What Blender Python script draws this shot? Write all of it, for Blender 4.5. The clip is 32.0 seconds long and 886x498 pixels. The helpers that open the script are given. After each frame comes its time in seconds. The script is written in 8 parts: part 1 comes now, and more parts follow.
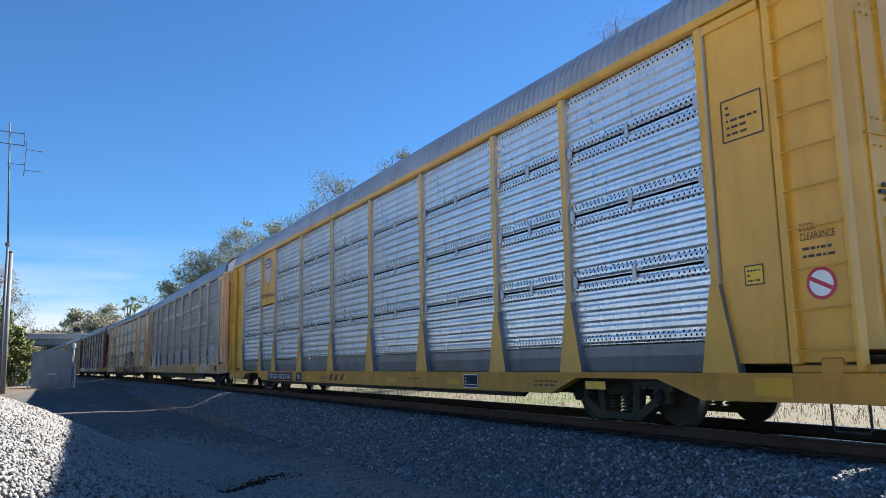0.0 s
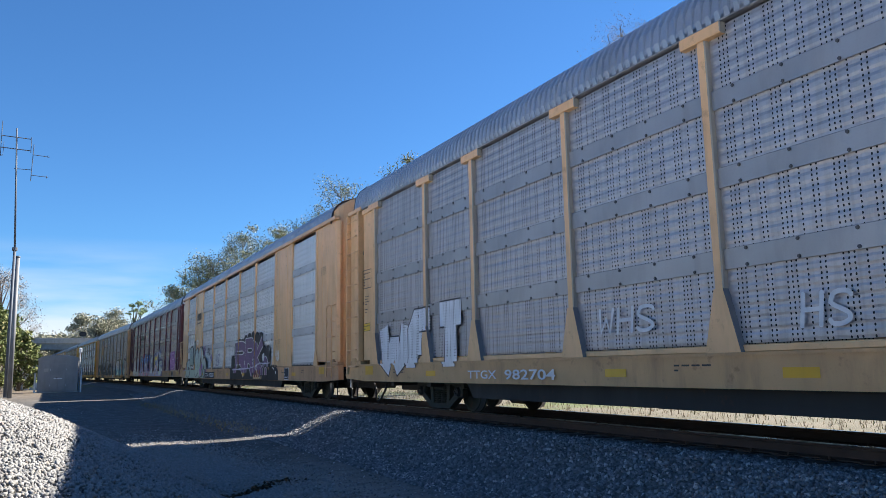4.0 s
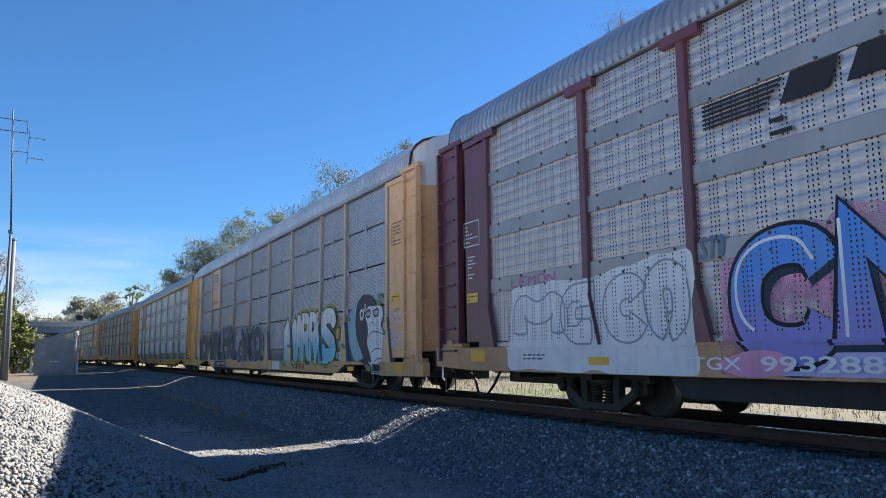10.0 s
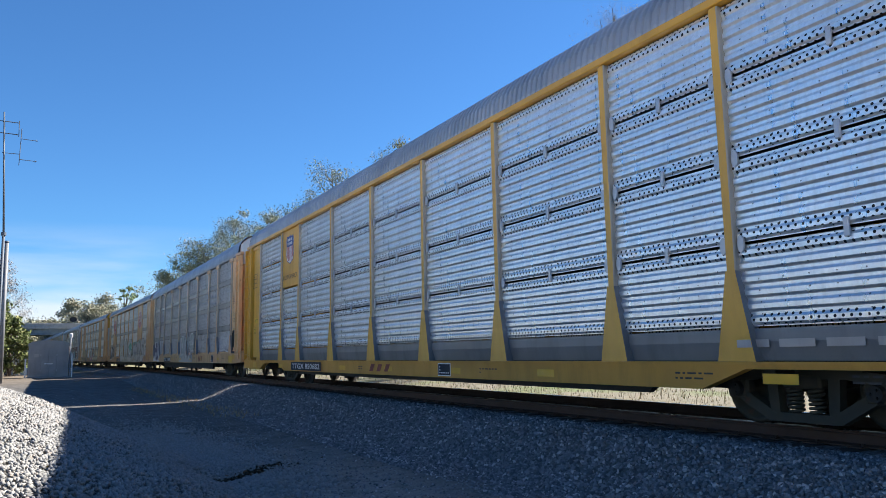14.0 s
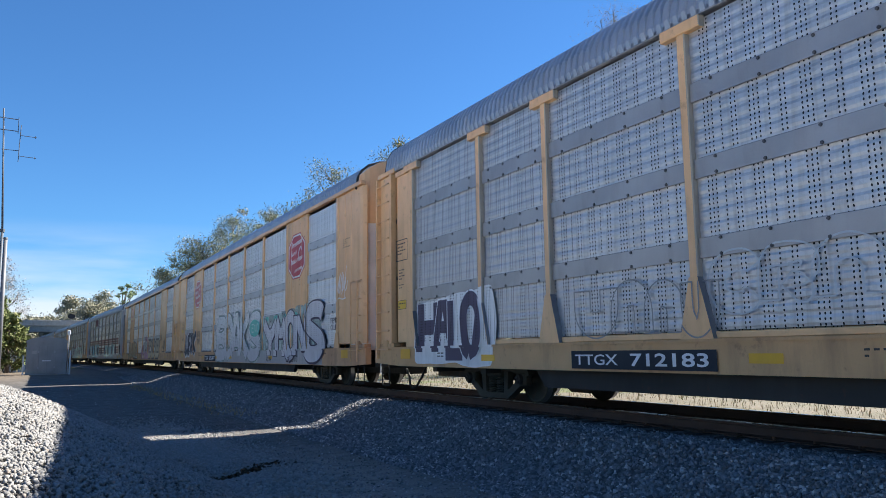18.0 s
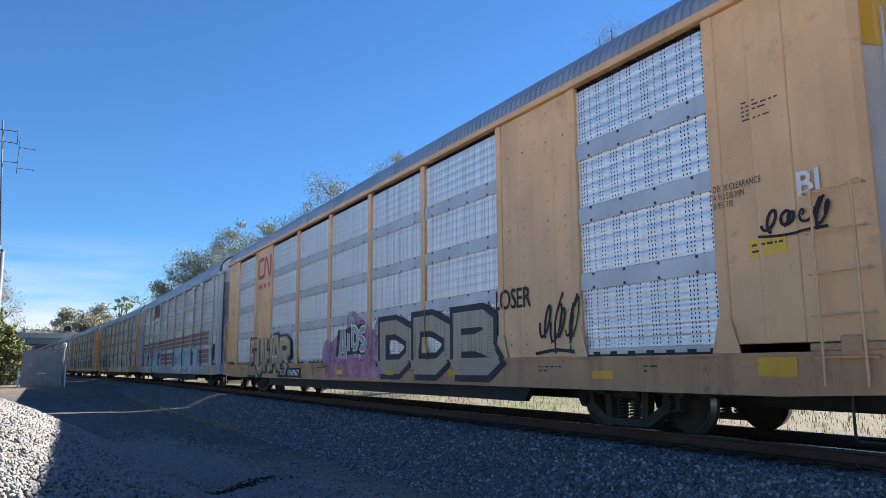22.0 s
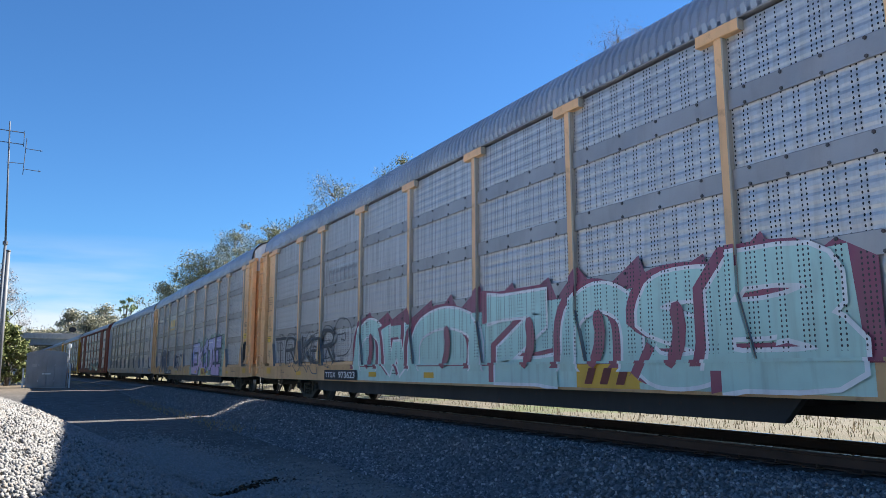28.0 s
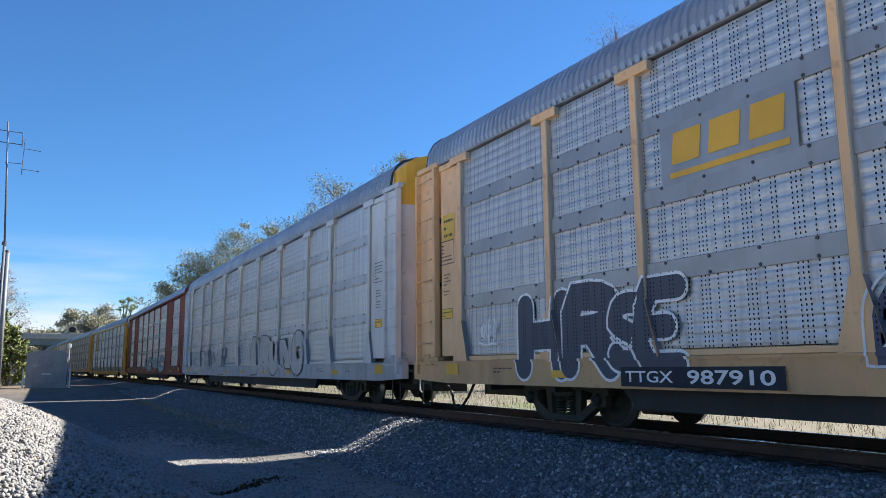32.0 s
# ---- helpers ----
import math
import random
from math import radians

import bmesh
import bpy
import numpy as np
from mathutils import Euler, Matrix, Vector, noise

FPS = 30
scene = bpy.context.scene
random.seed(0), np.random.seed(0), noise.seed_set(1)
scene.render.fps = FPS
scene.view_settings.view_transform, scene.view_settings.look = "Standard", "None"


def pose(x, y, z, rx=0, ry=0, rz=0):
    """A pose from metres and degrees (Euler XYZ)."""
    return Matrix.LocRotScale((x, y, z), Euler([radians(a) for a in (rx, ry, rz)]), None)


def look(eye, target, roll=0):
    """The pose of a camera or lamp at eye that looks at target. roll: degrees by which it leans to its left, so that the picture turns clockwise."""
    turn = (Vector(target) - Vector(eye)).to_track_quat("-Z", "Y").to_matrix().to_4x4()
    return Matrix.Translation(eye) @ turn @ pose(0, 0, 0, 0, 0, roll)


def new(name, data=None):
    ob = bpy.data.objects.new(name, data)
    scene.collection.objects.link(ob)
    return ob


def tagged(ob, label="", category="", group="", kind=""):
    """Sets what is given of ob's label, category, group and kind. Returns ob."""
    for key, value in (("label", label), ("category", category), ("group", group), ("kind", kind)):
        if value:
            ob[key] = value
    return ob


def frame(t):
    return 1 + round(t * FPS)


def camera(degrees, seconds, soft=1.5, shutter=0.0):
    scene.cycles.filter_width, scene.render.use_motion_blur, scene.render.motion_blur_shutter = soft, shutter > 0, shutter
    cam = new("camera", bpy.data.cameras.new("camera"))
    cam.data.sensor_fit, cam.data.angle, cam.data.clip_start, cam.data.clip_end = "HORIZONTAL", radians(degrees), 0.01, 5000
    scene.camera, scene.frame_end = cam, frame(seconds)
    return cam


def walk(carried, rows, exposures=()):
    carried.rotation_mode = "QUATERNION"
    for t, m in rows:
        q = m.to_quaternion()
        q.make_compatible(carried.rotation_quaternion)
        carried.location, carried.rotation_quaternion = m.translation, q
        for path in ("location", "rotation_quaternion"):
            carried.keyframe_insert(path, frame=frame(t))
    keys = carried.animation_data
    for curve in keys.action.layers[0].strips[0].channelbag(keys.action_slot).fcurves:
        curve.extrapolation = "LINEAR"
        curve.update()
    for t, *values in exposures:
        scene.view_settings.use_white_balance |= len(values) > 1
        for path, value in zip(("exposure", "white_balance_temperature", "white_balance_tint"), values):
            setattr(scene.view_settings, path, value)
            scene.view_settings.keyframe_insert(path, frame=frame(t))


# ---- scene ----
cam = camera(61.57, 32.0, soft=0.7)
PATH = [
    (0.0, pose(0, 0, 1.633, 98.664, 1.080, -27.948)),
    (0.5, pose(0, 0, 1.633, 98.727, 1.094, -27.831)),
    (1.0, pose(0, 0, 1.633, 98.792, 1.127, -27.689)),
    (1.5, pose(0, 0, 1.633, 98.835, 1.142, -27.588)),
    (2.0, pose(0, 0, 1.633, 98.912, 1.151, -27.469)),
    (2.5, pose(0, 0, 1.633, 98.953, 1.171, -27.376)),
    (3.0, pose(0, 0, 1.633, 99.016, 1.178, -27.375)),
    (3.5, pose(0, 0, 1.633, 99.027, 1.164, -27.467)),
    (5.5, pose(0, 0, 1.633, 98.894, 0.866, -27.691)),
    (6.0, pose(0, 0, 1.633, 98.905, 0.818, -27.680)),
    (6.5, pose(0, 0, 1.633, 98.872, 0.784, -27.586)),
    (7.0, pose(0, 0, 1.633, 98.784, 0.764, -27.410)),
    (7.5, pose(0, 0, 1.633, 98.668, 0.729, -27.216)),
    (8.0, pose(0, 0, 1.633, 98.514, 0.674, -27.159)),
    (8.5, pose(0, 0, 1.633, 98.331, 0.633, -27.248)),
    (9.0, pose(0, 0, 1.633, 98.188, 0.640, -27.473)),
    (9.5, pose(0, 0, 1.633, 98.060, 0.632, -27.654)),
    (10.0, pose(0, 0, 1.633, 97.987, 0.580, -27.850)),
    (10.5, pose(0, 0, 1.633, 97.931, 0.531, -27.993)),
    (11.0, pose(0, 0, 1.633, 97.937, 0.511, -28.092)),
    (11.5, pose(0, 0, 1.633, 97.921, 0.555, -28.158)),
    (12.0, pose(0, 0, 1.633, 97.909, 0.690, -28.171)),
    (12.5, pose(0, 0, 1.633, 97.905, 0.879, -28.162)),
    (13.0, pose(0, 0, 1.633, 97.870, 1.062, -28.155)),
    (13.5, pose(0, 0, 1.633, 97.838, 1.174, -28.154)),
    (15.5, pose(0, 0, 1.633, 97.907, 1.030, -28.362)),
    (16.0, pose(0, 0, 1.633, 97.920, 0.984, -28.353)),
    (16.5, pose(0, 0, 1.633, 97.903, 0.902, -28.303)),
    (17.0, pose(0, 0, 1.633, 97.877, 0.844, -28.311)),
    (17.5, pose(0, 0, 1.633, 97.834, 0.817, -28.314)),
    (18.0, pose(0, 0, 1.633, 97.808, 0.784, -28.318)),
    (18.5, pose(0, 0, 1.633, 97.811, 0.734, -28.336)),
    (19.0, pose(0, 0, 1.633, 97.855, 0.647, -28.376)),
    (19.5, pose(0, 0, 1.633, 97.899, 0.540, -28.392)),
    (20.0, pose(0, 0, 1.633, 97.997, 0.453, -28.396)),
    (20.5, pose(0, 0, 1.633, 98.143, 0.403, -28.422)),
    (21.0, pose(0, 0, 1.633, 98.418, 0.382, -28.444)),
    (21.5, pose(0, 0, 1.633, 98.683, 0.406, -28.466)),
    (22.0, pose(0, 0, 1.633, 98.912, 0.478, -28.536)),
    (22.5, pose(0, 0, 1.633, 98.966, 0.553, -28.543)),
    (23.0, pose(0, 0, 1.633, 98.870, 0.640, -28.573)),
    (23.5, pose(0, 0, 1.633, 98.731, 0.708, -28.572)),
    (24.0, pose(0, 0, 1.633, 98.601, 0.741, -28.558)),
    (24.5, pose(0, 0, 1.633, 98.536, 0.737, -28.516)),
    (26.5, pose(0, 0, 1.633, 99.012, 0.394, -28.399)),
    (27.0, pose(0, 0, 1.633, 99.111, 0.321, -28.347)),
    (27.5, pose(0, 0, 1.633, 99.160, 0.214, -28.293)),
    (28.0, pose(0, 0, 1.633, 99.141, 0.132, -28.252)),
    (28.5, pose(0, 0, 1.633, 99.075, 0.124, -28.200)),
    (29.0, pose(0, 0, 1.633, 98.995, 0.190, -28.155)),
    (29.5, pose(0, 0, 1.633, 98.991, 0.268, -28.144)),
    (30.0, pose(0, 0, 1.633, 98.949, 0.356, -28.164)),
    (30.5, pose(0, 0, 1.633, 98.956, 0.439, -28.203)),
    (31.0, pose(0, 0, 1.633, 98.938, 0.483, -28.243)),
    (31.5, pose(0, 0, 1.633, 98.936, 0.489, -28.269)),
    (32.0, pose(0, 0, 1.633, 98.978, 0.465, -28.247)),
]
walk(cam, PATH)

# ---------------------------------------------------------------- light
SUN = Vector((1.0, 0.10, 0.80)).normalized()          # towards the sun
EL, AZ = math.asin(SUN.z), math.atan2(SUN.x, SUN.y)
world = bpy.data.worlds.new("sky")
scene.world = world
world.use_nodes = True
wn, wl = world.node_tree.nodes, world.node_tree.links
bg = wn["Background"]
sky = wn.new("ShaderNodeTexSky")
sky.sky_type, sky.sun_disc = "NISHITA", False
sky.sun_elevation, sky.sun_rotation = EL, AZ
sky.air_density, sky.dust_density, sky.ozone_density = 1.0, 0.0, 5.0
# thin bright cloud low over the horizon
wco, wsep = wn.new("ShaderNodeTexCoord"), wn.new("ShaderNodeSeparateXYZ")
wno, wmap = wn.new("ShaderNodeTexNoise"), wn.new("ShaderNodeMapping")
wmap.inputs["Scale"].default_value = (2.2, 2.2, 16)
wno.inputs["Scale"].default_value, wno.inputs["Detail"].default_value = 1.6, 6
wl.new(wco.outputs["Generated"], wmap.inputs["Vector"])
wl.new(wmap.outputs[0], wno.inputs["Vector"])
wl.new(wco.outputs["Generated"], wsep.inputs[0])
wr = wn.new("ShaderNodeMapRange")
wr.inputs["From Min"].default_value, wr.inputs["From Max"].default_value = 0.165, 0.03
wl.new(wsep.outputs["Z"], wr.inputs["Value"])
wnr = wn.new("ShaderNodeMapRange")
wnr.inputs["From Min"].default_value, wnr.inputs["From Max"].default_value = 0.36, 0.62
wl.new(wno.outputs["Fac"], wnr.inputs["Value"])
wmul = wn.new("ShaderNodeMath")
wmul.operation = "MULTIPLY"
wl.new(wr.outputs[0], wmul.inputs[0])
wl.new(wnr.outputs[0], wmul.inputs[1])
wmix = wn.new("ShaderNodeMix")
wmix.data_type = "RGBA"
wmix.inputs["B"].default_value = (7.4, 7.9, 8.6, 1)
wl.new(wmul.outputs[0], wmix.inputs["Factor"])
deep = wn.new("ShaderNodeMix")          # the deep winter blue of a dry day
deep.data_type, deep.blend_type = "RGBA", "MULTIPLY"
deep.inputs["Factor"].default_value = 1.0
deep.inputs["B"].default_value = (0.60, 1.0, 1.32, 1)
wl.new(sky.outputs[0], deep.inputs["A"])
wl.new(deep.outputs["Result"], wmix.inputs["A"])
wl.new(wmix.outputs["Result"], bg.inputs["Color"])
bg.inputs["Strength"].default_value = 0.057
sun = new("sun", bpy.data.lights.new("sun", "SUN"))
sun.data.energy, sun.data.angle, sun.data.color = 6.5, radians(0.53), (1.0, 0.94, 0.85)
sun.matrix_world = look((0, 0, 60), Vector((0, 0, 60)) - SUN)
scene.view_settings.exposure = 1.15

# ---------------------------------------------------------------- the plan
RAIL = 0.70          # height of the rail tops over the yard
FACE = 6.96          # the train's near side
MID = FACE + 1.62    # the track's centre line
BEND, START, END = 0.0013, 50.0, 88.0
CAR = 28.6           # pitch of the coupled cars


def track(s):
    """x of the track's centre line and its heading (degrees) at s metres along."""
    u = max(0.0, min(s, END) - START)
    x = MID - BEND * u * u / 2 - BEND * u * max(0.0, s - END)
    return x, math.degrees(math.atan(BEND * u))


def train_at(t):
    """How far along the first coupling stands at t seconds."""
    return float(np.interp(t, [0, 1.5, 3, 6, 9, 11.5, 13, 19, 23, 28, 32], [32.55, 16.65, 0.98, -30.39, -61.77, -87.62, -103.15, -165.50, -206.95, -258.61, -300.14]))


def lift(y):
    """The yard climbs a little towards the bungalow."""
    u = min(1.0, max(0.0, (y - 34) / 28))
    return 0.30 * u * u * (3 - 2 * u)


# ---------------------------------------------------------------- mesh helpers
class Shape:
    """Vertices and faces that are gathered into one mesh."""

    def __init__(self):
        self.v, self.f = [], []

    def add(self, v, f):
        n = len(self.v)
        self.v += [tuple(p) for p in v]
        self.f += [tuple(i + n for i in q) for q in f]
        return self

    def box(self, x0, x1, y0, y1, z0, z1):
        return self.add([(x0, y0, z0), (x1, y0, z0), (x1, y1, z0), (x0, y1, z0), (x0, y0, z1), (x1, y0, z1), (x1, y1, z1), (x0, y1, z1)],
                        [(0, 3, 2, 1), (4, 5, 6, 7), (0, 1, 5, 4), (1, 2, 6, 5), (2, 3, 7, 6), (3, 0, 4, 7)])

    def slab(self, x0, x1, y0, y1, z0, z1, b=0.012):
        """A box with chamfered edges."""
        bm = bmesh.new()
        bmesh.ops.create_cube(bm, size=1)
        for p in bm.verts:
            p.co = Vector(((x0 + x1) / 2 + p.co.x * (x1 - x0), (y0 + y1) / 2 + p.co.y * (y1 - y0), (z0 + z1) / 2 + p.co.z * (z1 - z0)))
        bmesh.ops.bevel(bm, geom=bm.edges[:], offset=b, segments=1, affect="EDGES")
        bm.verts.index_update()
        self.add([p.co for p in bm.verts], [[p.index for p in q.verts] for q in bm.faces])
        bm.free()
        return self

    def prism(self, ring, axis, a, b):
        """Extrude a ring of 2D points from a to b along an axis: x takes (y, z), y takes (x, z), z takes (x, y)."""
        n = len(ring)
        put = {"x": lambda p, h: (h, p[0], p[1]), "y": lambda p, h: (p[0], h, p[1]), "z": lambda p, h: (p[0], p[1], h)}[axis]
        side = [(i, (i + 1) % n, n + (i + 1) % n, n + i) for i in range(n)]
        return self.add([put(p, a) for p in ring] + [put(p, b) for p in ring], side + [tuple(range(n))[::-1], tuple(range(n, 2 * n))])

    def tube(self, pts, r, n=8, caps=True):
        """A round bar along points; r is one radius or one for each point."""
        pts = [Vector(p) for p in pts]
        rs = r if isinstance(r, (list, tuple)) else [r] * len(pts)
        v, f = [], []
        for i, p in enumerate(pts):
            d = (pts[min(i + 1, len(pts) - 1)] - pts[max(i - 1, 0)]).normalized()
            a = d.orthogonal().normalized() if i == 0 else (a - d * a.dot(d)).normalized()
            c = d.cross(a)
            v += [p + rs[i] * (math.cos(k * math.tau / n) * a + math.sin(k * math.tau / n) * c) for k in range(n)]
            if i:
                f += [((i - 1) * n + k, (i - 1) * n + (k + 1) % n, i * n + (k + 1) % n, i * n + k) for k in range(n)]
        if caps:
            f += [tuple(range(n))[::-1], tuple(range(len(v) - n, len(v)))]
        return self.add(v, f)

    def mesh(self, name="mesh", mats=(), smooth=False, recalc=False):
        me = bpy.data.meshes.new(name)
        me.from_pydata(self.v, [], self.f)
        if recalc:
            bm = bmesh.new()
            bm.from_mesh(me)
            bmesh.ops.recalc_face_normals(bm, faces=bm.faces)
            bm.to_mesh(me)
            bm.free()
        for m in mats:
            me.materials.append(m)
        if smooth:
            me.polygons.foreach_set("use_smooth", [True] * len(me.polygons))
        me.update()
        return me


def part(name, shape, material, parent=None, label="", at=None, smooth=False, recalc=False):
    """Link a shape (or a ready mesh) as one mesh object, under a thing or a part."""
    me = shape if isinstance(shape, bpy.types.Mesh) else shape.mesh(name, (material,), smooth, recalc)
    ob = new(name, me)
    if at is not None:
        ob.matrix_basis = at
    ob.parent = parent
    if label:
        ob["label"] = label
    return ob


def thing(name, label, category, at=None, group="", kind=""):
    ob = new(name)
    if at is not None:
        ob.matrix_basis = at
    return tagged(ob, label, category, group, kind)


# ---------------------------------------------------------------- materials
class Nodes:
    """Short hand for a material's node tree."""

    def __init__(self, name):
        self.m = bpy.data.materials.new(name)
        self.m.use_nodes = True
        self.t = self.m.node_tree
        self.b = self.t.nodes["Principled BSDF"]

    def put(self, socket, value):
        if hasattr(value, "is_output"):
            self.t.links.new(value, socket)
        elif isinstance(value, (tuple, list)) and len(value) == 3 and socket.type == "RGBA":
            socket.default_value = (*value, 1)
        else:
            socket.default_value = value

    def set(self, **kw):
        for k, v in kw.items():
            self.put(self.b.inputs[k.replace("_", " ")], v)
        return self.m

    def coord(self, which="Object"):
        return self.t.nodes.new("ShaderNodeTexCoord").outputs[which]

    def place(self):
        return self.t.nodes.new("ShaderNodeNewGeometry").outputs["Position"]

    def island(self):
        return self.t.nodes.new("ShaderNodeNewGeometry").outputs["Random Per Island"]

    def chance(self):
        return self.t.nodes.new("ShaderNodeObjectInfo").outputs["Random"]

    def scaled(self, vec, s):
        n = self.t.nodes.new("ShaderNodeMapping")
        n.inputs["Scale"].default_value = s if isinstance(s, (tuple, list)) else (s, s, s)
        self.put(n.inputs["Vector"], vec)
        return n.outputs[0]

    def noise(self, vec, scale, detail=4, rough=0.55):
        n = self.t.nodes.new("ShaderNodeTexNoise")
        n.inputs["Scale"].default_value, n.inputs["Detail"].default_value, n.inputs["Roughness"].default_value = scale, detail, rough
        self.put(n.inputs["Vector"], vec)
        return n.outputs["Fac"]

    def cells(self, vec, scale, out="Distance"):
        n = self.t.nodes.new("ShaderNodeTexVoronoi")
        n.inputs["Scale"].default_value = scale
        self.put(n.inputs["Vector"], vec)
        return n.outputs[out]

    def math(self, op, a, b=0.0, c=0.0):
        n = self.t.nodes.new("ShaderNodeMath")
        n.operation = op
        for s, v in zip(n.inputs, (a, b, c)):
            self.put(s, v)
        return n.outputs[0]

    def span(self, v, a, b, lo=0.0, hi=1.0):
        n = self.t.nodes.new("ShaderNodeMapRange")
        for s, x in zip(n.inputs, (v, a, b, lo, hi)):
            self.put(s, x)
        return n.outputs[0]

    def mix(self, f, a, b):
        n = self.t.nodes.new("ShaderNodeMix")
        n.data_type = "RGBA"
        self.put(n.inputs["Factor"], f)
        self.put(n.inputs["A"], a)
        self.put(n.inputs["B"], b)
        return n.outputs["Result"]

    def xyz(self, vec):
        n = self.t.nodes.new("ShaderNodeSeparateXYZ")
        self.put(n.inputs[0], vec)
        return n.outputs

    def bump(self, height, strength=0.3, distance=0.01):
        n = self.t.nodes.new("ShaderNodeBump")
        n.inputs["Strength"].default_value, n.inputs["Distance"].default_value = strength, distance
        self.put(n.inputs["Height"], height)
        return n.outputs[0]


def shade(c, k):
    return tuple(min(1.0, x * k) for x in c)


def holes(g, style):
    """The perforation of a rack sheet, 1 inside a hole, in the sheet's own metres."""
    o = g.xyz(g.coord())
    u, w = o["Y"], o["Z"]
    if style == "rows":          # bands of staggered round holes along the sheet's upper and lower edges
        row = g.math("FLOOR", g.math("DIVIDE", w, 0.052))
        par = g.math("MULTIPLY", g.math("FLOORED_MODULO", row, 2.0), 0.5)
        du = g.math("MULTIPLY", g.math("SUBTRACT", g.math("FRACT", g.math("ADD", g.math("DIVIDE", u, 0.088), par)), 0.5), 0.088)
        dw = g.math("MULTIPLY", g.math("SUBTRACT", g.math("FRACT", g.math("DIVIDE", w, 0.052)), 0.5), 0.052)
        r = g.math("SQRT", g.math("ADD", g.math("MULTIPLY", du, du), g.math("MULTIPLY", dw, dw)))
        band = g.math("GREATER_THAN", g.math("ABSOLUTE", w), 0.312)
        edge = g.math("LESS_THAN", g.math("ABSOLUTE", w), 0.442)
        grp = g.math("LESS_THAN", g.math("FRACT", g.math("ADD", g.math("DIVIDE", u, 0.62), 0.1)), 0.90)
        big = g.math("MULTIPLY", g.math("MULTIPLY", g.math("LESS_THAN", r, 0.0165), band), g.math("MULTIPLY", grp, edge))
        du2 = g.math("MULTIPLY", g.math("SUBTRACT", g.math("FRACT", g.math("DIVIDE", u, 0.31)), 0.5), 0.31)
        dw2 = g.math("MULTIPLY", g.math("SUBTRACT", g.math("FRACT", g.math("DIVIDE", w, 0.13)), 0.5), 0.13)
        r2 = g.math("SQRT", g.math("ADD", g.math("MULTIPLY", du2, du2), g.math("MULTIPLY", dw2, dw2)))
        return g.math("MAXIMUM", big, g.math("LESS_THAN", r2, 0.008))
    if style == "mesh":          # close rows all over
        row = g.math("FLOOR", g.math("DIVIDE", w, 0.034))
        par = g.math("MULTIPLY", g.math("FLOORED_MODULO", row, 2.0), 0.5)
        du = g.math("MULTIPLY", g.math("SUBTRACT", g.math("FRACT", g.math("ADD", g.math("DIVIDE", u, 0.036), par)), 0.5), 0.036)
        dw = g.math("MULTIPLY", g.math("SUBTRACT", g.math("FRACT", g.math("DIVIDE", w, 0.034)), 0.5), 0.034)
        r = g.math("SQRT", g.math("ADD", g.math("MULTIPLY", du, du), g.math("MULTIPLY", dw, dw)))
        return g.math("LESS_THAN", r, 0.0078)
    # upright lines of small holes, in uneven groups
    fr = g.math("FRACT", g.math("DIVIDE", u, 0.66))
    ds = [g.math("ABSOLUTE", g.math("SUBTRACT", fr, p)) for p in (0.10, 0.19, 0.42, 0.62, 0.71, 0.80)]
    d = ds[0]
    for x in ds[1:]:
        d = g.math("MINIMUM", d, x)
    d = g.math("MULTIPLY", d, 0.66)
    dw = g.math("MULTIPLY", g.math("SUBTRACT", g.math("FRACT", g.math("DIVIDE", w, 0.056)), 0.5), 0.056)
    r = g.math("SQRT", g.math("ADD", g.math("MULTIPLY", d, d), g.math("MULTIPLY", g.math("MULTIPLY", dw, dw), 0.5)))
    return g.math("LESS_THAN", r, 0.0105)


def paint(name, colour, rough=0.5, metal=0.0, grime=0.5, rust=0.0, perforated=""):
    """Weathered paint: broad fading, upright streaks of dirt, specks of rust, a little relief."""
    g = Nodes(name)
    o = g.coord()
    big = g.noise(o, 0.9, 3)
    streak = g.noise(g.scaled(o, (2.4, 2.4, 0.5)), 1.3, 6, 0.62)
    fine = g.noise(o, 38, 4)
    col = g.mix(g.span(big, 0.35, 0.7), shade(colour, 0.86), shade(colour, 1.10))
    col = g.mix(g.math("MULTIPLY", g.span(streak, 0.52, 0.80), 0.75 * grime), col, shade(tuple(0.35 * x + 0.05 for x in colour), 0.7))
    col = g.mix(g.math("MULTIPLY", g.span(fine, 0.55, 0.8), 0.25 * grime), col, shade(colour, 0.5))
    if rust:
        spots = g.math("MULTIPLY", g.span(g.noise(o, 4.5, 6, 0.65), 0.60, 0.70), rust)
        col = g.mix(spots, col, (0.12, 0.045, 0.02))
    if perforated:
        col = g.mix(holes(g, perforated), col, (0.012, 0.013, 0.016))
    if rough < 0.57:        # glossy enamel: it mirrors its surroundings when seen along the surface
        g.set(Coat_Weight=0.38, Coat_Roughness=0.22)
    return g.set(Base_Color=col, Roughness=g.span(streak, 0.3, 0.8, rough - 0.08, rough + 0.16), Metallic=metal, Normal=g.bump(fine, 0.12, 0.004))


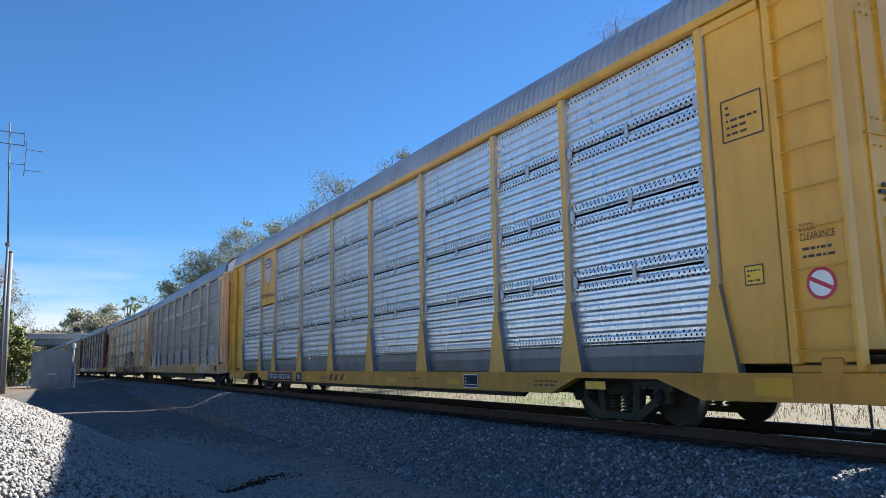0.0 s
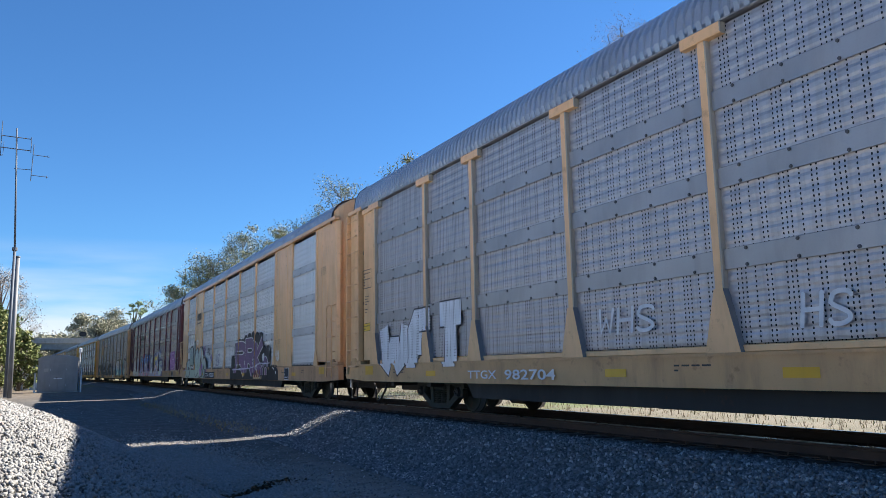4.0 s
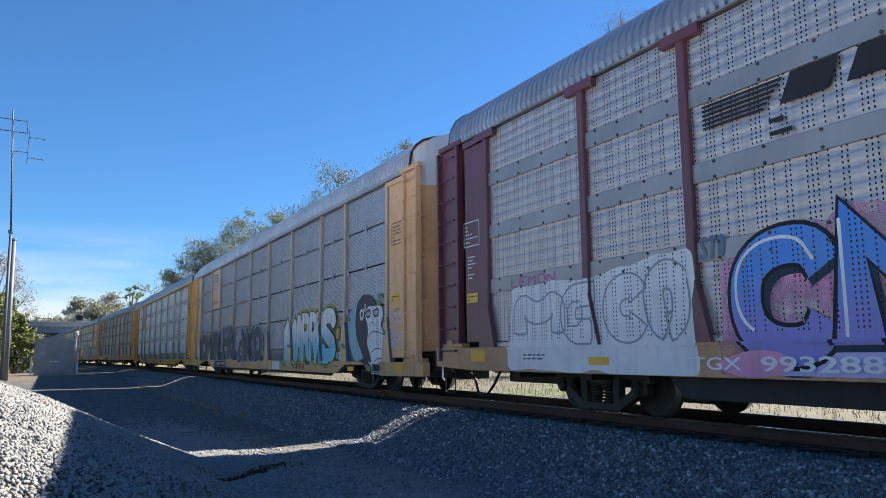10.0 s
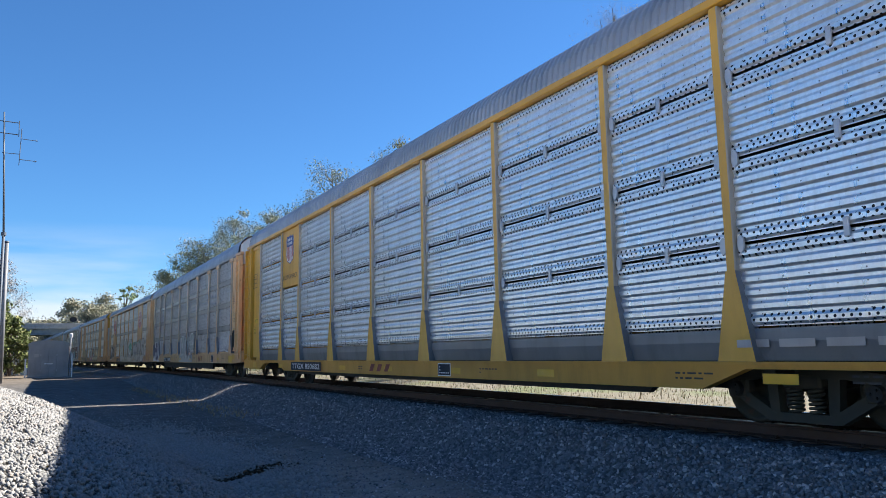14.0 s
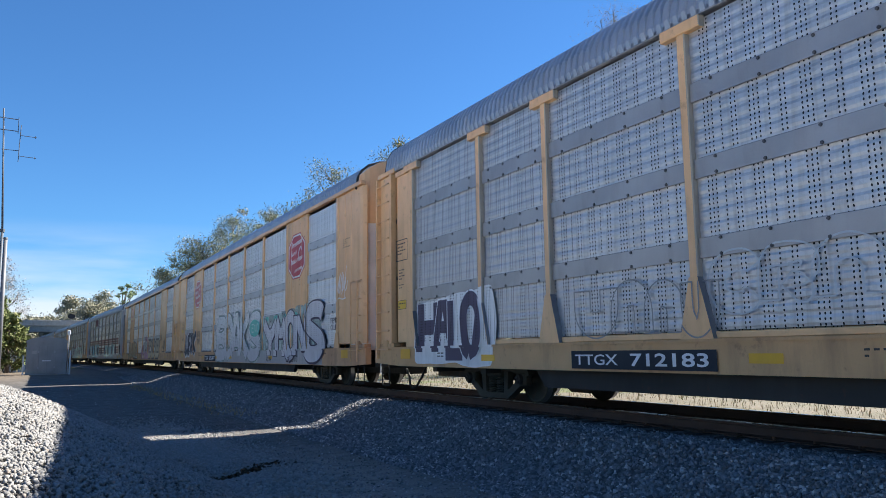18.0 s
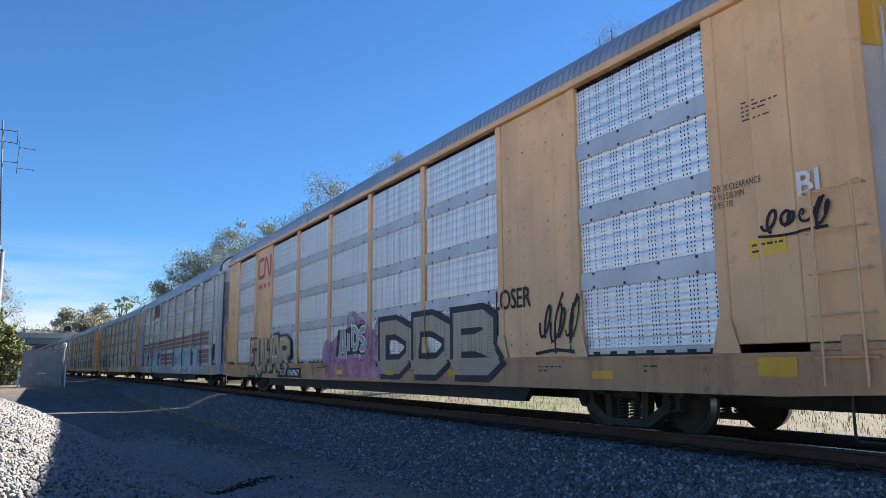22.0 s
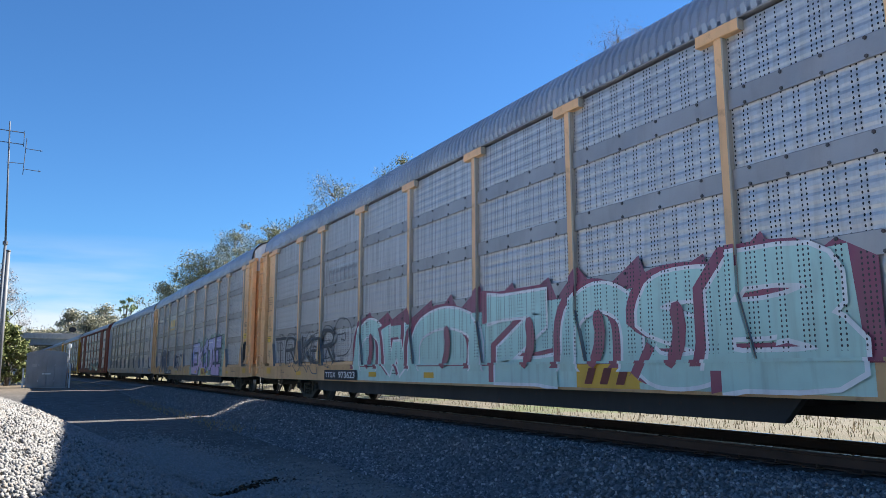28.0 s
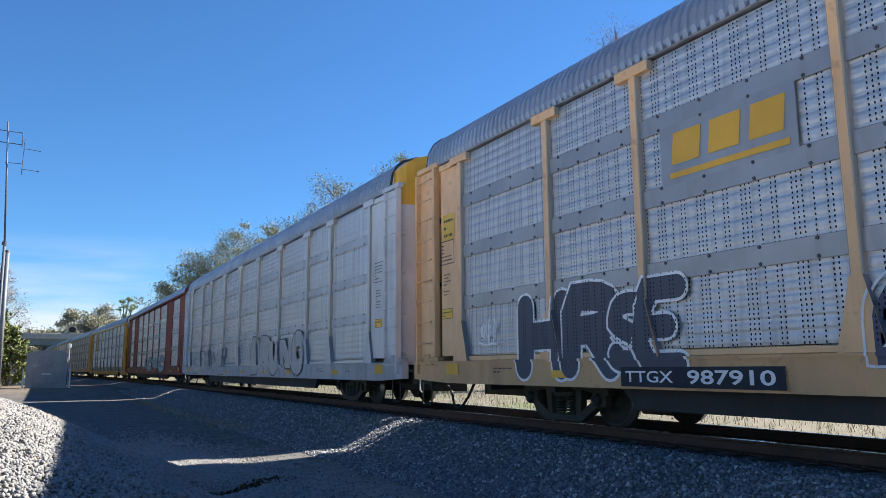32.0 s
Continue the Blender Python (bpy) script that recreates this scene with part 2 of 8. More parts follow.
def sheet(name, colour, style, rough=0.42, metal=0.75, grime=0.5):
    """Perforated galvanised sheet: spangle, streaks of road film, dark holes."""
    g = Nodes(name)
    o = g.coord()
    p = g.place()
    h = holes(g, style)
    spangle = g.cells(o, 26, "Color")
    big = g.noise(g.scaled(o, (1, 1.3, 0.7)), 1.1, 4)
    streak = g.noise(g.scaled(o, (6, 6, 0.35)), 1.9, 5)
    col = g.mix(g.span(g.xyz(spangle)[0], 0, 1), shade(colour, 0.93), shade(colour, 1.06))
    col = g.mix(g.math("MULTIPLY", g.span(big, 0.45, 0.75), 0.35), col, shade(colour, 0.70))
    col = g.mix(g.math("MULTIPLY", g.span(streak, 0.48, 0.75), grime), col, (0.40 * colour[0] + 0.06, 0.37 * colour[1] + 0.045, 0.34 * colour[2] + 0.035))
    col = g.mix(g.math("MULTIPLY", g.chance(), 0.22), col, shade(colour, 0.72))
    col = g.mix(h, col, (0.010, 0.011, 0.014))
    met = g.math("MULTIPLY", g.math("SUBTRACT", 1.0, h), metal)
    ro = g.math("MAXIMUM", g.span(streak, 0.3, 0.8, rough - 0.06, rough + 0.18), g.math("MULTIPLY", h, 0.95))
    return g.set(Base_Color=col, Roughness=ro, Metallic=met, Normal=g.bump(g.noise(o, 7, 3), 0.12, 0.01))


def stones(name, dark, light, rough=0.9, spots=None):
    g = Nodes(name)
    i, o = g.island(), g.coord()
    col = g.mix(g.math("POWER", i, 1.3), dark, light)
    col = g.mix(g.math("MULTIPLY", g.span(g.noise(o, 60, 4), 0.4, 0.7), 0.35), col, shade(dark, 0.8))
    if spots:
        col = g.mix(g.math("GREATER_THAN", i, 0.93), col, spots)
    return g.set(Base_Color=col, Roughness=rough, Normal=g.bump(g.noise(o, 90, 4), 0.5, 0.006))


def leafy(name, a, b, c=None):
    g = Nodes(name)
    i = g.island()
    col = g.mix(i, a, b)
    if c:
        col = g.mix(g.math("GREATER_THAN", i, 0.86), col, c)
    g.set(Base_Color=col, Roughness=0.85)
    g.b.inputs["Specular IOR Level"].default_value = 0.12
    return g.m


YELLOW, TAN, MAROON = (0.70, 0.375, 0.042), (0.74, 0.44, 0.215), (0.150, 0.045, 0.056)
M = {
    "yellow": paint("yellow_paint", YELLOW, 0.42, 0, 0.40),
    "tan": paint("faded_tan_paint", TAN, 0.42, 0, 0.34, 0.20),
    "tan2": paint("ochre_paint", (0.79, 0.475, 0.235), 0.5, 0, 0.50, 0.30),
    "maroon": paint("maroon_paint", MAROON, 0.42, 0, 0.40),
    "grey": paint("pale_grey_paint", (0.53, 0.55, 0.59), 0.45, 0, 0.40),
    "silver": paint("silver_paint", (0.60, 0.61, 0.63), 0.45, 0.2, 0.45),
    "redbrown": paint("red_brown_paint", (0.24, 0.055, 0.035), 0.62, 0, 0.4, 0.3),
    "white": paint("white_paint", (0.70, 0.71, 0.72), 0.45, 0, 0.30),
    "galv": sheet("bare_galvanised", (0.40, 0.42, 0.45), "mesh", 0.45, 0.6, 0.4),
    "band": paint("grey_band", (0.52, 0.54, 0.58), 0.46, 0.45, 0.4),
    "band_dark": paint("dull_band", (0.37, 0.355, 0.355), 0.46, 0.6, 0.4),
    "roof": paint("roof_sheet", (0.38, 0.405, 0.455), 0.45, 0.5, 0.4),
    "roof_light": paint("pale_roof_sheet", (0.42, 0.43, 0.46), 0.5, 0.4, 0.5),
    "steel": paint("dark_steel", (0.030, 0.029, 0.028), 0.7, 0.1, 0.5, 0.4),
    "truck": paint("truck_casting", (0.055, 0.050, 0.036), 0.75, 0.1, 0.5, 0.5),
    "tread": paint("worn_tread", (0.22, 0.20, 0.19), 0.4, 0.8, 0.3, 0.3),
    "bolt": paint("rusty_bolt", (0.085, 0.080, 0.085), 0.7, 0.2, 0.4, 0.3),
    # the pale grey paint again, with the end doors' shade in its colour
    "door_shade_grey": paint("shaded_grey_door", (0.30, 0.32, 0.36), 0.5, 0, 0.4),
    "rubber": paint("black_rubber", (0.02, 0.02, 0.022), 0.6, 0, 0.3),
    "flange": paint("weathered_flange", (0.40, 0.36, 0.30), 0.5, 0.2, 0.5),
    "skirt": paint("grey_skirt_and_foot_shade", (0.20, 0.21, 0.225), 0.5, 0.4, 0.5),
    "black": paint("black_paint", (0.018, 0.021, 0.030), 0.72, 0, 0.25),
    "ink": paint("dark_lettering", (0.05, 0.045, 0.04), 0.6, 0, 0.2),
    "chalk": paint("white_lettering", (0.75, 0.76, 0.78), 0.55, 0, 0.25),
    "stripe": paint("reflector_yellow", (0.75, 0.40, 0.01), 0.4, 0, 0.25),
    "notice": paint("notice_yellow", (0.76, 0.46, 0.02), 0.45, 0, 0.2),
    "blue": paint("emblem_blue", (0.02, 0.05, 0.25), 0.45, 0, 0.25),
    "red": paint("emblem_red", (0.46, 0.02, 0.05), 0.45, 0, 0.25),
    "rail": paint("rusty_rail", (0.10, 0.052, 0.034), 0.7, 0.3, 0.5),
    "railtop": paint("polished_rail", (0.45, 0.43, 0.41), 0.28, 0.9, 0.2),
    "tie": paint("creosoted_tie", (0.060, 0.050, 0.042), 0.9, 0, 0.6),
    "sheetlight": sheet("light_column_sheet", (0.86, 0.865, 0.885), "columns", 0.40, 0.70, 0.30),
    "sheetgrey": sheet("grey_column_sheet", (0.56, 0.56, 0.575), "columns", 0.42, 0.70, 0.55),
    "sheetdull": sheet("dull_grey_column_sheet", (0.48, 0.455, 0.465), "columns", 0.42, 0.70, 0.5),
    "sheetbrown": sheet("brown_grey_column_sheet", (0.57, 0.53, 0.525), "columns", 0.42, 0.68, 0.55),
    "sheetsilver": sheet("silver_column_sheet", (0.74, 0.745, 0.76), "columns", 0.38, 0.76, 0.4),
    "sheetrows": sheet("bright_row_sheet", (0.95, 0.95, 0.96), "rows", 0.31, 0.85, 0.25),
    "sheetmesh": sheet("grey_mesh_sheet", (0.55, 0.56, 0.61), "mesh", 0.40, 0.66, 0.45),
}
for k, col in (("yellow", (0.60, 0.30, 0.045)), ("tan", (0.56, 0.32, 0.165)), ("tan2", (0.62, 0.37, 0.175)), ("grey", (0.42, 0.43, 0.45)), ("silver", (0.40, 0.40, 0.41)), ("redbrown", (0.20, 0.05, 0.03))):
    M["sill_" + k] = paint("grimy_" + k, col, 0.6, 0, 0.5 if k == "yellow" else 0.75, 0.15 if k == "yellow" else 0.40)
SPRAY = {}


def spray(colour, under=None, z0=0.7, z1=2.1, solid=False, mist=False):
    """Spray paint over the perforated side, one colour or one fading into another downwards."""
    def lively(k):
        return tuple(min(0.84, x * 1.5) for x in k)
    key = (tuple(round(x, 3) for x in colour), tuple(round(x, 3) for x in under or ()), round(z0, 1), round(z1, 1), solid, mist)
    if key in SPRAY:
        return SPRAY[key]
    g = Nodes("spray_paint")
    o = g.coord()
    z = g.xyz(o)["Z"]
    if mist:                                # thin overspray lets the sheet show
        g.set(Alpha=g.span(g.math("ADD", g.noise(o, 1.9, 3), g.math("MULTIPLY", g.noise(o, 55, 2), 0.45)), 0.50, 0.86, 0.05, 0.88))
    mist = g.noise(o, 2.6, 4)
    fine = g.noise(o, 60, 3)
    col = lively(colour)
    if under:
        f = g.span(g.math("ADD", z, g.math("MULTIPLY", g.math("SUBTRACT", mist, 0.5), 0.9)), z0 + 0.30 * (z1 - z0), z0 + 0.68 * (z1 - z0))
        col = g.mix(f, lively(under), col)
    col = g.mix(g.math("MULTIPLY", g.span(mist, 0.42, 0.72), 0.18 if max(colour) > 0.1 else 0.05), col, (0.22, 0.21, 0.21))
    col = g.mix(g.math("MULTIPLY", g.span(g.noise(g.scaled(o, (5, 5, 0.5)), 1.7, 5), 0.52, 0.8), 0.30), col, (0.12, 0.10, 0.09))
    if not solid:                           # the sheet's holes stay open through the paint
        h = g.math("MULTIPLY", holes(g, "columns"), g.math("GREATER_THAN", z, 1.10))
        col = g.mix(h, col, (0.012, 0.013, 0.016))
    SPRAY[key] = g.set(Base_Color=col, Roughness=0.5, Coat_Weight=0.45 if max(colour) > 0.1 else 0.0, Specular_IOR_Level=0.5 if max(colour) > 0.1 else 0.22, Coat_Roughness=0.20, Normal=g.bump(fine, 0.15, 0.003))
    return SPRAY[key]

# ---------------------------------------------------------------- rail cars: shared meshes
ROW = (-12.05, -9.25, -7.2, -4.25, -1.4, 1.4, 4.25, 7.2, 9.25, 12.05)
POSTS = {"plain": ROW[:8] + (9.08, 11.88), "tee": ROW, "frame": (-11.92,) + ROW[1:9] + (11.92,)}
HALF, EAVE, SIDE = 13.80, 4.98, -1.56       # half length, top of the side, plane of the sheets
EAVES = {"plain": EAVE, "tee": EAVE, "frame": 5.12}
BOGIE = 9.65
KINDS = {  # sill bottom, sill top, the levels at which the side sheets part
    "plain": (0.43, 0.75, (1.12, 2.08, 3.08, 4.07, EAVE)),
    "tee": (0.62, 1.03, (1.13, 2.12, 3.10, 4.07, EAVE)),
    "frame": (0.58, 1.04, (1.12, 2.12, 3.10, 4.07, 5.12)),
}
# the flared foot of a post: half width above, height where it begins, half width below, how far it stands out
FOOT = {"plain": (0.068, 1.78, 0.26, 1.664), "tee": (0.068, 1.78, 0.26, 1.664), "frame": (0.085, 1.44, 0.20, 1.632)}
CACHE = {}


def cached(key, make):
    if key not in CACHE:
        CACHE[key] = make()
    return CACHE[key]


def ribbed(w, h, mat, pitch=0.122, depth=0.024):
    """A sheet with flat-topped ribs along it, centred on its own middle, facing -x."""
    if "row" in mat.name:
        pitch, depth = 0.148, 0.022
    if "mesh" in mat.name:
        pitch, depth = 0.09, 0.0035
    if "column" in mat.name:
        pitch, depth = 0.150, 0.0055 if "grey" in mat.name else 0.0065
    def make():
        n = max(3, round(h / pitch))
        p = h / n
        line = []
        for i in range(n):
            z = -h / 2 + i * p
            line += [(0, z + 0.06 * p), (-depth, z + 0.28 * p), (-depth, z + 0.62 * p), (0, z + 0.84 * p)]
        line = [(0, -h / 2)] + line + [(0, h / 2)]
        s = Shape()
        v = [(x, y, z) for x, z in line for y in (-w / 2, w / 2)]
        f = [(2 * i, 2 * i + 2, 2 * i + 3, 2 * i + 1) for i in range(len(line) - 1)]
        s.add(v, f)
        s.add([(0.012, -w / 2, -h / 2), (0.012, w / 2, -h / 2), (0.012, w / 2, h / 2), (0.012, -w / 2, h / 2)], [(0, 1, 2, 3)])
        return s.mesh("panel", (mat,))
    return cached(("ribbed", round(w, 3), round(h, 3), mat.name), make)


def post_mesh(kind, mat):
    def make():
        zb, zt, zs = KINDS[kind]
        s = Shape()
        low = zt + 0.004
        if kind == "frame":
            s.slab(-1.620, SIDE + 0.03, -0.085, 0.085, low, EAVES[kind] - 0.004, 0.012)
            s.prism([(-0.085, 1.44), (0.085, 1.44), (0.20, low), (-0.20, low)], "x", -1.632, -1.612)
        else:
            s.slab(-1.650, SIDE + 0.03, -0.068, 0.068, 1.30, EAVE - 0.004, 0.014)
            ring = [(-0.068, 1.78), (0.068, 1.78), (0.26, low), (-0.26, low)]
            s.prism(ring, "x", -1.664, SIDE + 0.03)
            if kind == "tee":
                s.slab(-1.668, SIDE, -0.33, 0.33, EAVE - 0.13, EAVE + 0.02, 0.010)
        me = s.mesh("post", (mat, M["flange"], M["skirt"]), recalc=True)
        if "maroon" not in mat.name and kind != "frame":
            for p in me.polygons:       # the bare web above the foot, seen along the side
                if abs(p.normal.y) > 0.6 and p.center.z > 1.8:
                    p.material_index = 1
                # dark grey stands in for shade on the foot's side faces
                elif abs(p.normal.y) > 0.6:
                    p.material_index = 2
        return me
    return cached(("post", kind, mat.name), make)


def roof_mesh(mat, kind):
    """The arched roof with its cross ribs."""
    def make():
        prof = [(-1.640, 5.02), (-1.640, 5.13), (-1.59, 5.36), (-1.47, 5.56), (-1.29, 5.70), (-1.0, 5.80), (-0.55, 5.865), (0, 5.885)]
        if kind == "frame":     # the sides go higher up
            prof = [(-1.630, 5.17), (-1.625, 5.24), (-1.59, 5.40), (-1.47, 5.57)] + prof[4:]
        prof = prof + [(-x, z) for x, z in prof[-2::-1]]
        n = 184
        ys = []
        for i in range(n):
            y = -13.36 + i * 26.72 / n
            p = 26.72 / n
            ys += [(y, 0.0), (y + 0.34 * p, 0.0), (y + 0.46 * p, 0.036), (y + 0.88 * p, 0.036)]
        ys.append((13.36, 0.0))
        s, m = Shape(), len(prof)
        nrm = []
        for i in range(m):
            a, b = prof[max(0, i - 1)], prof[min(m - 1, i + 1)]
            d = Vector((b[0] - a[0], b[1] - a[1])).normalized()
            nrm.append((-d.y, d.x))
        deep = [0.15, 0.6] + [1.0] * (m - 4) + [0.6, 0.15]
        v = [(x + nx * r * d, y, z + nz * r * d) for y, r in ys for (x, z), (nx, nz), d in zip(prof, nrm, deep)]
        f = [(i * m + k, (i + 1) * m + k, (i + 1) * m + k + 1, i * m + k + 1) for i in range(len(ys) - 1) for k in range(m - 1)]
        s.add(v, f)
        for y in (-13.30, 13.30):
            s.add([(x, y, z) for x, z in prof], [tuple(range(m))])
        return s.mesh("roof", (mat,), recalc=True)
    return cached(("roof", mat.name, kind == "frame"), make)


def wheel_mesh():
    def make():
        prof = [(0.06, -0.09), (0.11, -0.075), (0.13, -0.03), (0.33, -0.02), (0.345, -0.062), (0.400, -0.062), (0.404, 0.045), (0.43, 0.052), (0.43, 0.074), (0.345, 0.074), (0.33, 0.02), (0.13, 0.03), (0.11, 0.075), (0.06, 0.09)]
        n, s = 28, Shape()
        v = [(x, r * math.cos(k * math.tau / n), r * math.sin(k * math.tau / n)) for k in range(n) for r, x in prof]
        m = len(prof)
        f = [(k * m + i, k * m + i + 1, ((k + 1) % n) * m + i + 1, ((k + 1) % n) * m + i) for k in range(n) for i in range(m - 1)]
        s.add(v, f)
        me = s.mesh("wheel", (M["truck"], M["tread"]), True, True)
        for p in me.polygons:
            r = math.hypot(p.center.y, p.center.z)
            if r > 0.385 and abs(p.center.x + 0.01) < 0.05:
                p.material_index = 1
        return me
    return cached("wheel", make)


def frame_mesh():
    """The cast side frame of a truck, about the truck's middle."""
    def make():
        s = Shape()
        a, b = -1.13, -0.99
        s.prism([(-1.12, 0.50), (-1.06, 0.60), (-0.56, 0.66), (0.56, 0.66), (1.06, 0.60), (1.12, 0.50), (0.98, 0.47), (0.54, 0.55), (-0.54, 0.55), (-0.98, 0.47)], "x", a, b)
        s.prism([(-1.0, 0.40), (-0.44, 0.07), (0.44, 0.07), (1.0, 0.40), (0.90, 0.49), (0.36, 0.17), (-0.36, 0.17), (-0.90, 0.49)], "x", a, b)
        for k in (-1, 1):
            s.prism([(k * 0.30, 0.15), (k * 0.42, 0.15), (k * 0.46, 0.60), (k * 0.32, 0.60)], "x", a + 0.01, b - 0.01)
            s.slab(a - 0.01, b + 0.01, k * 0.865 - 0.15, k * 0.865 + 0.15, 0.30, 0.55, 0.03)
        s.slab(a - 0.02, b + 0.6, -0.24, 0.24, 0.44, 0.60, 0.03)
        return s.mesh("side_frame", (M["truck"],), recalc=True)
    return cached("side_frame", make)


def spring_mesh():
    def make():
        pts = [(0.075 * math.cos(a * 0.7), 0.075 * math.sin(a * 0.7), 0.17 + 0.27 * a / 54) for a in range(55)]
        return Shape().tube(pts, 0.018, 6).mesh("spring", (M["truck"],), True)
    return cached("spring", make)


def cap_mesh():
    def make():
        s = Shape().tube([(-1.20, 0, 0), (-1.13, 0, 0)], [0.085, 0.10], 16)
        for k in range(3):
            c = (0.045 * math.cos(k * math.tau / 3), 0.045 * math.sin(k * math.tau / 3))
            s.tube([(-1.225, *c), (-1.19, *c)], 0.016, 6)
        return s.mesh("bearing_cap", (M["steel"],))
    return cached("cap", make)


def ladder_meshes(mat):
    def make():
        back = Shape().slab(-1.616, -1.585, -0.33, 0.33, 0.86, EAVE - 0.01, 0.006).mesh("backing", (mat,))
        stile = Shape().slab(-1.72, -1.58, -0.028, 0.028, 0.78, EAVE - 0.02, 0.008).mesh("stile", (mat,))
        rung = Shape().tube([(-1.650, -0.33, 0), (-1.715, -0.31, 0), (-1.715, 0.31, 0), (-1.650, 0.33, 0)], 0.012, 6).tube([(-1.715, -0.31, 0), (-1.715, -0.335, 0)], 0.022, 6).mesh("rung", (mat,))
        return back, stile, rung
    return cached(("ladder", mat.name), make)


def door_mesh(mat, side):
    """One leaf of the end doors: curved round the corner, with pressed ribs."""
    def make():
        plan = [(-1.56, 0.0), (-1.545, 0.10), (-1.49, 0.20), (-1.38, 0.275), (-1.20, 0.32), (-0.75, 0.345), (-0.02, 0.35)]
        if side > 0:
            plan = [(-x, y) for x, y in plan][::-1]
        s, m = Shape(), len(plan)
        def top(x, z):
            return min(z, 5.86 - 0.57 * max(0, abs(x) - 0.7) ** 2)
        v = [(x, y + d, top(x, z)) for d in (0, -0.05) for z in (0.98, 2.3, 3.6, 4.6, 5.86) for x, y in plan]
        f = []
        for lay in (0, 1):
            for r in range(4):
                for i in range(m - 1):
                    a = lay * 5 * m + r * m + i
                    f.append((a, a + 1, a + m + 1, a + m) if lay else (a, a + m, a + m + 1, a + 1))
        s.add(v, f)
        s.box(-0.35 * 1 - 0.4 if side < 0 else 0.4, -0.4 if side < 0 else 0.75, 0.335, 0.385, 1.2, 5.2)
        return s.mesh("end_door", (mat,), recalc=True)
    return cached(("door", mat.name, side), make)


def text_mesh(body, mat, size=1.0, offset=0.0, bold=0.0, spacing=1.0):
    """Letters as a flat mesh: they run towards -y, stand along z and face -x; box from 0,0."""
    cu = bpy.data.curves.new("letters", "FONT")
    cu.body, cu.size, cu.resolution_u, cu.offset, cu.space_character = body, size, 3, offset, spacing
    cu.space_line = 0.9
    ob = bpy.data.objects.new("letters", cu)
    scene.collection.objects.link(ob)
    dg = bpy.context.evaluated_depsgraph_get()
    me = bpy.data.meshes.new_from_object(ob.evaluated_get(dg))
    v = [tuple(p.co) for p in me.vertices]
    f = [tuple(p.vertices) for p in me.polygons]
    bpy.data.objects.remove(ob)
    bpy.data.curves.remove(cu)
    bpy.data.meshes.remove(me)
    return v, f


def fit_box(v, y0, y1, z0, z1, lean=0.0):
    """Flat letters (x, y) into the side's rectangle from y0 (their start) to y1, z0 to z1."""
    a = np.array([(p[0], p[1]) for p in v])
    lo, hi = a.min(0), a.max(0)
    a = (a - lo) / np.maximum(hi - lo, 1e-6)
    y = y0 + (y1 - y0) * a[:, 0]
    z = z0 + (z1 - z0) * a[:, 1]
    y = y + lean * (z - z0) * (-1)
    return list(zip(y, z))


# sprayed letters as strokes on a grid of 6 by 8
GLYPH = {"A": "00 28 48 60/13 53", "B": "00 08 48 57 55 34 04/34 53 61 50 00", "C": "66 58 28 06 02 20 50 62", "D": "00 08 38 66 62 40 00",
         "E": "68 08 00 60/04 44", "F": "68 08 00/04 44", "G": "66 48 18 05 02 20 50 62 64 34", "H": "00 08/60 68/04 64", "I": "30 38",
         "K": "00 08/68 04 60", "L": "08 00 60", "M": "00 08 34 68 60", "N": "00 08 60 68", "n": "00 06 28 48 66 60", "O": "30 11 06 28 48 66 61 30",
         "P": "00 08 48 67 65 44 04", "R": "00 08 48 67 65 44 04/34 60", "S": "67 58 18 06 05 53 62 61 40 10 01", "T": "08 68/38 30",
         "U": "08 02 20 40 62 68", "V": "08 30 68", "W": "08 10 35 50 68", "X": "08 60/68 00", "Y": "08 34 68/34 30", "Z": "08 68 00 60",
         "i": "30 35/37 38", "e": "03 63 65 47 27 05 02 20 61", "a": "06 28 57 50/54 23 02 20 51", "!": "38 33/30 31"}


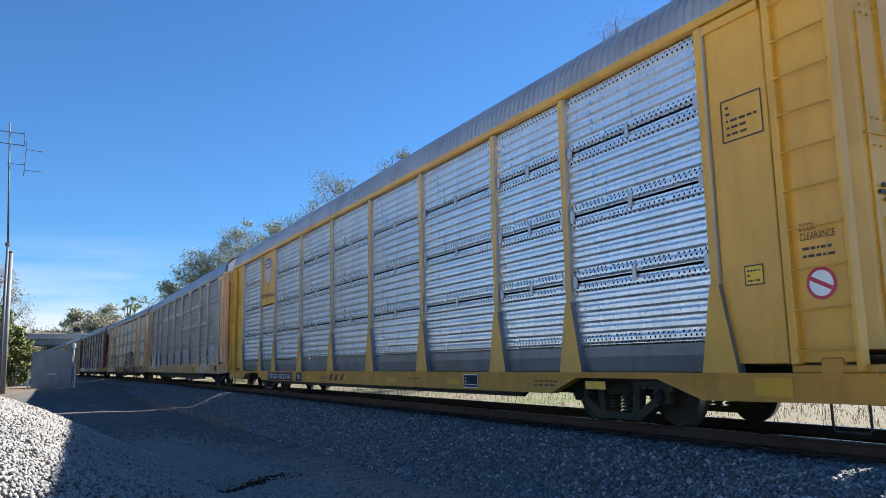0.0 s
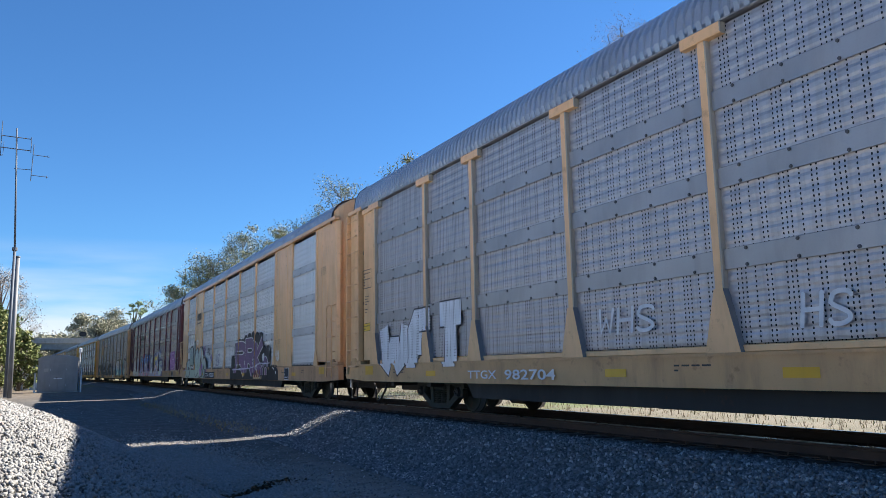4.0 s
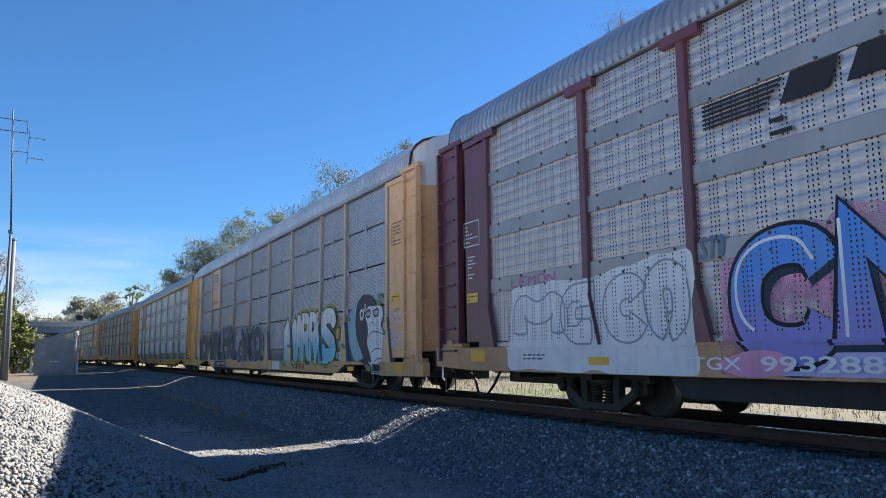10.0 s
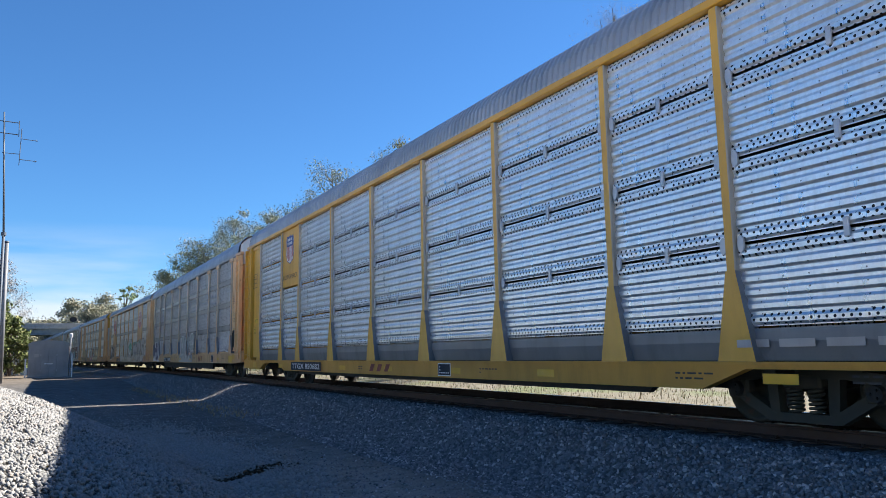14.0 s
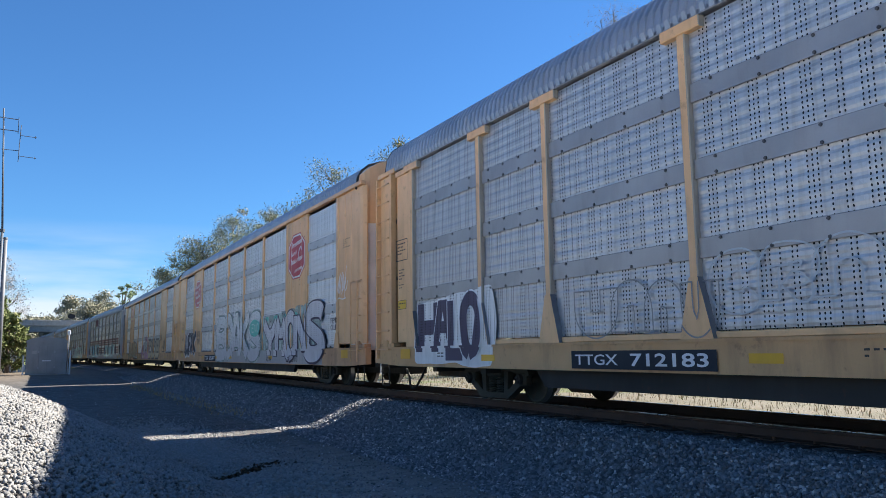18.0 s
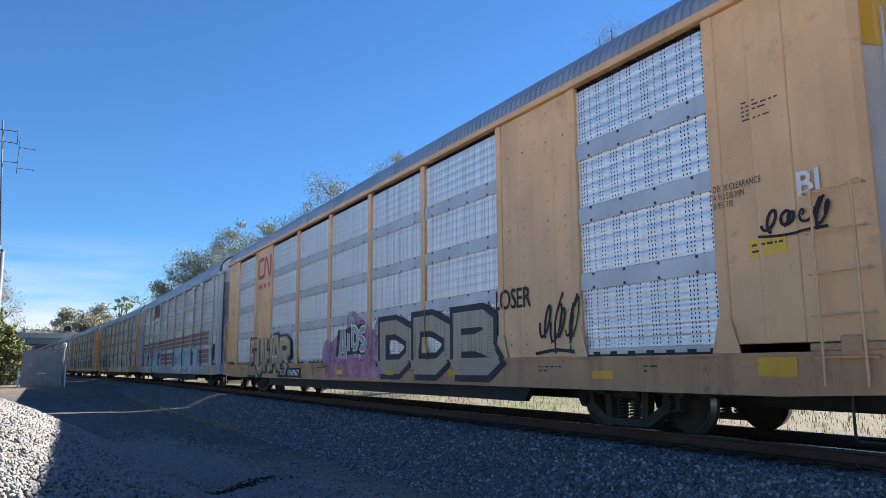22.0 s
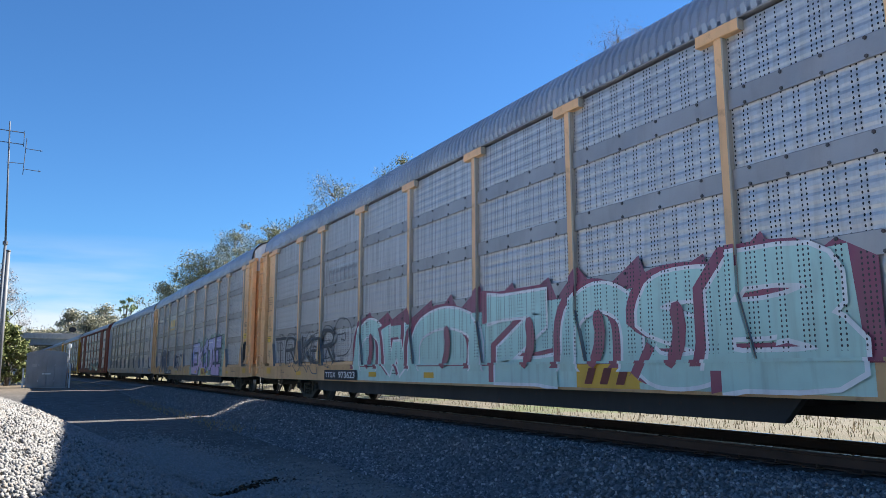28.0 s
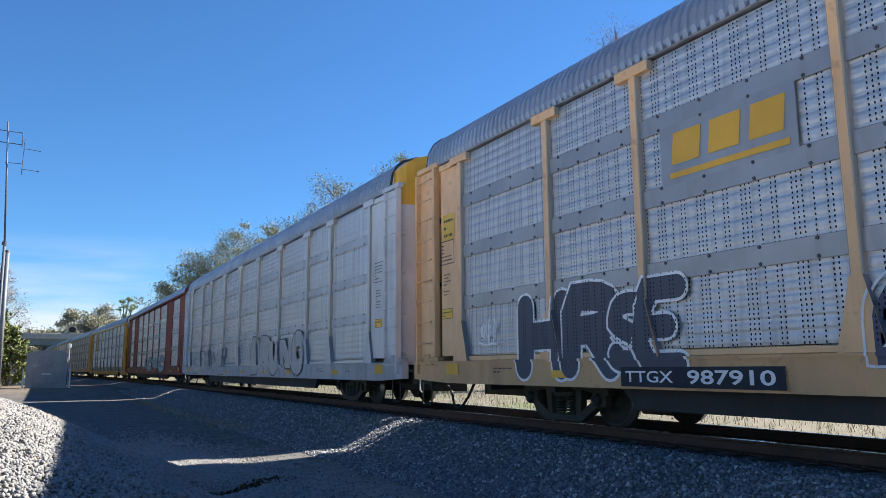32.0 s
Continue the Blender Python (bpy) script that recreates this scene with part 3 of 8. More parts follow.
class Side:
    """Flat work on a car's near side: it is cut at posts and sill and laid on whichever is there."""

    def __init__(self, car, kind):
        self.car, self.kind = car, kind
        self.top = KINDS[kind][1]
        self.dy = 0.0

    def skin(self, y, z):
        zs = KINDS[self.kind][2]
        if z < self.top - 0.035:
            return -1.652
        if z < self.top + 0.003:
            return -1.677
        w0, zk, w1, out = FOOT[self.kind]
        for p in POSTS[self.kind]:
            if z < zk and abs(y - p) < w0 + (w1 - w0) * (zk - z) / (zk - self.top):
                return -out - 0.004
            if abs(y - p) < w0 + 0.002:
                return -1.626 if self.kind == "frame" else -1.654
        if self.kind == "tee" and z < zs[0]:
            return -1.602
        if abs(y) > 12.97:
            return -1.620
        if abs(y) > 11.9:
            return -1.604
        if self.kind == "plain" and 7.2 < y < 9.25 and z > 3.08:
            return -1.604
        if self.kind == "frame" and 7.2 < abs(y) < 9.25:
            return -1.604
        return SIDE - 0.027 - (0.010 if self.kind != "plain" else 0)

    def lay(self, name, pts, faces, mat, lift_by=0.002, parent=None, label=""):
        bm = bmesh.new()
        pts = [(p[0] + self.dy, *p[1:]) for p in pts]
        vs = [bm.verts.new((-p[2] if len(p) > 2 else 0, p[0], p[1])) for p in pts]
        for f in faces:
            try:
                bm.faces.new([vs[i] for i in f])
            except ValueError:
                pass
        ys, zs = [p[0] for p in pts], [p[1] for p in pts]
        foot = KINDS[self.kind][0] + 0.006
        w0, zk, w1, out = FOOT[self.kind]
        cuts = [("z", self.top + 0.003), ("z", self.top - 0.035), ("z", KINDS[self.kind][2][0]), ("z", zk), ("z", foot), ("z", EAVES[self.kind] - 0.01)]
        for p in POSTS[self.kind]:
            cuts += [("y", p - w0 - 0.002), ("y", p + w0 + 0.002), ("y", p - 0.30), ("y", p + 0.30)]
        for ax, c in cuts:
            lo, hi = (min(ys), max(ys)) if ax == "y" else (min(zs), max(zs))
            if lo < c < hi:
                co, no = ((0, c, 0), (0, 1, 0)) if ax == "y" else ((0, 0, c), (0, 0, 1))
                bmesh.ops.bisect_plane(bm, geom=bm.verts[:] + bm.edges[:] + bm.faces[:], plane_co=co, plane_no=no, dist=1e-5)
        if min(zs) < zk:
            for p in POSTS[self.kind]:
                if min(ys) < p + 0.3 and max(ys) > p - 0.3:
                    for k in (-1, 1):
                        fs = [f for f in bm.faces if abs(f.calc_center_median().y - p) < 0.30 and f.calc_center_median().z < zk]
                        geom = list({e for f in fs for e in f.edges}) + list({q for f in fs for q in f.verts}) + fs
                        bmesh.ops.bisect_plane(bm, geom=geom, plane_co=(0, p + k * w0, zk), plane_no=(0, zk - self.top, k * (w1 - w0)), dist=1e-5)
        s = Shape()
        for f in bm.faces:
            c = f.calc_center_median()
            if c.z < foot or c.z > EAVES[self.kind] - 0.01 or abs(c.y) > HALF:
                continue
            x = self.skin(c.y, c.z) - lift_by
            q = [(x + p.co.x, p.co.y, p.co.z) for p in f.verts]
            n = (Vector(q[1]) - Vector(q[0])).cross(Vector(q[2]) - Vector(q[0]))
            if n.x > 0:
                q = q[::-1]
            s.add(q, [tuple(range(len(q)))])
        bm.free()
        if s.v:
            return part(name, s, mat, parent or self.car, label)

    def rect(self, name, y0, y1, z0, z1, mat, lift_by=0.002, label=""):
        return self.lay(name, [(y0, z0), (y1, z0), (y1, z1), (y0, z1)], [(0, 1, 2, 3)], mat, lift_by, label=label)

    def poly(self, name, pts, mat, lift_by=0.002, label=""):
        if name.startswith("spray"):        # sprayed edges waver and have soft corners
            rnd = random.Random(len(pts) + int(100 * abs(pts[0][0])))
            o = []
            for p, q in zip(pts, pts[1:] + pts[:1]):
                n = max(1, int(math.dist(p, q) / 0.32))
                o.append(p)
                for k in range(1, n):
                    f = (k + rnd.uniform(-0.25, 0.25)) / n
                    o.append((p[0] + f * (q[0] - p[0]) + rnd.uniform(-0.05, 0.05), max(0.62, p[1] + f * (q[1] - p[1]) + rnd.uniform(-0.06, 0.06))))
            pts = o
            for _ in range(2):
                o = []
                for p, q in zip(pts, pts[1:] + pts[:1]):
                    o += [(0.8 * p[0] + 0.2 * q[0], 0.8 * p[1] + 0.2 * q[1]), (0.2 * p[0] + 0.8 * q[0], 0.2 * p[1] + 0.8 * q[1])]
                pts = o
        return self.lay(name, pts, [tuple(range(len(pts)))], mat, lift_by, label=label)

    def text(self, body, y0, y1, z0, z1, mat, lift_by=0.005, offset=0.0, lean=0.0, name="lettering", label=""):
        v, f = text_mesh(body, mat, 1.0, offset)
        if v:
            return self.lay(name, fit_box(v, y0, y1, z0, z1, lean), f, mat, lift_by, label=label)

    def bars(self, y0, y1, z0, z1, rows, mat, seed=1, lift_by=0.004):
        """Writing too small to read, as bars."""
        rnd = random.Random(seed)
        pts, faces = [], []
        h = (z1 - z0) / rows
        for r in range(rows):
            y = y0
            z = z1 - (r + 0.8) * h
            while abs(y - y0) < abs(y1 - y0) * 0.96:
                w = rnd.uniform(0.06, 0.24) * abs(y1 - y0)
                e = max(y - w, y1)
                n = len(pts)
                pts += [(y, z), (e, z), (e, z + 0.36 * h), (y, z + 0.36 * h)]
                faces.append((n, n + 1, n + 2, n + 3))
                y = e - 0.06 * abs(y1 - y0)
                if rnd.random() < 0.2:
                    break
        return self.lay("fine_print", pts, faces, mat, lift_by)

    # ---- graffiti
    def ribbon(self, lines, widths, step=0.0002, flare=0.0, cap=False):
        """Strokes as strips with mitred corners and, if asked for, round ends."""
        pts, faces, up = [], [], 0.0
        for no, (line, w) in enumerate(zip(lines, widths)):
            m, bend, first = len(line), 0.0, True
            for i, p in enumerate(line):
                p, a, b = Vector(p[:2]), Vector(line[max(0, i - 1)][:2]), Vector(line[min(m - 1, i + 1)][:2])
                d = (b - p).normalized() + (p - a).normalized()
                d = d.normalized() if d.length > 1e-6 else Vector((1, 0))
                k = w / 2 * (1 + (flare * 0.5 if i in (0, m - 1) else -flare * 0.12))
                left = right = k
                turn = 0.0
                if 0 < i < m - 1 and (p - a).length > 1e-5 and (b - p).length > 1e-5:
                    turn = (p - a).angle_signed(b - p)
                    if abs(turn) > 0.02:
                        mitre = k * min(1.5, 1 / max(0.3, math.cos(turn / 2)))
                        r = 0.9 * ((p - a).length + (b - p).length) / 2 / abs(turn)
                        left, right = (min(mitre, r), mitre) if turn < 0 else (mitre, min(mitre, r))
                ends = [(p.x - d.y * left, p.y + d.x * left), (p.x + d.y * right, p.y - d.x * right)]
                pts += [(*q, up) for q in ends]
                n = len(pts)
                if not first:
                    faces.append((last[0], last[1], n - 1, n - 2))
                first, last = False, (n - 2, n - 1)
                if cap and i in (0, m - 1):
                    n, back = len(pts), -1 if i == 0 else 1
                    arc = [(p.x + k * (back * math.cos(c) * d.x - math.sin(c) * d.y), p.y + k * (back * math.cos(c) * d.y + math.sin(c) * d.x), up) for c in (math.pi / 2 - math.pi * j / 8 for j in range(9))]
                    pts += arc
                    faces.append(tuple(range(n, n + 9)))
                bend += abs(turn)
                if bend > 0.9 and i < m - 1:        # the next stretch lies a coat higher
                    bend, up = 0.0, up + step
                    pts += [(*q, up) for q in ends]
                    last = (len(pts) - 2, len(pts) - 1)
            up += step
        return pts, faces

    def soften(self, line, times=2):
        """Round the corners of a stroke."""
        for _ in range(times):
            if len(line) < 3:
                return line
            o = [line[0]]
            for a, b in zip(line, line[1:]):
                o += [(0.75 * a[0] + 0.25 * b[0], 0.75 * a[1] + 0.25 * b[1]), (0.25 * a[0] + 0.75 * b[0], 0.25 * a[1] + 0.75 * b[1])]
            line = o + [line[-1]]
        return line

    def scrawl(self, y0, y1, z0, z1, n, col, seed=1, w=0.035, label=""):
        """A thin tag of looped, leaning strokes that spell nothing."""
        rnd = random.Random(seed)
        lean, cell, h = rnd.uniform(0.10, 0.35), (y1 - y0) / n, z1 - z0
        out = []
        for i in range(n):
            m, turns = 22, rnd.choice((1.15, 1.4, 1.8, 2.1))
            ph, ry, rz = rnd.uniform(0, 6.28), rnd.uniform(0.22, 0.42), rnd.uniform(0.26, 0.48)
            s = []
            for k in range(m):
                u = k / (m - 1)
                a = ph + turns * math.tau * u
                q = 1 - 0.45 * u if i % 2 else 0.6 + 0.4 * u
                s.append((y0 + cell * (i + 0.25 + 0.6 * u + ry * q * math.cos(a)), (z0 + z1) / 2 + rz * q * h * math.sin(a)))
            out.append([(p[0] - lean * (p[1] - z0), p[1]) for p in s])
            if rnd.random() < 0.7:
                c = y0 + cell * (i + rnd.uniform(0.3, 0.8))
                out.append(self.soften([(c - lean * h, z1 + rnd.uniform(0, 0.12) * h), (c + rnd.uniform(-0.2, 0.2) * cell, z0 + 0.5 * h), (c + rnd.uniform(-0.1, 0.1) * cell, z0 - rnd.uniform(0, 0.15) * h)]))
        tail = [(y0 + (y1 - y0) * k / 4, z0 - 0.05 * (z1 - z0) + rnd.uniform(-0.08, 0.10) * (z1 - z0)) for k in range(5)]
        if rnd.random() < 0.6:
            out.append(self.soften(tail))
        self.lay("spray_tag", *self.ribbon(out, [w * rnd.uniform(0.7, 1.15) for _ in out]), spray(col, solid=True), 0.0085, label=label)

    def strokes_of(self, char, cell, pad, soft, lean=0.0):
        """A letter's strokes, fitted into a cell (start, end, foot, head) and held off its edges by pad."""
        y0, y1, z0, z1 = cell
        k = math.copysign(min(pad, 0.45 * abs(y1 - y0)), y1 - y0)
        y0, y1, z0, z1 = y0 + k, y1 - k, z0 + pad, z1 - pad
        out = []
        for line in GLYPH[char].split("/"):
            s = [(y0 + (y1 - y0) * int(g[0]) / 6, z0 + (z1 - z0) * int(g[1]) / 8) for g in line.split()]
            out.append(self.soften([(p[0] - lean * (p[1] - z0), p[1]) for p in s], max(soft, 2 if char in "CGOSUane" else 0)))
        return out

    def word(self, body, cells, fill, line, under=None, stroke=0.30, edge=0.05, soft=1, cap=False, drop=None, off=(-0.10, -0.05), shine=None, flare=0.0, lean=0.0, solid=False, lift_by=0.003, halo=None, label=""):
        """A sprayed word, letter over letter: shadow, outline, filling, light edges. fill may be one colour or one for each letter."""
        for i, (char, cell) in enumerate(zip(body, cells)):
            w = stroke * min(abs(cell[1] - cell[0]), cell[3] - cell[2])
            g = self.strokes_of(char, cell, w / 2 + edge, soft, lean)
            base = lift_by + 0.0050 * i
            ws = [w] * len(g)
            if halo:
                self.lay("spray_halo", *self.ribbon(g, [q + 2 * edge + 2 * halo[1] for q in ws], 0.0001, 0.0, cap), spray(halo[0], solid=solid, mist=True), 0.0005 + 0.0004 * (i % 2))
            if drop:
                low = [[(p[0] + off[0], p[1] + off[1]) for p in s] for s in g]
                self.lay("spray_shadow", *self.ribbon(low, [q + 2 * edge for q in ws], 0.0001, flare, cap), spray(drop, solid=solid), base - 0.0011)
            if line:
                self.lay("spray_outline", *self.ribbon(g, [q + 2 * edge for q in ws], 0.0001, flare, cap), spray(line, solid=solid), base, label=label if not i else "")
            col = fill[i % len(fill)] if isinstance(fill, list) else fill
            self.lay("spray_fill", *self.ribbon(g, ws, 0.0001, flare, cap), spray(col, under, cell[2], cell[3], solid), base + 0.0022)
            if shine:
                for s in g[:2]:
                    m = [(p[0] + 0.30 * w, p[1] + 0.22 * w) for p in s[:max(2, 2 * len(s) // 3)]]
                    self.lay("spray_highlight", *self.ribbon([m], [0.09 * w], cap=True), spray(shine, solid=True), base + 0.0044)

    def outline_word(self, body, cells, col, stroke=0.30, w=0.04, soft=2, label=""):
        """Open letters drawn as two wavering lines round each stroke."""
        for i, (char, cell) in enumerate(zip(body, cells)):
            k = stroke * min(abs(cell[1] - cell[0]), cell[3] - cell[2])
            loops = []
            for s in self.strokes_of(char, cell, k / 2, soft):
                a, _ = self.ribbon([s], [k], 0.0)
                keep = [p for j, p in enumerate(a)]
                ring = [p[:2] for p in keep[0::2]] + [p[:2] for p in keep[1::2]][::-1]
                ring = [p for j, p in enumerate(ring) if j == 0 or math.dist(p, ring[j - 1]) > 0.02]
                loops.append(self.soften(ring + ring[:1], 1))
            self.lay("spray_outline", *self.ribbon(loops, [w] * len(loops)), spray(col, solid=True), 0.004 + 0.001 * i, label=label if not i else "")

    def tag(self, body, y0, y1, z0, z1, col, w=0.035, soft=1, lean=0.12, lift_by=0.0085, label=""):
        """Thin handwriting in single strokes."""
        n, out = len(body), []
        for i, char in enumerate(body):
            if char in GLYPH:
                c = (y0 + (y1 - y0) * (i + 0.06) / n, y0 + (y1 - y0) * (i + 0.90) / n, z0, z1)
                out += self.strokes_of(char, c, w / 2, soft, lean)
        self.lay("spray_tag", *self.ribbon(out, [w] * len(out), 0.0001, 0.0, True), spray(col, solid=True), lift_by, label=label)

    def blob(self, y, z, ry, rz, col, lift_by=0.002, name="spray_spot", seed=1, mist=False):
        """A soft-edged uneven patch."""
        rnd = random.Random(seed)
        ph = rnd.uniform(0, 6)
        return self.lay(name, [(y + ry * (1 + 0.12 * math.sin(3 * a + ph)) * math.cos(a), z + rz * (1 + 0.12 * math.cos(2 * a + ph)) * math.sin(a)) for a in np.linspace(0, 6.05, 26)], [tuple(range(26))], spray(col, mist=mist), lift_by)

    def crest(self, y0, y1, z0, tops, col, lift_by=0.0015, dip=0.16, label=""):
        """A backing cloud with a scalloped upper edge: one bump for each height."""
        n = len(tops)
        w = (y1 - y0) / n
        pts = [(y0, z0)]
        for i, t in enumerate(tops):
            pts += [(y0 + (i + 0.5 - 0.5 * math.cos(a)) * w, t - dip + dip * math.sin(a)) for a in np.linspace(0.25, 2.9, 7)]
        pts.append((y1, z0))
        self.lay("spray_cloud", pts, [tuple(range(len(pts)))], spray(col, mist=max(col) > 0.3), lift_by, label=label)

    def spikes(self, y0, y1, z0, z1, n, col, lift_by=0.0012, seed=1, label=""):
        """A backing of pointed flames."""
        rnd = random.Random(seed)
        w, pts = (y1 - y0) / n, [(y0, z0)]
        for i in range(n):
            pts += [(y0 + (i + 0.05) * w, z1 - rnd.uniform(0.30, 0.42)), (y0 + (i + rnd.uniform(0.55, 0.95)) * w, z1 + rnd.uniform(-0.14, 0.12))]
        pts += [(y1, z1 - 0.35), (y1, z0)]
        self.lay("spray_cloud", pts, [tuple(range(len(pts)))], spray(col), lift_by, label=label)


# ---------------------------------------------------------------- rail cars: the builder
def rail_car(label, kind, trim, skin, band=None, end_top=None, roof="roof", sill=None, door=None, excess=False):
    car = thing("autorack_car", label, "rail car", group="autorack cars of the passing train")
    zb, zt, zs = KINDS[kind]
    mt, ms = M[trim], M[skin]
    sill_mat = M["sill_" + (sill or trim)]
    turn = Matrix.Rotation(math.pi, 4, "Z")
    post = post_mesh(kind, mt)
    for flip in (Matrix.Identity(4), turn):
        near = flip is not turn
        # flatcar side sill, lifted over the trucks on the low flatcars
        def sill_ring():
            if kind == "plain":
                return [(-14.0, zt), (-14.0, zb + 0.03), (-11.75, zb), (-11.0, zt - 0.08), (-9.35, zt - 0.08), (-8.7, zb), (8.7, zb), (9.35, zt - 0.08), (11.0, zt - 0.08), (11.75, zb), (14.0, zb + 0.03), (14.0, zt)]
            return [(-14.0, zt), (-14.0, zb + 0.06), (-12.6, zb), (12.6, zb), (14.0, zb + 0.06), (14.0, zt)]
        def make_sill():
            s = Shape().prism(sill_ring(), "x", -1.650, -1.50)
            s.box(-1.675, -1.60, -13.95, 13.95, zt - 0.035, zt + 0.002)
            return s.mesh("side_sill", (sill_mat,), recalc=True)
        part("side_sill", cached(("sill", kind, sill_mat.name), make_sill), None, car, at=flip)
        for y in POSTS[kind]:
            part("post", post, None, car, at=flip @ Matrix.Translation((0, y, 0)))
        if kind == "tee":
            def make_eave():
                s = Shape().slab(-1.640, SIDE + 0.05, -13.0, 13.0, EAVE + 0.024, EAVE + 0.10, 0.01)
                return s.mesh("eave_rail", (M["roof"],))
            part("eave_rail", cached("eave", make_eave), None, car, at=flip)
            def make_low():
                return Shape().slab(-1.600, SIDE + 0.02, -12.05, 12.05, zt + 0.005, zs[0] - 0.012, 0.01).mesh("lower_rail", (mt if trim == "tan2" else ms,))
            part("lower_rail", cached(("low", kind, ms.name, trim), make_low), None, car, at=flip)
        else:
            def make_top():
                k = 12.87 if roof == "silver" else 13.72
                s = Shape().slab(-1.672, SIDE + 0.03, -k, k, EAVES[kind] + 0.002, EAVES[kind] + 0.11, 0.012)
                return s.mesh("top_rail", (M["roof_light"] if roof == "silver" else mt,))
            part("top_rail", cached(("top", kind, mt.name, roof == "silver"), make_top), None, car, at=flip)
            if kind == "frame":
                def make_inset():
                    # dark strip added to close the open gap; the slots' darkness is its colour
                    s = Shape().slab(-1.588, SIDE + 0.02, -11.9, 11.9, zt + 0.004, zs[0] + 0.01, 0.006)
                    n = len(s.f)
                    for k in range(-33, 34):        # pale tabs between the slots
                        s.box(-1.596, -1.585, k * 0.35 - 0.10, k * 0.35 + 0.10, zt + 0.030, zs[0] - 0.012)
                    s.box(-1.594, -1.584, -11.9, 11.9, zs[0] - 0.012, zs[0] + 0.03)
                    me = s.mesh("lower_rail", (M["steel"], M["band"]))
                    for q in me.polygons:
                        q.material_index = int(q.index >= n)
                    return me
                part("lower_rail", cached("inset", make_inset), None, car, at=flip)
            if kind == "plain":
                def make_skirt():
                    return Shape().prism([(SIDE + 0.01, 1.115), (SIDE - 0.012, 1.115), (SIDE - 0.012, 0.97), (SIDE + 0.03, 0.76), (SIDE + 0.06, 0.76)], "y", -12.05, 12.05).mesh("skirt", (M["skirt"],), recalc=True)
                part("skirt", cached("skirt", make_skirt), None, car, at=flip)
        # sheets, bay by bay
        for b in range(9):
            y0, y1 = POSTS[kind][b] + 0.055, POSTS[kind][b + 1] - 0.055
            w, c = y1 - y0, (y0 + y1) / 2
            narrow = b in (1, 7)
            if kind == "frame" and narrow:
                def make_solid():
                    s = Shape().slab(-1.600, SIDE + 0.02, -w / 2, w / 2, zt + 0.004, EAVES[kind] - 0.004, 0.01)
                    for k in (-0.5, 0.5):
                        s.prism([(-1.598, k - 0.045), (-1.612, k - 0.012), (-1.612, k + 0.012), (-1.598, k + 0.03)], "z", zt + 0.05, EAVES[kind] - 0.05)
                    return s.mesh("solid_panel", (mt,), recalc=True)
                part("solid_panel", cached(("solid", round(w, 3), mt.name), make_solid), None, car, at=flip @ Matrix.Translation((0, c, 0)))
                if near:
                    def make_bolts():
                        s = Shape()
                        for k in (-0.80, -0.36, 0.30, 0.74):
                            for j in range(24):
                                zz = zt + 0.22 + j * 0.16
                                if (j * 7 + int(k * 50)) % 11 < 5:
                                    s.tube([(-1.606, k, zz), (-1.599, k, zz)], 0.008 if j % 4 else 0.013, 6)
                        return s.mesh("bolt_line", (M["steel"],), recalc=True)
                    part("bolt_line", cached("bolts" + kind, make_bolts), None, car, at=Matrix.Translation((0, c, 0)))
                continue
            top = 4
            if kind == "plain" and b == 7:
                top = 2
                def make_plate():
                    return Shape().slab(-1.600, SIDE + 0.02, -w / 2, w / 2, zs[2] + 0.03, EAVE - 0.004, 0.01).mesh("emblem_panel", (mt,))
                part("emblem_panel", cached(("plate", mt.name), make_plate), None, car, at=flip @ Matrix.Translation((0, c, 0)))
            for r in range(top):
                gap = 0.038 if kind == "plain" else 0.006
                z0, z1 = zs[r] + gap / 2, zs[r + 1] - (0.085 if kind == "frame" and r == 3 else gap / 2)
                part("panel", ribbed(w, z1 - z0, ms), None, car, at=flip @ Matrix.Translation((SIDE, c, (z0 + z1) / 2)))
            if band:
                def make_band():
                    s = Shape().slab(-0.012, 0.004, -w / 2 - 0.03, w / 2 + 0.03, -0.125, 0.125, 0.005)
                    for k in range(4):
                        for zz in (-0.095, 0.095):
                            s.tube([(-0.026, -w / 2 + (k + 0.5) * w / 4, zz), (-0.008, -w / 2 + (k + 0.5) * w / 4, zz)], 0.021, 6)
                    me = s.mesh("band", (M[band], M["bolt"]))
                    for q in me.polygons:       # the bolts are rusty
                        q.material_index = 1 if q.center.x < -0.013 or len(q.vertices) == 6 else 0
                    return me
                for r in (1, 2, 3):
                    part("band", cached(("band", round(w, 3), band), make_band), None, car, at=flip @ Matrix.Translation((SIDE - 0.025, c, zs[r])))
            if kind == "plain" and near:
                def make_clip():
                    s = Shape().slab(-0.055, -0.015, -0.03, 0.03, -0.10, 0.10, 0.008)
                    return s.mesh("clip", (M["band"],))
                def make_lug():
                    s = Shape().prism([(0.045 * math.cos(a * math.pi / 6), 0.10 * math.sin(a * math.pi / 6)) for a in range(12)], "x", -0.05, -0.02)
                    return s.mesh("hinge_lug", (M["band"],), recalc=True)
                for r in range(1, top):
                    part("clip", cached("clip", make_clip), None, car, at=Matrix.Translation((SIDE, c, zs[r])))
                    for yy in (y0 + 0.07, y1 - 0.07):
                        part("hinge_lug", cached("lug", make_lug), None, car, at=Matrix.Translation((SIDE, yy, zs[r])))
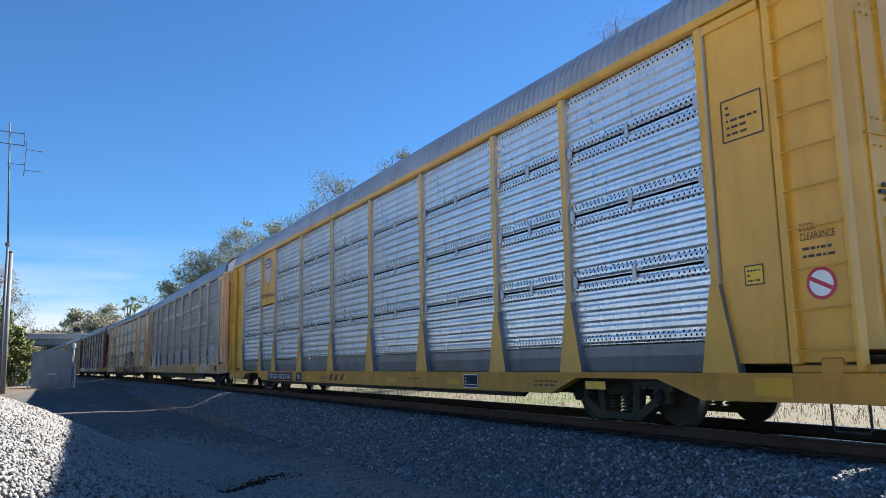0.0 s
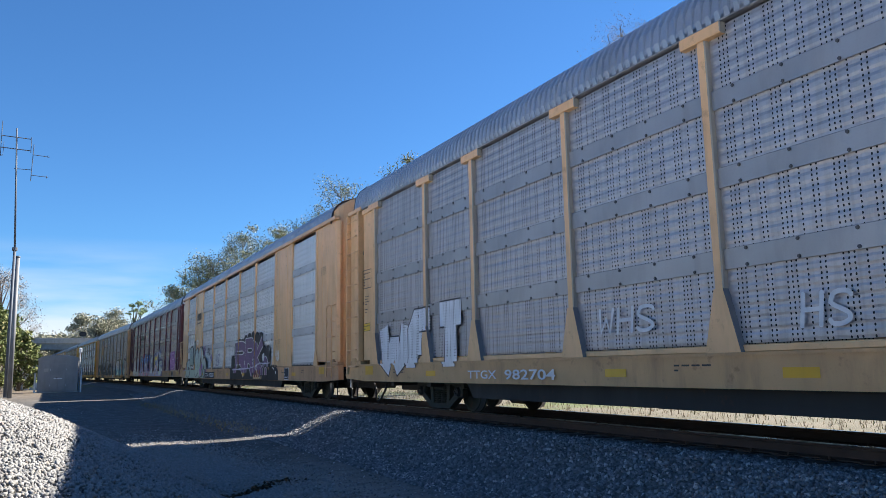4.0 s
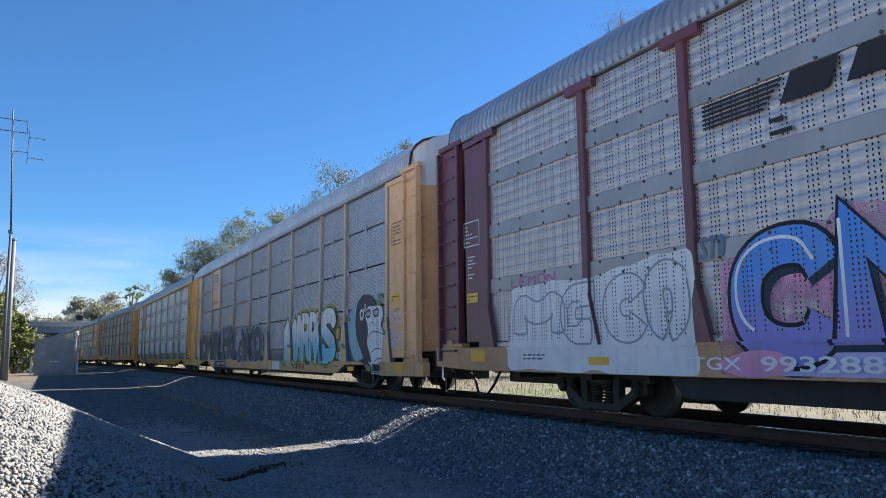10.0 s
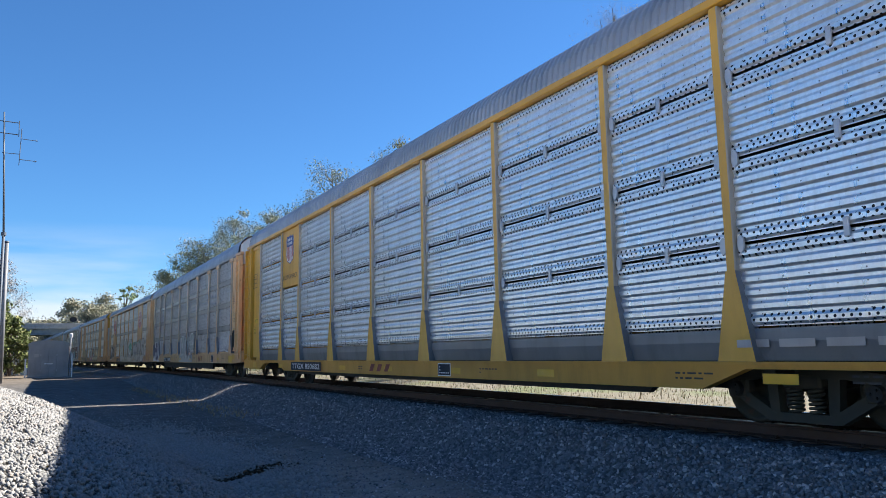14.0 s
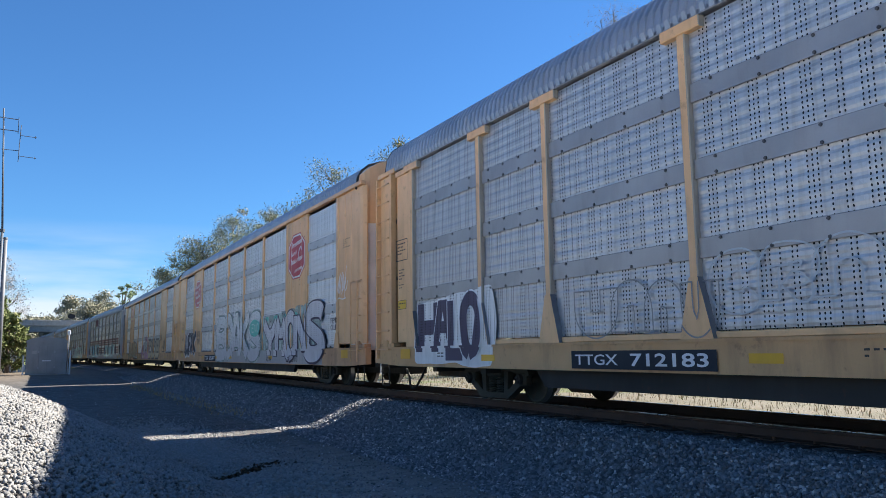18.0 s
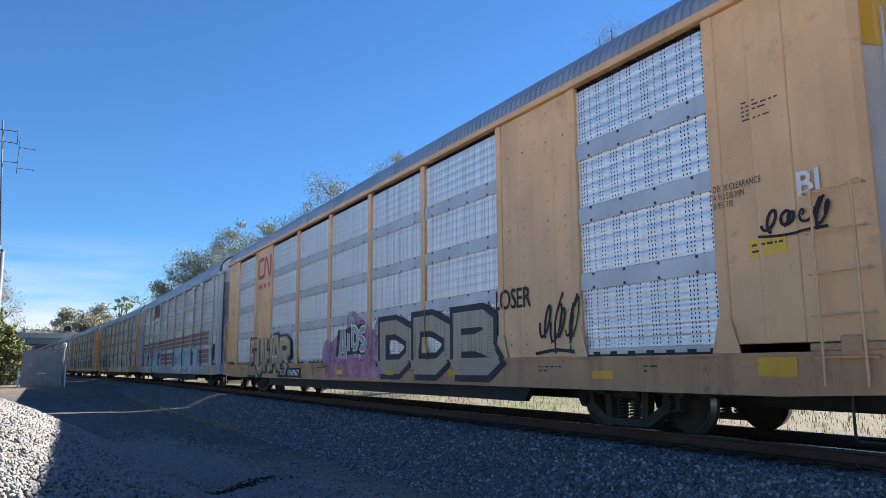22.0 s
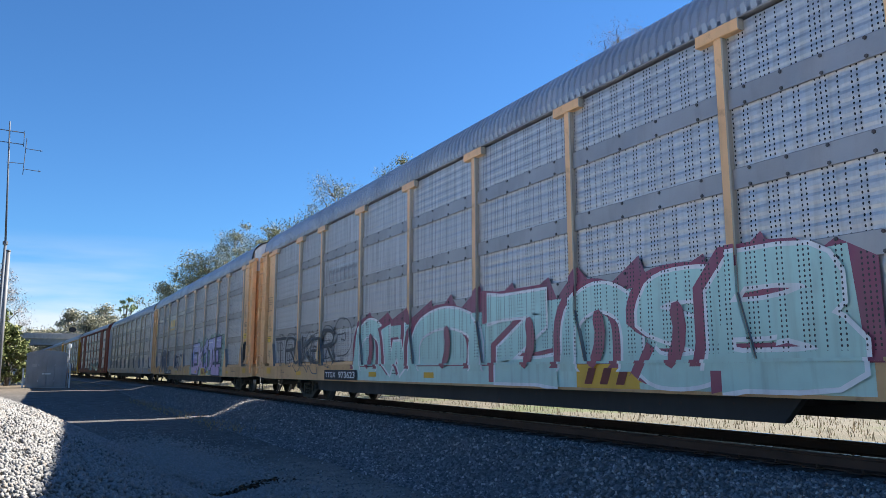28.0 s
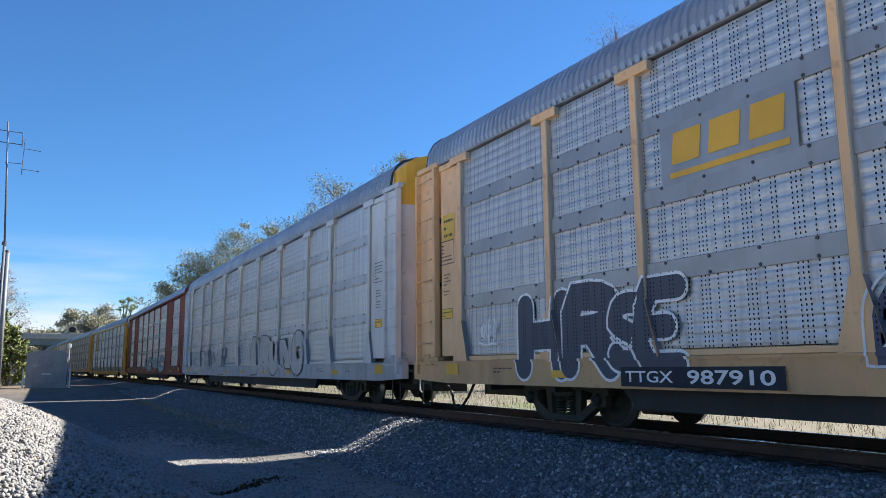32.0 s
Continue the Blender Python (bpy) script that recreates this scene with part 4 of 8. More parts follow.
        # solid ends of the side: sheet, corner post, ladder
        for e in (-1, 1):
            p0 = abs(POSTS[kind][0 if e < 0 else -1]) + 0.07
            c, w = (p0 + 12.93) / 2, 12.93 - p0
            if e > 0 and kind != "frame":      # an open slit beside the ladder
                c, w = (p0 + 12.86) / 2, 12.86 - p0
            def make_end():
                s = Shape().slab(-1.600, SIDE + 0.02, -w / 2, w / 2, zt + 0.10, EAVES[kind] - 0.004, 0.01)
                if kind == "frame":
                    s.prism([(-1.598, -0.05), (-1.612, -0.012), (-1.612, 0.012), (-1.598, 0.03)], "z", zt + 0.15, EAVES[kind] - 0.05)
                else:
                    s.box(-1.640, -1.598, -w / 2, w / 2, EAVE - 0.13, EAVE - 0.02)
                for i in range(9):
                    for k in (-0.42, 0.42):
                        if (i * 5 + int(k * 9)) % 3:
                            s.tube([(-1.606, k * w, zt + 0.4 + i * 0.43), (-1.596, k * w, zt + 0.4 + i * 0.43)], 0.012, 5)
                return s.mesh("end_panel", (mt,), recalc=True)
            part("end_panel", cached(("end", kind, mt.name, e), make_end), None, car, at=flip @ Matrix.Translation((0, e * c, 0)))
            def make_bracket():
                s = Shape().slab(-1.640, -1.46, -0.46, 0.46, zt + 0.004, zt + 0.085, 0.012).slab(-1.655, -1.56, -0.12, 0.12, zt - 0.10, zt + 0.16, 0.02)
                return s.mesh("end_bracket", (sill_mat,))
            part("end_bracket", cached(("bracket", kind, sill_mat.name), make_bracket), None, car, at=flip @ Matrix.Translation((0, e * 13.44, 0)))
            if not near and kind != "frame":
                continue
            back, stile, rung = ladder_meshes(mt)
            if kind == "frame":
                def make_corner():
                    ring = [(-1.600, -0.38), (-1.600, 0.22), (-1.57, 0.33), (-1.50, 0.40), (-1.46, 0.40), (-1.54, 0.20), (-1.54, -0.38)]
                    return Shape().prism(ring, "z", zt + 0.10, EAVES[kind] - 0.004).mesh("corner_panel", (mt,), recalc=True)
                part("corner_panel", cached(("corner", mt.name), make_corner), None, car, at=flip @ (Matrix.Identity(4) if e > 0 else Matrix.Scale(-1, 4, (0, 1, 0))) @ Matrix.Translation((0, 13.32, 0)))
                def make_short():
                    s = Shape().tube([(-1.60, -0.22, 2.72), (-1.72, -0.22, 2.68), (-1.72, -0.22, 0.70)], 0.016, 6)
                    return s.tube([(-1.60, 0.22, 2.72), (-1.72, 0.22, 2.68), (-1.72, 0.22, 0.70)], 0.016, 6).mesh("ladder", (mt,))
                lad = part("ladder", cached(("short", mt.name), make_short), None, car, at=flip @ Matrix.Translation((0, e * 13.40, 0)))
                levels = [0.98 + i * 0.42 for i in range(5)]
            else:
                def make_corner_post():
                    return Shape().slab(-1.69, -1.55, -0.05, 0.05, zt + 0.09, EAVE - 0.004, 0.01).mesh("corner_post", (mt,))
                part("corner_post", cached(("cpost", kind, mt.name), make_corner_post), None, car, at=flip @ Matrix.Translation((0, e * 13.06, 0)))
                lad = part("ladder", back, None, car, at=flip @ Matrix.Translation((0, e * 13.43, 0)))
                part("stile", stile, None, lad, at=Matrix.Translation((0, e * 0.345, 0)))
                levels = [0.98 + i * 0.42 for i in range(10)]
            if near:
                for z in levels:
                    part("rung", rung, None, lad, at=Matrix.Translation((0, 0, z)))
            def make_step():
                s = Shape().tube([(-1.58, -0.20, zt - 0.05), (-1.58, -0.20, 0.22), (-1.58, -0.17, 0.18), (-1.58, 0.17, 0.18), (-1.58, 0.20, 0.22), (-1.58, 0.20, zt - 0.05)], 0.014, 6)
                return s.mesh("step", (M["steel"],))
            part("step", cached(("step", kind), make_step), None, car, at=flip @ Matrix.Translation((0, e * 13.55, 0)))
    part("roof", roof_mesh(M[roof], kind), None, car)
    # the seal at the roof's ends
    def make_seal():
        prof = [(-1.650, 5.06), (-1.60, 5.37), (-1.48, 5.58), (-1.29, 5.73), (-1.0, 5.83), (-0.55, 5.90), (0, 5.92)]
        prof += [(-x, z) for x, z in prof[-2::-1]]
        return Shape().tube([(x, 13.36, z) for x, z in prof], 0.030, 6).mesh("roof_seal", (M["rubber"],))
    for flip in (Matrix.Identity(4), turn):
        part("roof_seal", cached("seal", make_seal), None, car, at=flip)
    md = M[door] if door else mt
    if kind == "tee" or roof == "silver":
        def make_hood():
            return Shape().slab(-1.672, SIDE + 0.03, -0.46, 0.46, EAVE + 0.002, EAVE + 0.11, 0.012).mesh("end_rail", (mt,))
        for flip in (Matrix.Identity(4), turn):
            for e in (-1, 1):
                part("end_rail", cached(("hood", mt.name), make_hood), None, car, at=flip @ Matrix.Translation((0, e * 13.35, 0)))
    # end doors, coupler, hose
    for flip in (Matrix.Identity(4), turn):
        for side in (-1, 1):
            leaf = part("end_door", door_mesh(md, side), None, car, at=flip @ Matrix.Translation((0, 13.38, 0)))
            if end_top:
                def make_cap():
                    s = Shape()
                    plan = [(-1.566, 0.004), (-1.551, 0.106), (-1.495, 0.207), (-1.383, 0.283), (-1.20, 0.328), (-0.75, 0.353), (-0.02, 0.358)]
                    if side > 0:
                        plan = [(-x, y) for x, y in plan][::-1]
                    z1 = [5.855 - 0.57 * max(0, abs(x) - 0.7) ** 2 for x, y in plan]
                    v = [(x, y, 4.15 if kind == "frame" else 4.62) for x, y in plan] + [(x, y, z) for (x, y), z in zip(plan, z1)]
                    n = len(plan)
                    s.add(v, [(i, i + n, i + n + 1, i + 1) for i in range(n - 1)])
                    return s.mesh("pale_top", (M[end_top],), recalc=False)
                part("pale_top", cached(("cap", end_top, side, kind == "frame"), make_cap), None, leaf)
            def make_hatch():
                k = -0.68 if side < 0 else 0.68
                return Shape().slab(k - 0.26, k + 0.26, 0.32, 0.364, 1.25, 2.35, 0.014).mesh("hatch", (md,))
            part("hatch", cached(("hatch", md.name, side), make_hatch), None, leaf)
            def make_seam():
                k = -0.60 if side < 0 else 0.60
                return Shape().slab(k - 0.55, k + 0.55, 0.32, 0.362, 3.22, 3.245, 0.006).mesh("seam", (md,))
            part("seam", cached(("seam", side, md.name), make_seam), None, leaf)
            def make_rivets():
                s, k = Shape(), -1 if side < 0 else 1
                for z in [1.15 + 0.16 * i for i in range(22)]:
                    s.tube([(k * 0.14, 0.345, z), (k * 0.14, 0.366, z)], 0.014, 6)
                for z in (4.68, 4.58, 3.40, 3.10):
                    for i in range(8):
                        s.tube([(k * (0.24 + 0.11 * i), 0.340, z), (k * (0.24 + 0.11 * i), 0.364, z)], 0.014, 6)
                return s.mesh("rivet_line", (md,), recalc=True)
            part("rivet_line", cached(("rivets", md.name, side), make_rivets), None, leaf)
            def make_hinge():
                k, s = -1 if side < 0 else 1, Shape()
                s.slab(min(k * 1.06, k * 1.10), max(k * 1.06, k * 1.10), 0.30, 0.352, 1.0, 4.6, 0.006)
                for z in (1.2, 2.1, 3.0, 3.9):
                    s.slab(min(k * 1.40, k * 1.52), max(k * 1.40, k * 1.52), 0.12, 0.30, z, z + 0.10, 0.012)
                return s.mesh("hinge_strip", (md,))
            part("hinge_strip", cached(("hinge", side, md.name), make_hinge), None, leaf)
            def make_rod():
                k = -0.20 if side < 0 else 0.20
                s = Shape().tube([(k, 0.40, 1.05), (k, 0.40, 4.55)], 0.022, 8)
                for z in (1.3, 2.2, 3.3, 4.4):
                    s.slab(k - 0.05, k + 0.05, 0.335, 0.43, z - 0.04, z + 0.04, 0.01)
                return s.mesh("locking_rod", (M["steel"],))
            part("locking_rod", cached(("rod", side), make_rod), None, leaf)
            def make_print():
                k, s = -1.12 if side < 0 else 0.62, Shape()
                for i, w in enumerate((0.34, 0.40, 0.30)):
                    s.box(k, k + w, 0.345, 0.3665, 2.66 - 0.075 * i, 2.70 - 0.075 * i)
                return s.mesh("fine_print", (M["chalk"] if trim == "maroon" else M["ink"],))
            part("fine_print", cached(("print", side, trim == "maroon"), make_print), None, leaf)
        def make_coupler():
            s = Shape().slab(-0.14, 0.14, 13.2, 13.95, 0.62, 0.86, 0.03).slab(-0.20, 0.16, 13.95, 14.28, 0.60, 0.90, 0.05)
            s.slab(-1.35, 1.35, 13.86, 13.98, 0.56, 0.98, 0.02)
            return s.mesh("coupler", (M["steel"],))
        part("coupler", cached("coupler", make_coupler), None, car, at=flip)
        if flip is not turn:
            def make_hose():
                s = Shape().tube([(-1.05, 12.55, 0.62), (-1.10, 12.70, 0.36), (-1.10, 12.95, 0.16), (-1.08, 13.20, 0.11), (-1.02, 13.45, 0.18), (-0.9, 13.75, 0.40), (-0.8, 14.1, 0.52)], 0.026, 8)
                return s.mesh("air_hose", (M["rubber"],), True)
            part("air_hose", cached("hose", make_hose), None, car)
        def make_lever():
            s = Shape().tube([(-1.52, 13.85, 0.75), (-1.50, 14.02, 0.72), (-1.50, 14.04, 0.45), (-1.44, 14.05, 0.40)], 0.016, 6).tube([(-1.50, 14.02, 0.72), (-0.2, 14.02, 0.74)], 0.016, 6)
            return s.mesh("uncoupling_lever", (M["white"],))
        part("uncoupling_lever", cached("lever", make_lever), None, car, at=flip)
    if excess:
        v, f = text_mesh("EXCESS HEIGHT CAR", None, 1.0, 0.01)
        v = fit_box(v, -1.24, -0.22, 4.98, 5.10)
        part("lettering", Shape().add([(p, -13.748, z) for p, z in v], f), M["ink"], car)
    # underframe and decks
    def make_under():
        s = Shape().slab(-0.32, 0.32, -13.4, 13.4, 0.36, 0.80, 0.02)
        s.prism([(-8.2, zt - 0.03), (-7.6, 0.34), (7.6, 0.34), (8.2, zt - 0.03)], "x", -1.46, -1.36).prism([(-8.2, zt - 0.03), (-7.6, 0.34), (7.6, 0.34), (8.2, zt - 0.03)], "x", 1.36, 1.46)
        for k in range(-6, 7):
            s.box(-1.45, 1.45, k * 1.9 - 0.08, k * 1.9 + 0.08, 0.52, 0.72)
        s.tube([(-0.95, 1.5, 0.48), (-0.95, 3.2, 0.48)], 0.19, 14)
        return s.mesh("underframe", (M["steel"],), recalc=True)
    part("underframe", cached(("under", kind), make_under), None, car)
    for i, z in enumerate((0.92, 2.62, 3.95)):
        def make_deck():
            return Shape().box(-1.52, 1.52, -13.4, 13.4, z - 0.05, z).mesh("deck", (M["steel"],))
        part("deck", cached(("deck", i), make_deck), None, car)
    # trucks
    for e in (-1, 1):
        for flip in (0, math.pi):
            fr = part("side_frame", frame_mesh(), None, car, at=Matrix.Translation((0, e * BOGIE, 0)) @ Matrix.Rotation(flip, 4, "Z"))
            for k in (-0.13, 0.13):
                part("spring", spring_mesh(), None, fr, at=Matrix.Translation((-1.06, k, 0)))
            for k in (-0.865, 0.865):
                part("bearing_cap", cap_mesh(), None, fr, at=Matrix.Translation((0, k, 0.42)))
        for k in (-0.865, 0.865):
            def make_axle():
                return Shape().tube([(-0.98, 0, 0), (0.98, 0, 0)], 0.08, 12).mesh("axle", (M["truck"],), True)
            ax = part("axle", cached("axle", make_axle), None, car, at=Matrix.Translation((0, e * BOGIE + k, 0.404)))
            AXLES.append(ax)
            for sx in (-1, 1):
                part("wheel", wheel_mesh(), None, ax, at=Matrix.Translation((sx * 0.755, 0, 0)) @ Matrix.Rotation(0 if sx < 0 else math.pi, 4, "Z"))
    CARS.append(car)
    side = Side(car, kind)
    # marks that all cars carry: reflectors along the sill, data block, notices
    for y in (-9.8, -5.6, -2.7, 0.4, 3.3, 6.3 if kind == "frame" else 9.0):
        zc = (zb + zt) / 2 - 0.02
        side.rect("reflector", y + 0.22, y - 0.22, zc - 0.055, zc + 0.055, M["stripe"], 0.010)
    for y in (11.67 + 0.42, -12.6) if kind == "frame" else (12.35, -12.75):
        side.rect("reflector", y + 0.24, y - 0.24, zt - 0.25, zt - 0.045, M["stripe"], 0.0105)
    for n, y in enumerate((10.6, 1.9, -3.9, -8.6, -10.9)):
        side.bars(y + 0.30, y - 0.30, zt - 0.22, zt - 0.10, 2, M["ink"], 31 + n + len(CARS), 0.0035)
    ink = M["chalk"] if trim in ("maroon",) else M["ink"]
    for e in (-1, 1):
        y = e * 12.56 + (0.05 if e > 0 else -0.02)
        if kind == "frame":
            side.bars(y + 0.24, y - 0.24, 3.66, 3.92, 5, ink, 3 + len(CARS))
            continue
        f0, f1 = (3.43, 3.93) if kind == "plain" else (2.93, 3.39)
        side.bars(y + 0.22, y - 0.22, f0 + 0.05, f1 - 0.04, 5, ink, 3 + len(CARS))
        a, b = y + 0.28, y - 0.28
        frame_pts, frame_faces = side.ribbon([[(a, f0), (b, f0)], [(a, f1), (b, f1)], [(a, f0), (a, f1)], [(b, f0), (b, f1)]], [0.018] * 4)
        side.lay("data_frame", frame_pts, frame_faces, ink, 0.004)
        if kind == "plain":
            side.rect("notice_plate", y + 0.13, y - 0.13, 1.72, 1.95, M["ink"], 0.003)
            side.rect("notice_plate", y + 0.115, y - 0.115, 1.735, 1.935, M["notice"], 0.005)
            side.bars(y + 0.09, y - 0.09, 1.75, 1.92, 3, M["ink"], 5, 0.007)
        else:
            side.rect("notice_plate", y + 0.21, y - 0.21, 1.85, 2.05, M["ink"], 0.003)
            side.rect("notice_plate", y + 0.20, y - 0.20, 1.86, 2.04, M["notice"], 0.005)
            side.bars(y + 0.17, y - 0.17, 1.88, 2.02, 2, M["ink"], 5, 0.007)
            side.bars(y + 0.14, y - 0.14, 2.30, 2.76, 7, ink, 9 + e)
    return car, side


def brake_hoses(car, y, col="rubber"):
    """Coiled black cables hung on a bracket at the foot of an end panel."""
    hang = part("cable_bracket", Shape().slab(-1.665, -1.60, y - 0.10, y + 0.10, 1.84, 1.96, 0.012), M["steel"], car)
    for k, (w, low) in enumerate(((0.10, 1.28), (0.14, 1.42), (0.07, 1.16))):
        pts = [(-1.635 - 0.02 * k, y + w * math.cos(t), 1.88 - (1.88 - low) * 0.5 * (1 - math.cos(u))) for t, u in ((math.pi * i / 10, math.tau * i / 10) for i in range(11))]
        part("cable", Shape().tube(pts, 0.016, 6), M[col], hang)


def number_board(side, y0, y1, body, plate=True):
    zb, zt, _ = KINDS[side.kind]
    h = zt - zb
    lo, hi = zb + 0.08 * h, zt - (0.14 if side.kind == "plain" else 0.30) * h
    if plate:
        side.rect("number_board", y0 + 0.12, y1 - 0.12, lo, hi, M["black"], 0.025)
    if side.kind != "plain":
        a, b = body.split()
        side.text(a, y0 + 0.03, y0 - 0.36 * (y0 - y1), lo + 0.22 * (hi - lo), hi - 0.20 * (hi - lo), M["chalk"], 0.03, 0.010)
        side.text(b, y0 - 0.46 * (y0 - y1), y1, lo + 0.18 * (hi - lo), hi - 0.16 * (hi - lo), M["chalk"], 0.03, 0.018)
        return
    side.text(body, y0, y1, lo + 0.2 * (hi - lo), hi - 0.18 * (hi - lo), M["chalk"], 0.03, 0.012)


def plate_box(side, y0, y1):
    """The clearance plate's letter in a thin box on the sill."""
    for a, b, c, d in ((y0, y1, 0.955, 0.965), (y0, y1, 0.72, 0.73), (y0, y0 - 0.012, 0.73, 0.955), (y1 + 0.012, y1, 0.73, 0.955)):
        side.rect("plate_line", a, b, c, d, M["ink"], 0.004)
    side.text("PLATE", y0 - 0.05, y1 + 0.05, 0.875, 0.925, M["ink"], 0.004)
    side.text("J", y0 - 0.11, y1 + 0.11, 0.75, 0.85, M["ink"], 0.004)


def owner_mark(side, y0, y1, plate, ink="redbrown"):
    """The owner's mark on the sill, as three plain blocks on a patch."""
    zb, zt, _ = KINDS[side.kind]
    lo, hi = zb + 0.04, zt - 0.04
    if plate:
        side.rect("patch", y0 + 0.15, y1 - 0.15, lo, hi, M[plate], 0.011)
    w = (y1 - y0) / 3
    h = (hi - lo)
    for i in range(3):
        a, b = y0 + (i + 0.08) * w, y0 + (i + 0.88) * w
        side.poly("owner_mark", [(a, lo + 0.16 * h), (a + 0.62 * (b - a), lo + 0.16 * h), (b, hi - 0.16 * h), (a + 0.38 * (b - a), hi - 0.16 * h)], M[ink], 0.016)


def placard(side, y):
    """The small black inspection stencil on the sill."""
    zb, zt, _ = KINDS[side.kind]
    side.rect("inspection_stencil", y + 0.26, y - 0.26, zb + 0.03, zt - 0.04, M["chalk"], 0.011)
    side.rect("inspection_stencil", y + 0.24, y - 0.24, zb + 0.05, zt - 0.06, M["black"], 0.013)
    side.bars(y + 0.20, y - 0.20, zb + 0.07, zt - 0.08, 3, M["chalk"], 4, 0.015)


def shield(side, y, z, w, h):
    """A plain striped shield on the emblem panel."""
    y = y - side.dy
    def ring(k):
        p = [(-0.5, 0.80), (-0.40, 0.97), (-0.15, 0.93), (0, 1.0), (0.15, 0.93), (0.40, 0.97), (0.5, 0.80), (0.44, 0.62), (0.5, 0.35), (0.38, 0.12), (0.14, 0.05), (0, 0), (-0.14, 0.05), (-0.38, 0.12), (-0.5, 0.35), (-0.44, 0.62)]
        return [(y - k * w * a, z + h * (0.5 + k * (b - 0.5))) for a, b in p]
    side.poly("emblem_rim", ring(1.05), M["blue"], 0.003)
    side.poly("emblem_field", ring(0.99), M["chalk"], 0.005)
    for i in range(5):
        a = -0.40 + i * 0.175
        lo = 0.10 if 0 < i < 4 else 0.20
        side.rect("emblem_stripe", y - w * a, y - w * (a + 0.085), z + h * lo, z + h * 0.60, M["red"], 0.007)
    side.poly("emblem_top", [(y + 0.46 * w, z + 0.80 * h), (y + 0.38 * w, z + 0.95 * h), (y, z + 0.97 * h), (y - 0.38 * w, z + 0.95 * h), (y - 0.46 * w, z + 0.80 * h), (y - 0.42 * w, z + 0.60 * h), (y + 0.42 * w, z + 0.60 * h)], M["blue"], 0.009)
    for zz, n in ((0.80, 3), (0.66, 4)):
        for i in range(n):
            a = -0.30 + i * 0.62 / n
            side.rect("emblem_bar", y - w * a, y - w * (a + 0.40 / n), z + h * zz, z + h * (zz + 0.09), M["chalk"], 0.011)


def octagon(side, y, z, w, h, rows):
    y = y - side.dy
    def ring(k):
        c = 0.29
        p = [(-0.5 + c, 0), (0.5 - c, 0), (0.5, c * 0.8), (0.5, 1 - c * 0.8), (0.5 - c, 1), (-0.5 + c, 1), (-0.5, 1 - c * 0.8), (-0.5, c * 0.8)]
        return [(y - w * a * k, z + h * (0.5 + (b - 0.5) * k)) for a, b in p]
    side.poly("emblem_rim", ring(1.0), M["red"], 0.003)
    side.poly("emblem_line", ring(0.95), M["chalk"], 0.005)
    side.poly("emblem_field", ring(0.88), M["red"], 0.007)
    for r, (a0, a1, tall) in enumerate(((0.30, -0.34, 0.085), (0.32, -0.02, 0.08), (0.33, -0.36, 0.085), (0.10, -0.34, 0.065))):
        zz = z + h * (0.70 - 0.185 * r)
        n = max(4, round((a0 - a1) * 15))
        for k in range(n):
            a = a0 + (a1 - a0) * k / n
            e = a + (a1 - a0) / n * 0.56
            up, hh = 0.10 * (a0 - a) * h, h * tall * (1.6 if k == 0 and r < 3 else 1.0)
            side.poly("emblem_bar", [(y + a * w, zz + up), (y + e * w, zz + up), (y + (e - 0.02) * w, zz + up + hh), (y + (a - 0.02) * w, zz + up + hh)], M["chalk"], 0.009)
    side.lay("emblem_curl", *side.ribbon([side.soften([(y - 0.10 * w, z + 0.40 * h), (y - 0.12 * w, z + 0.58 * h), (y - 0.26 * w, z + 0.70 * h), (y - 0.30 * w, z + 0.60 * h)], 2)], [0.03 * w]), M["chalk"], 0.009)


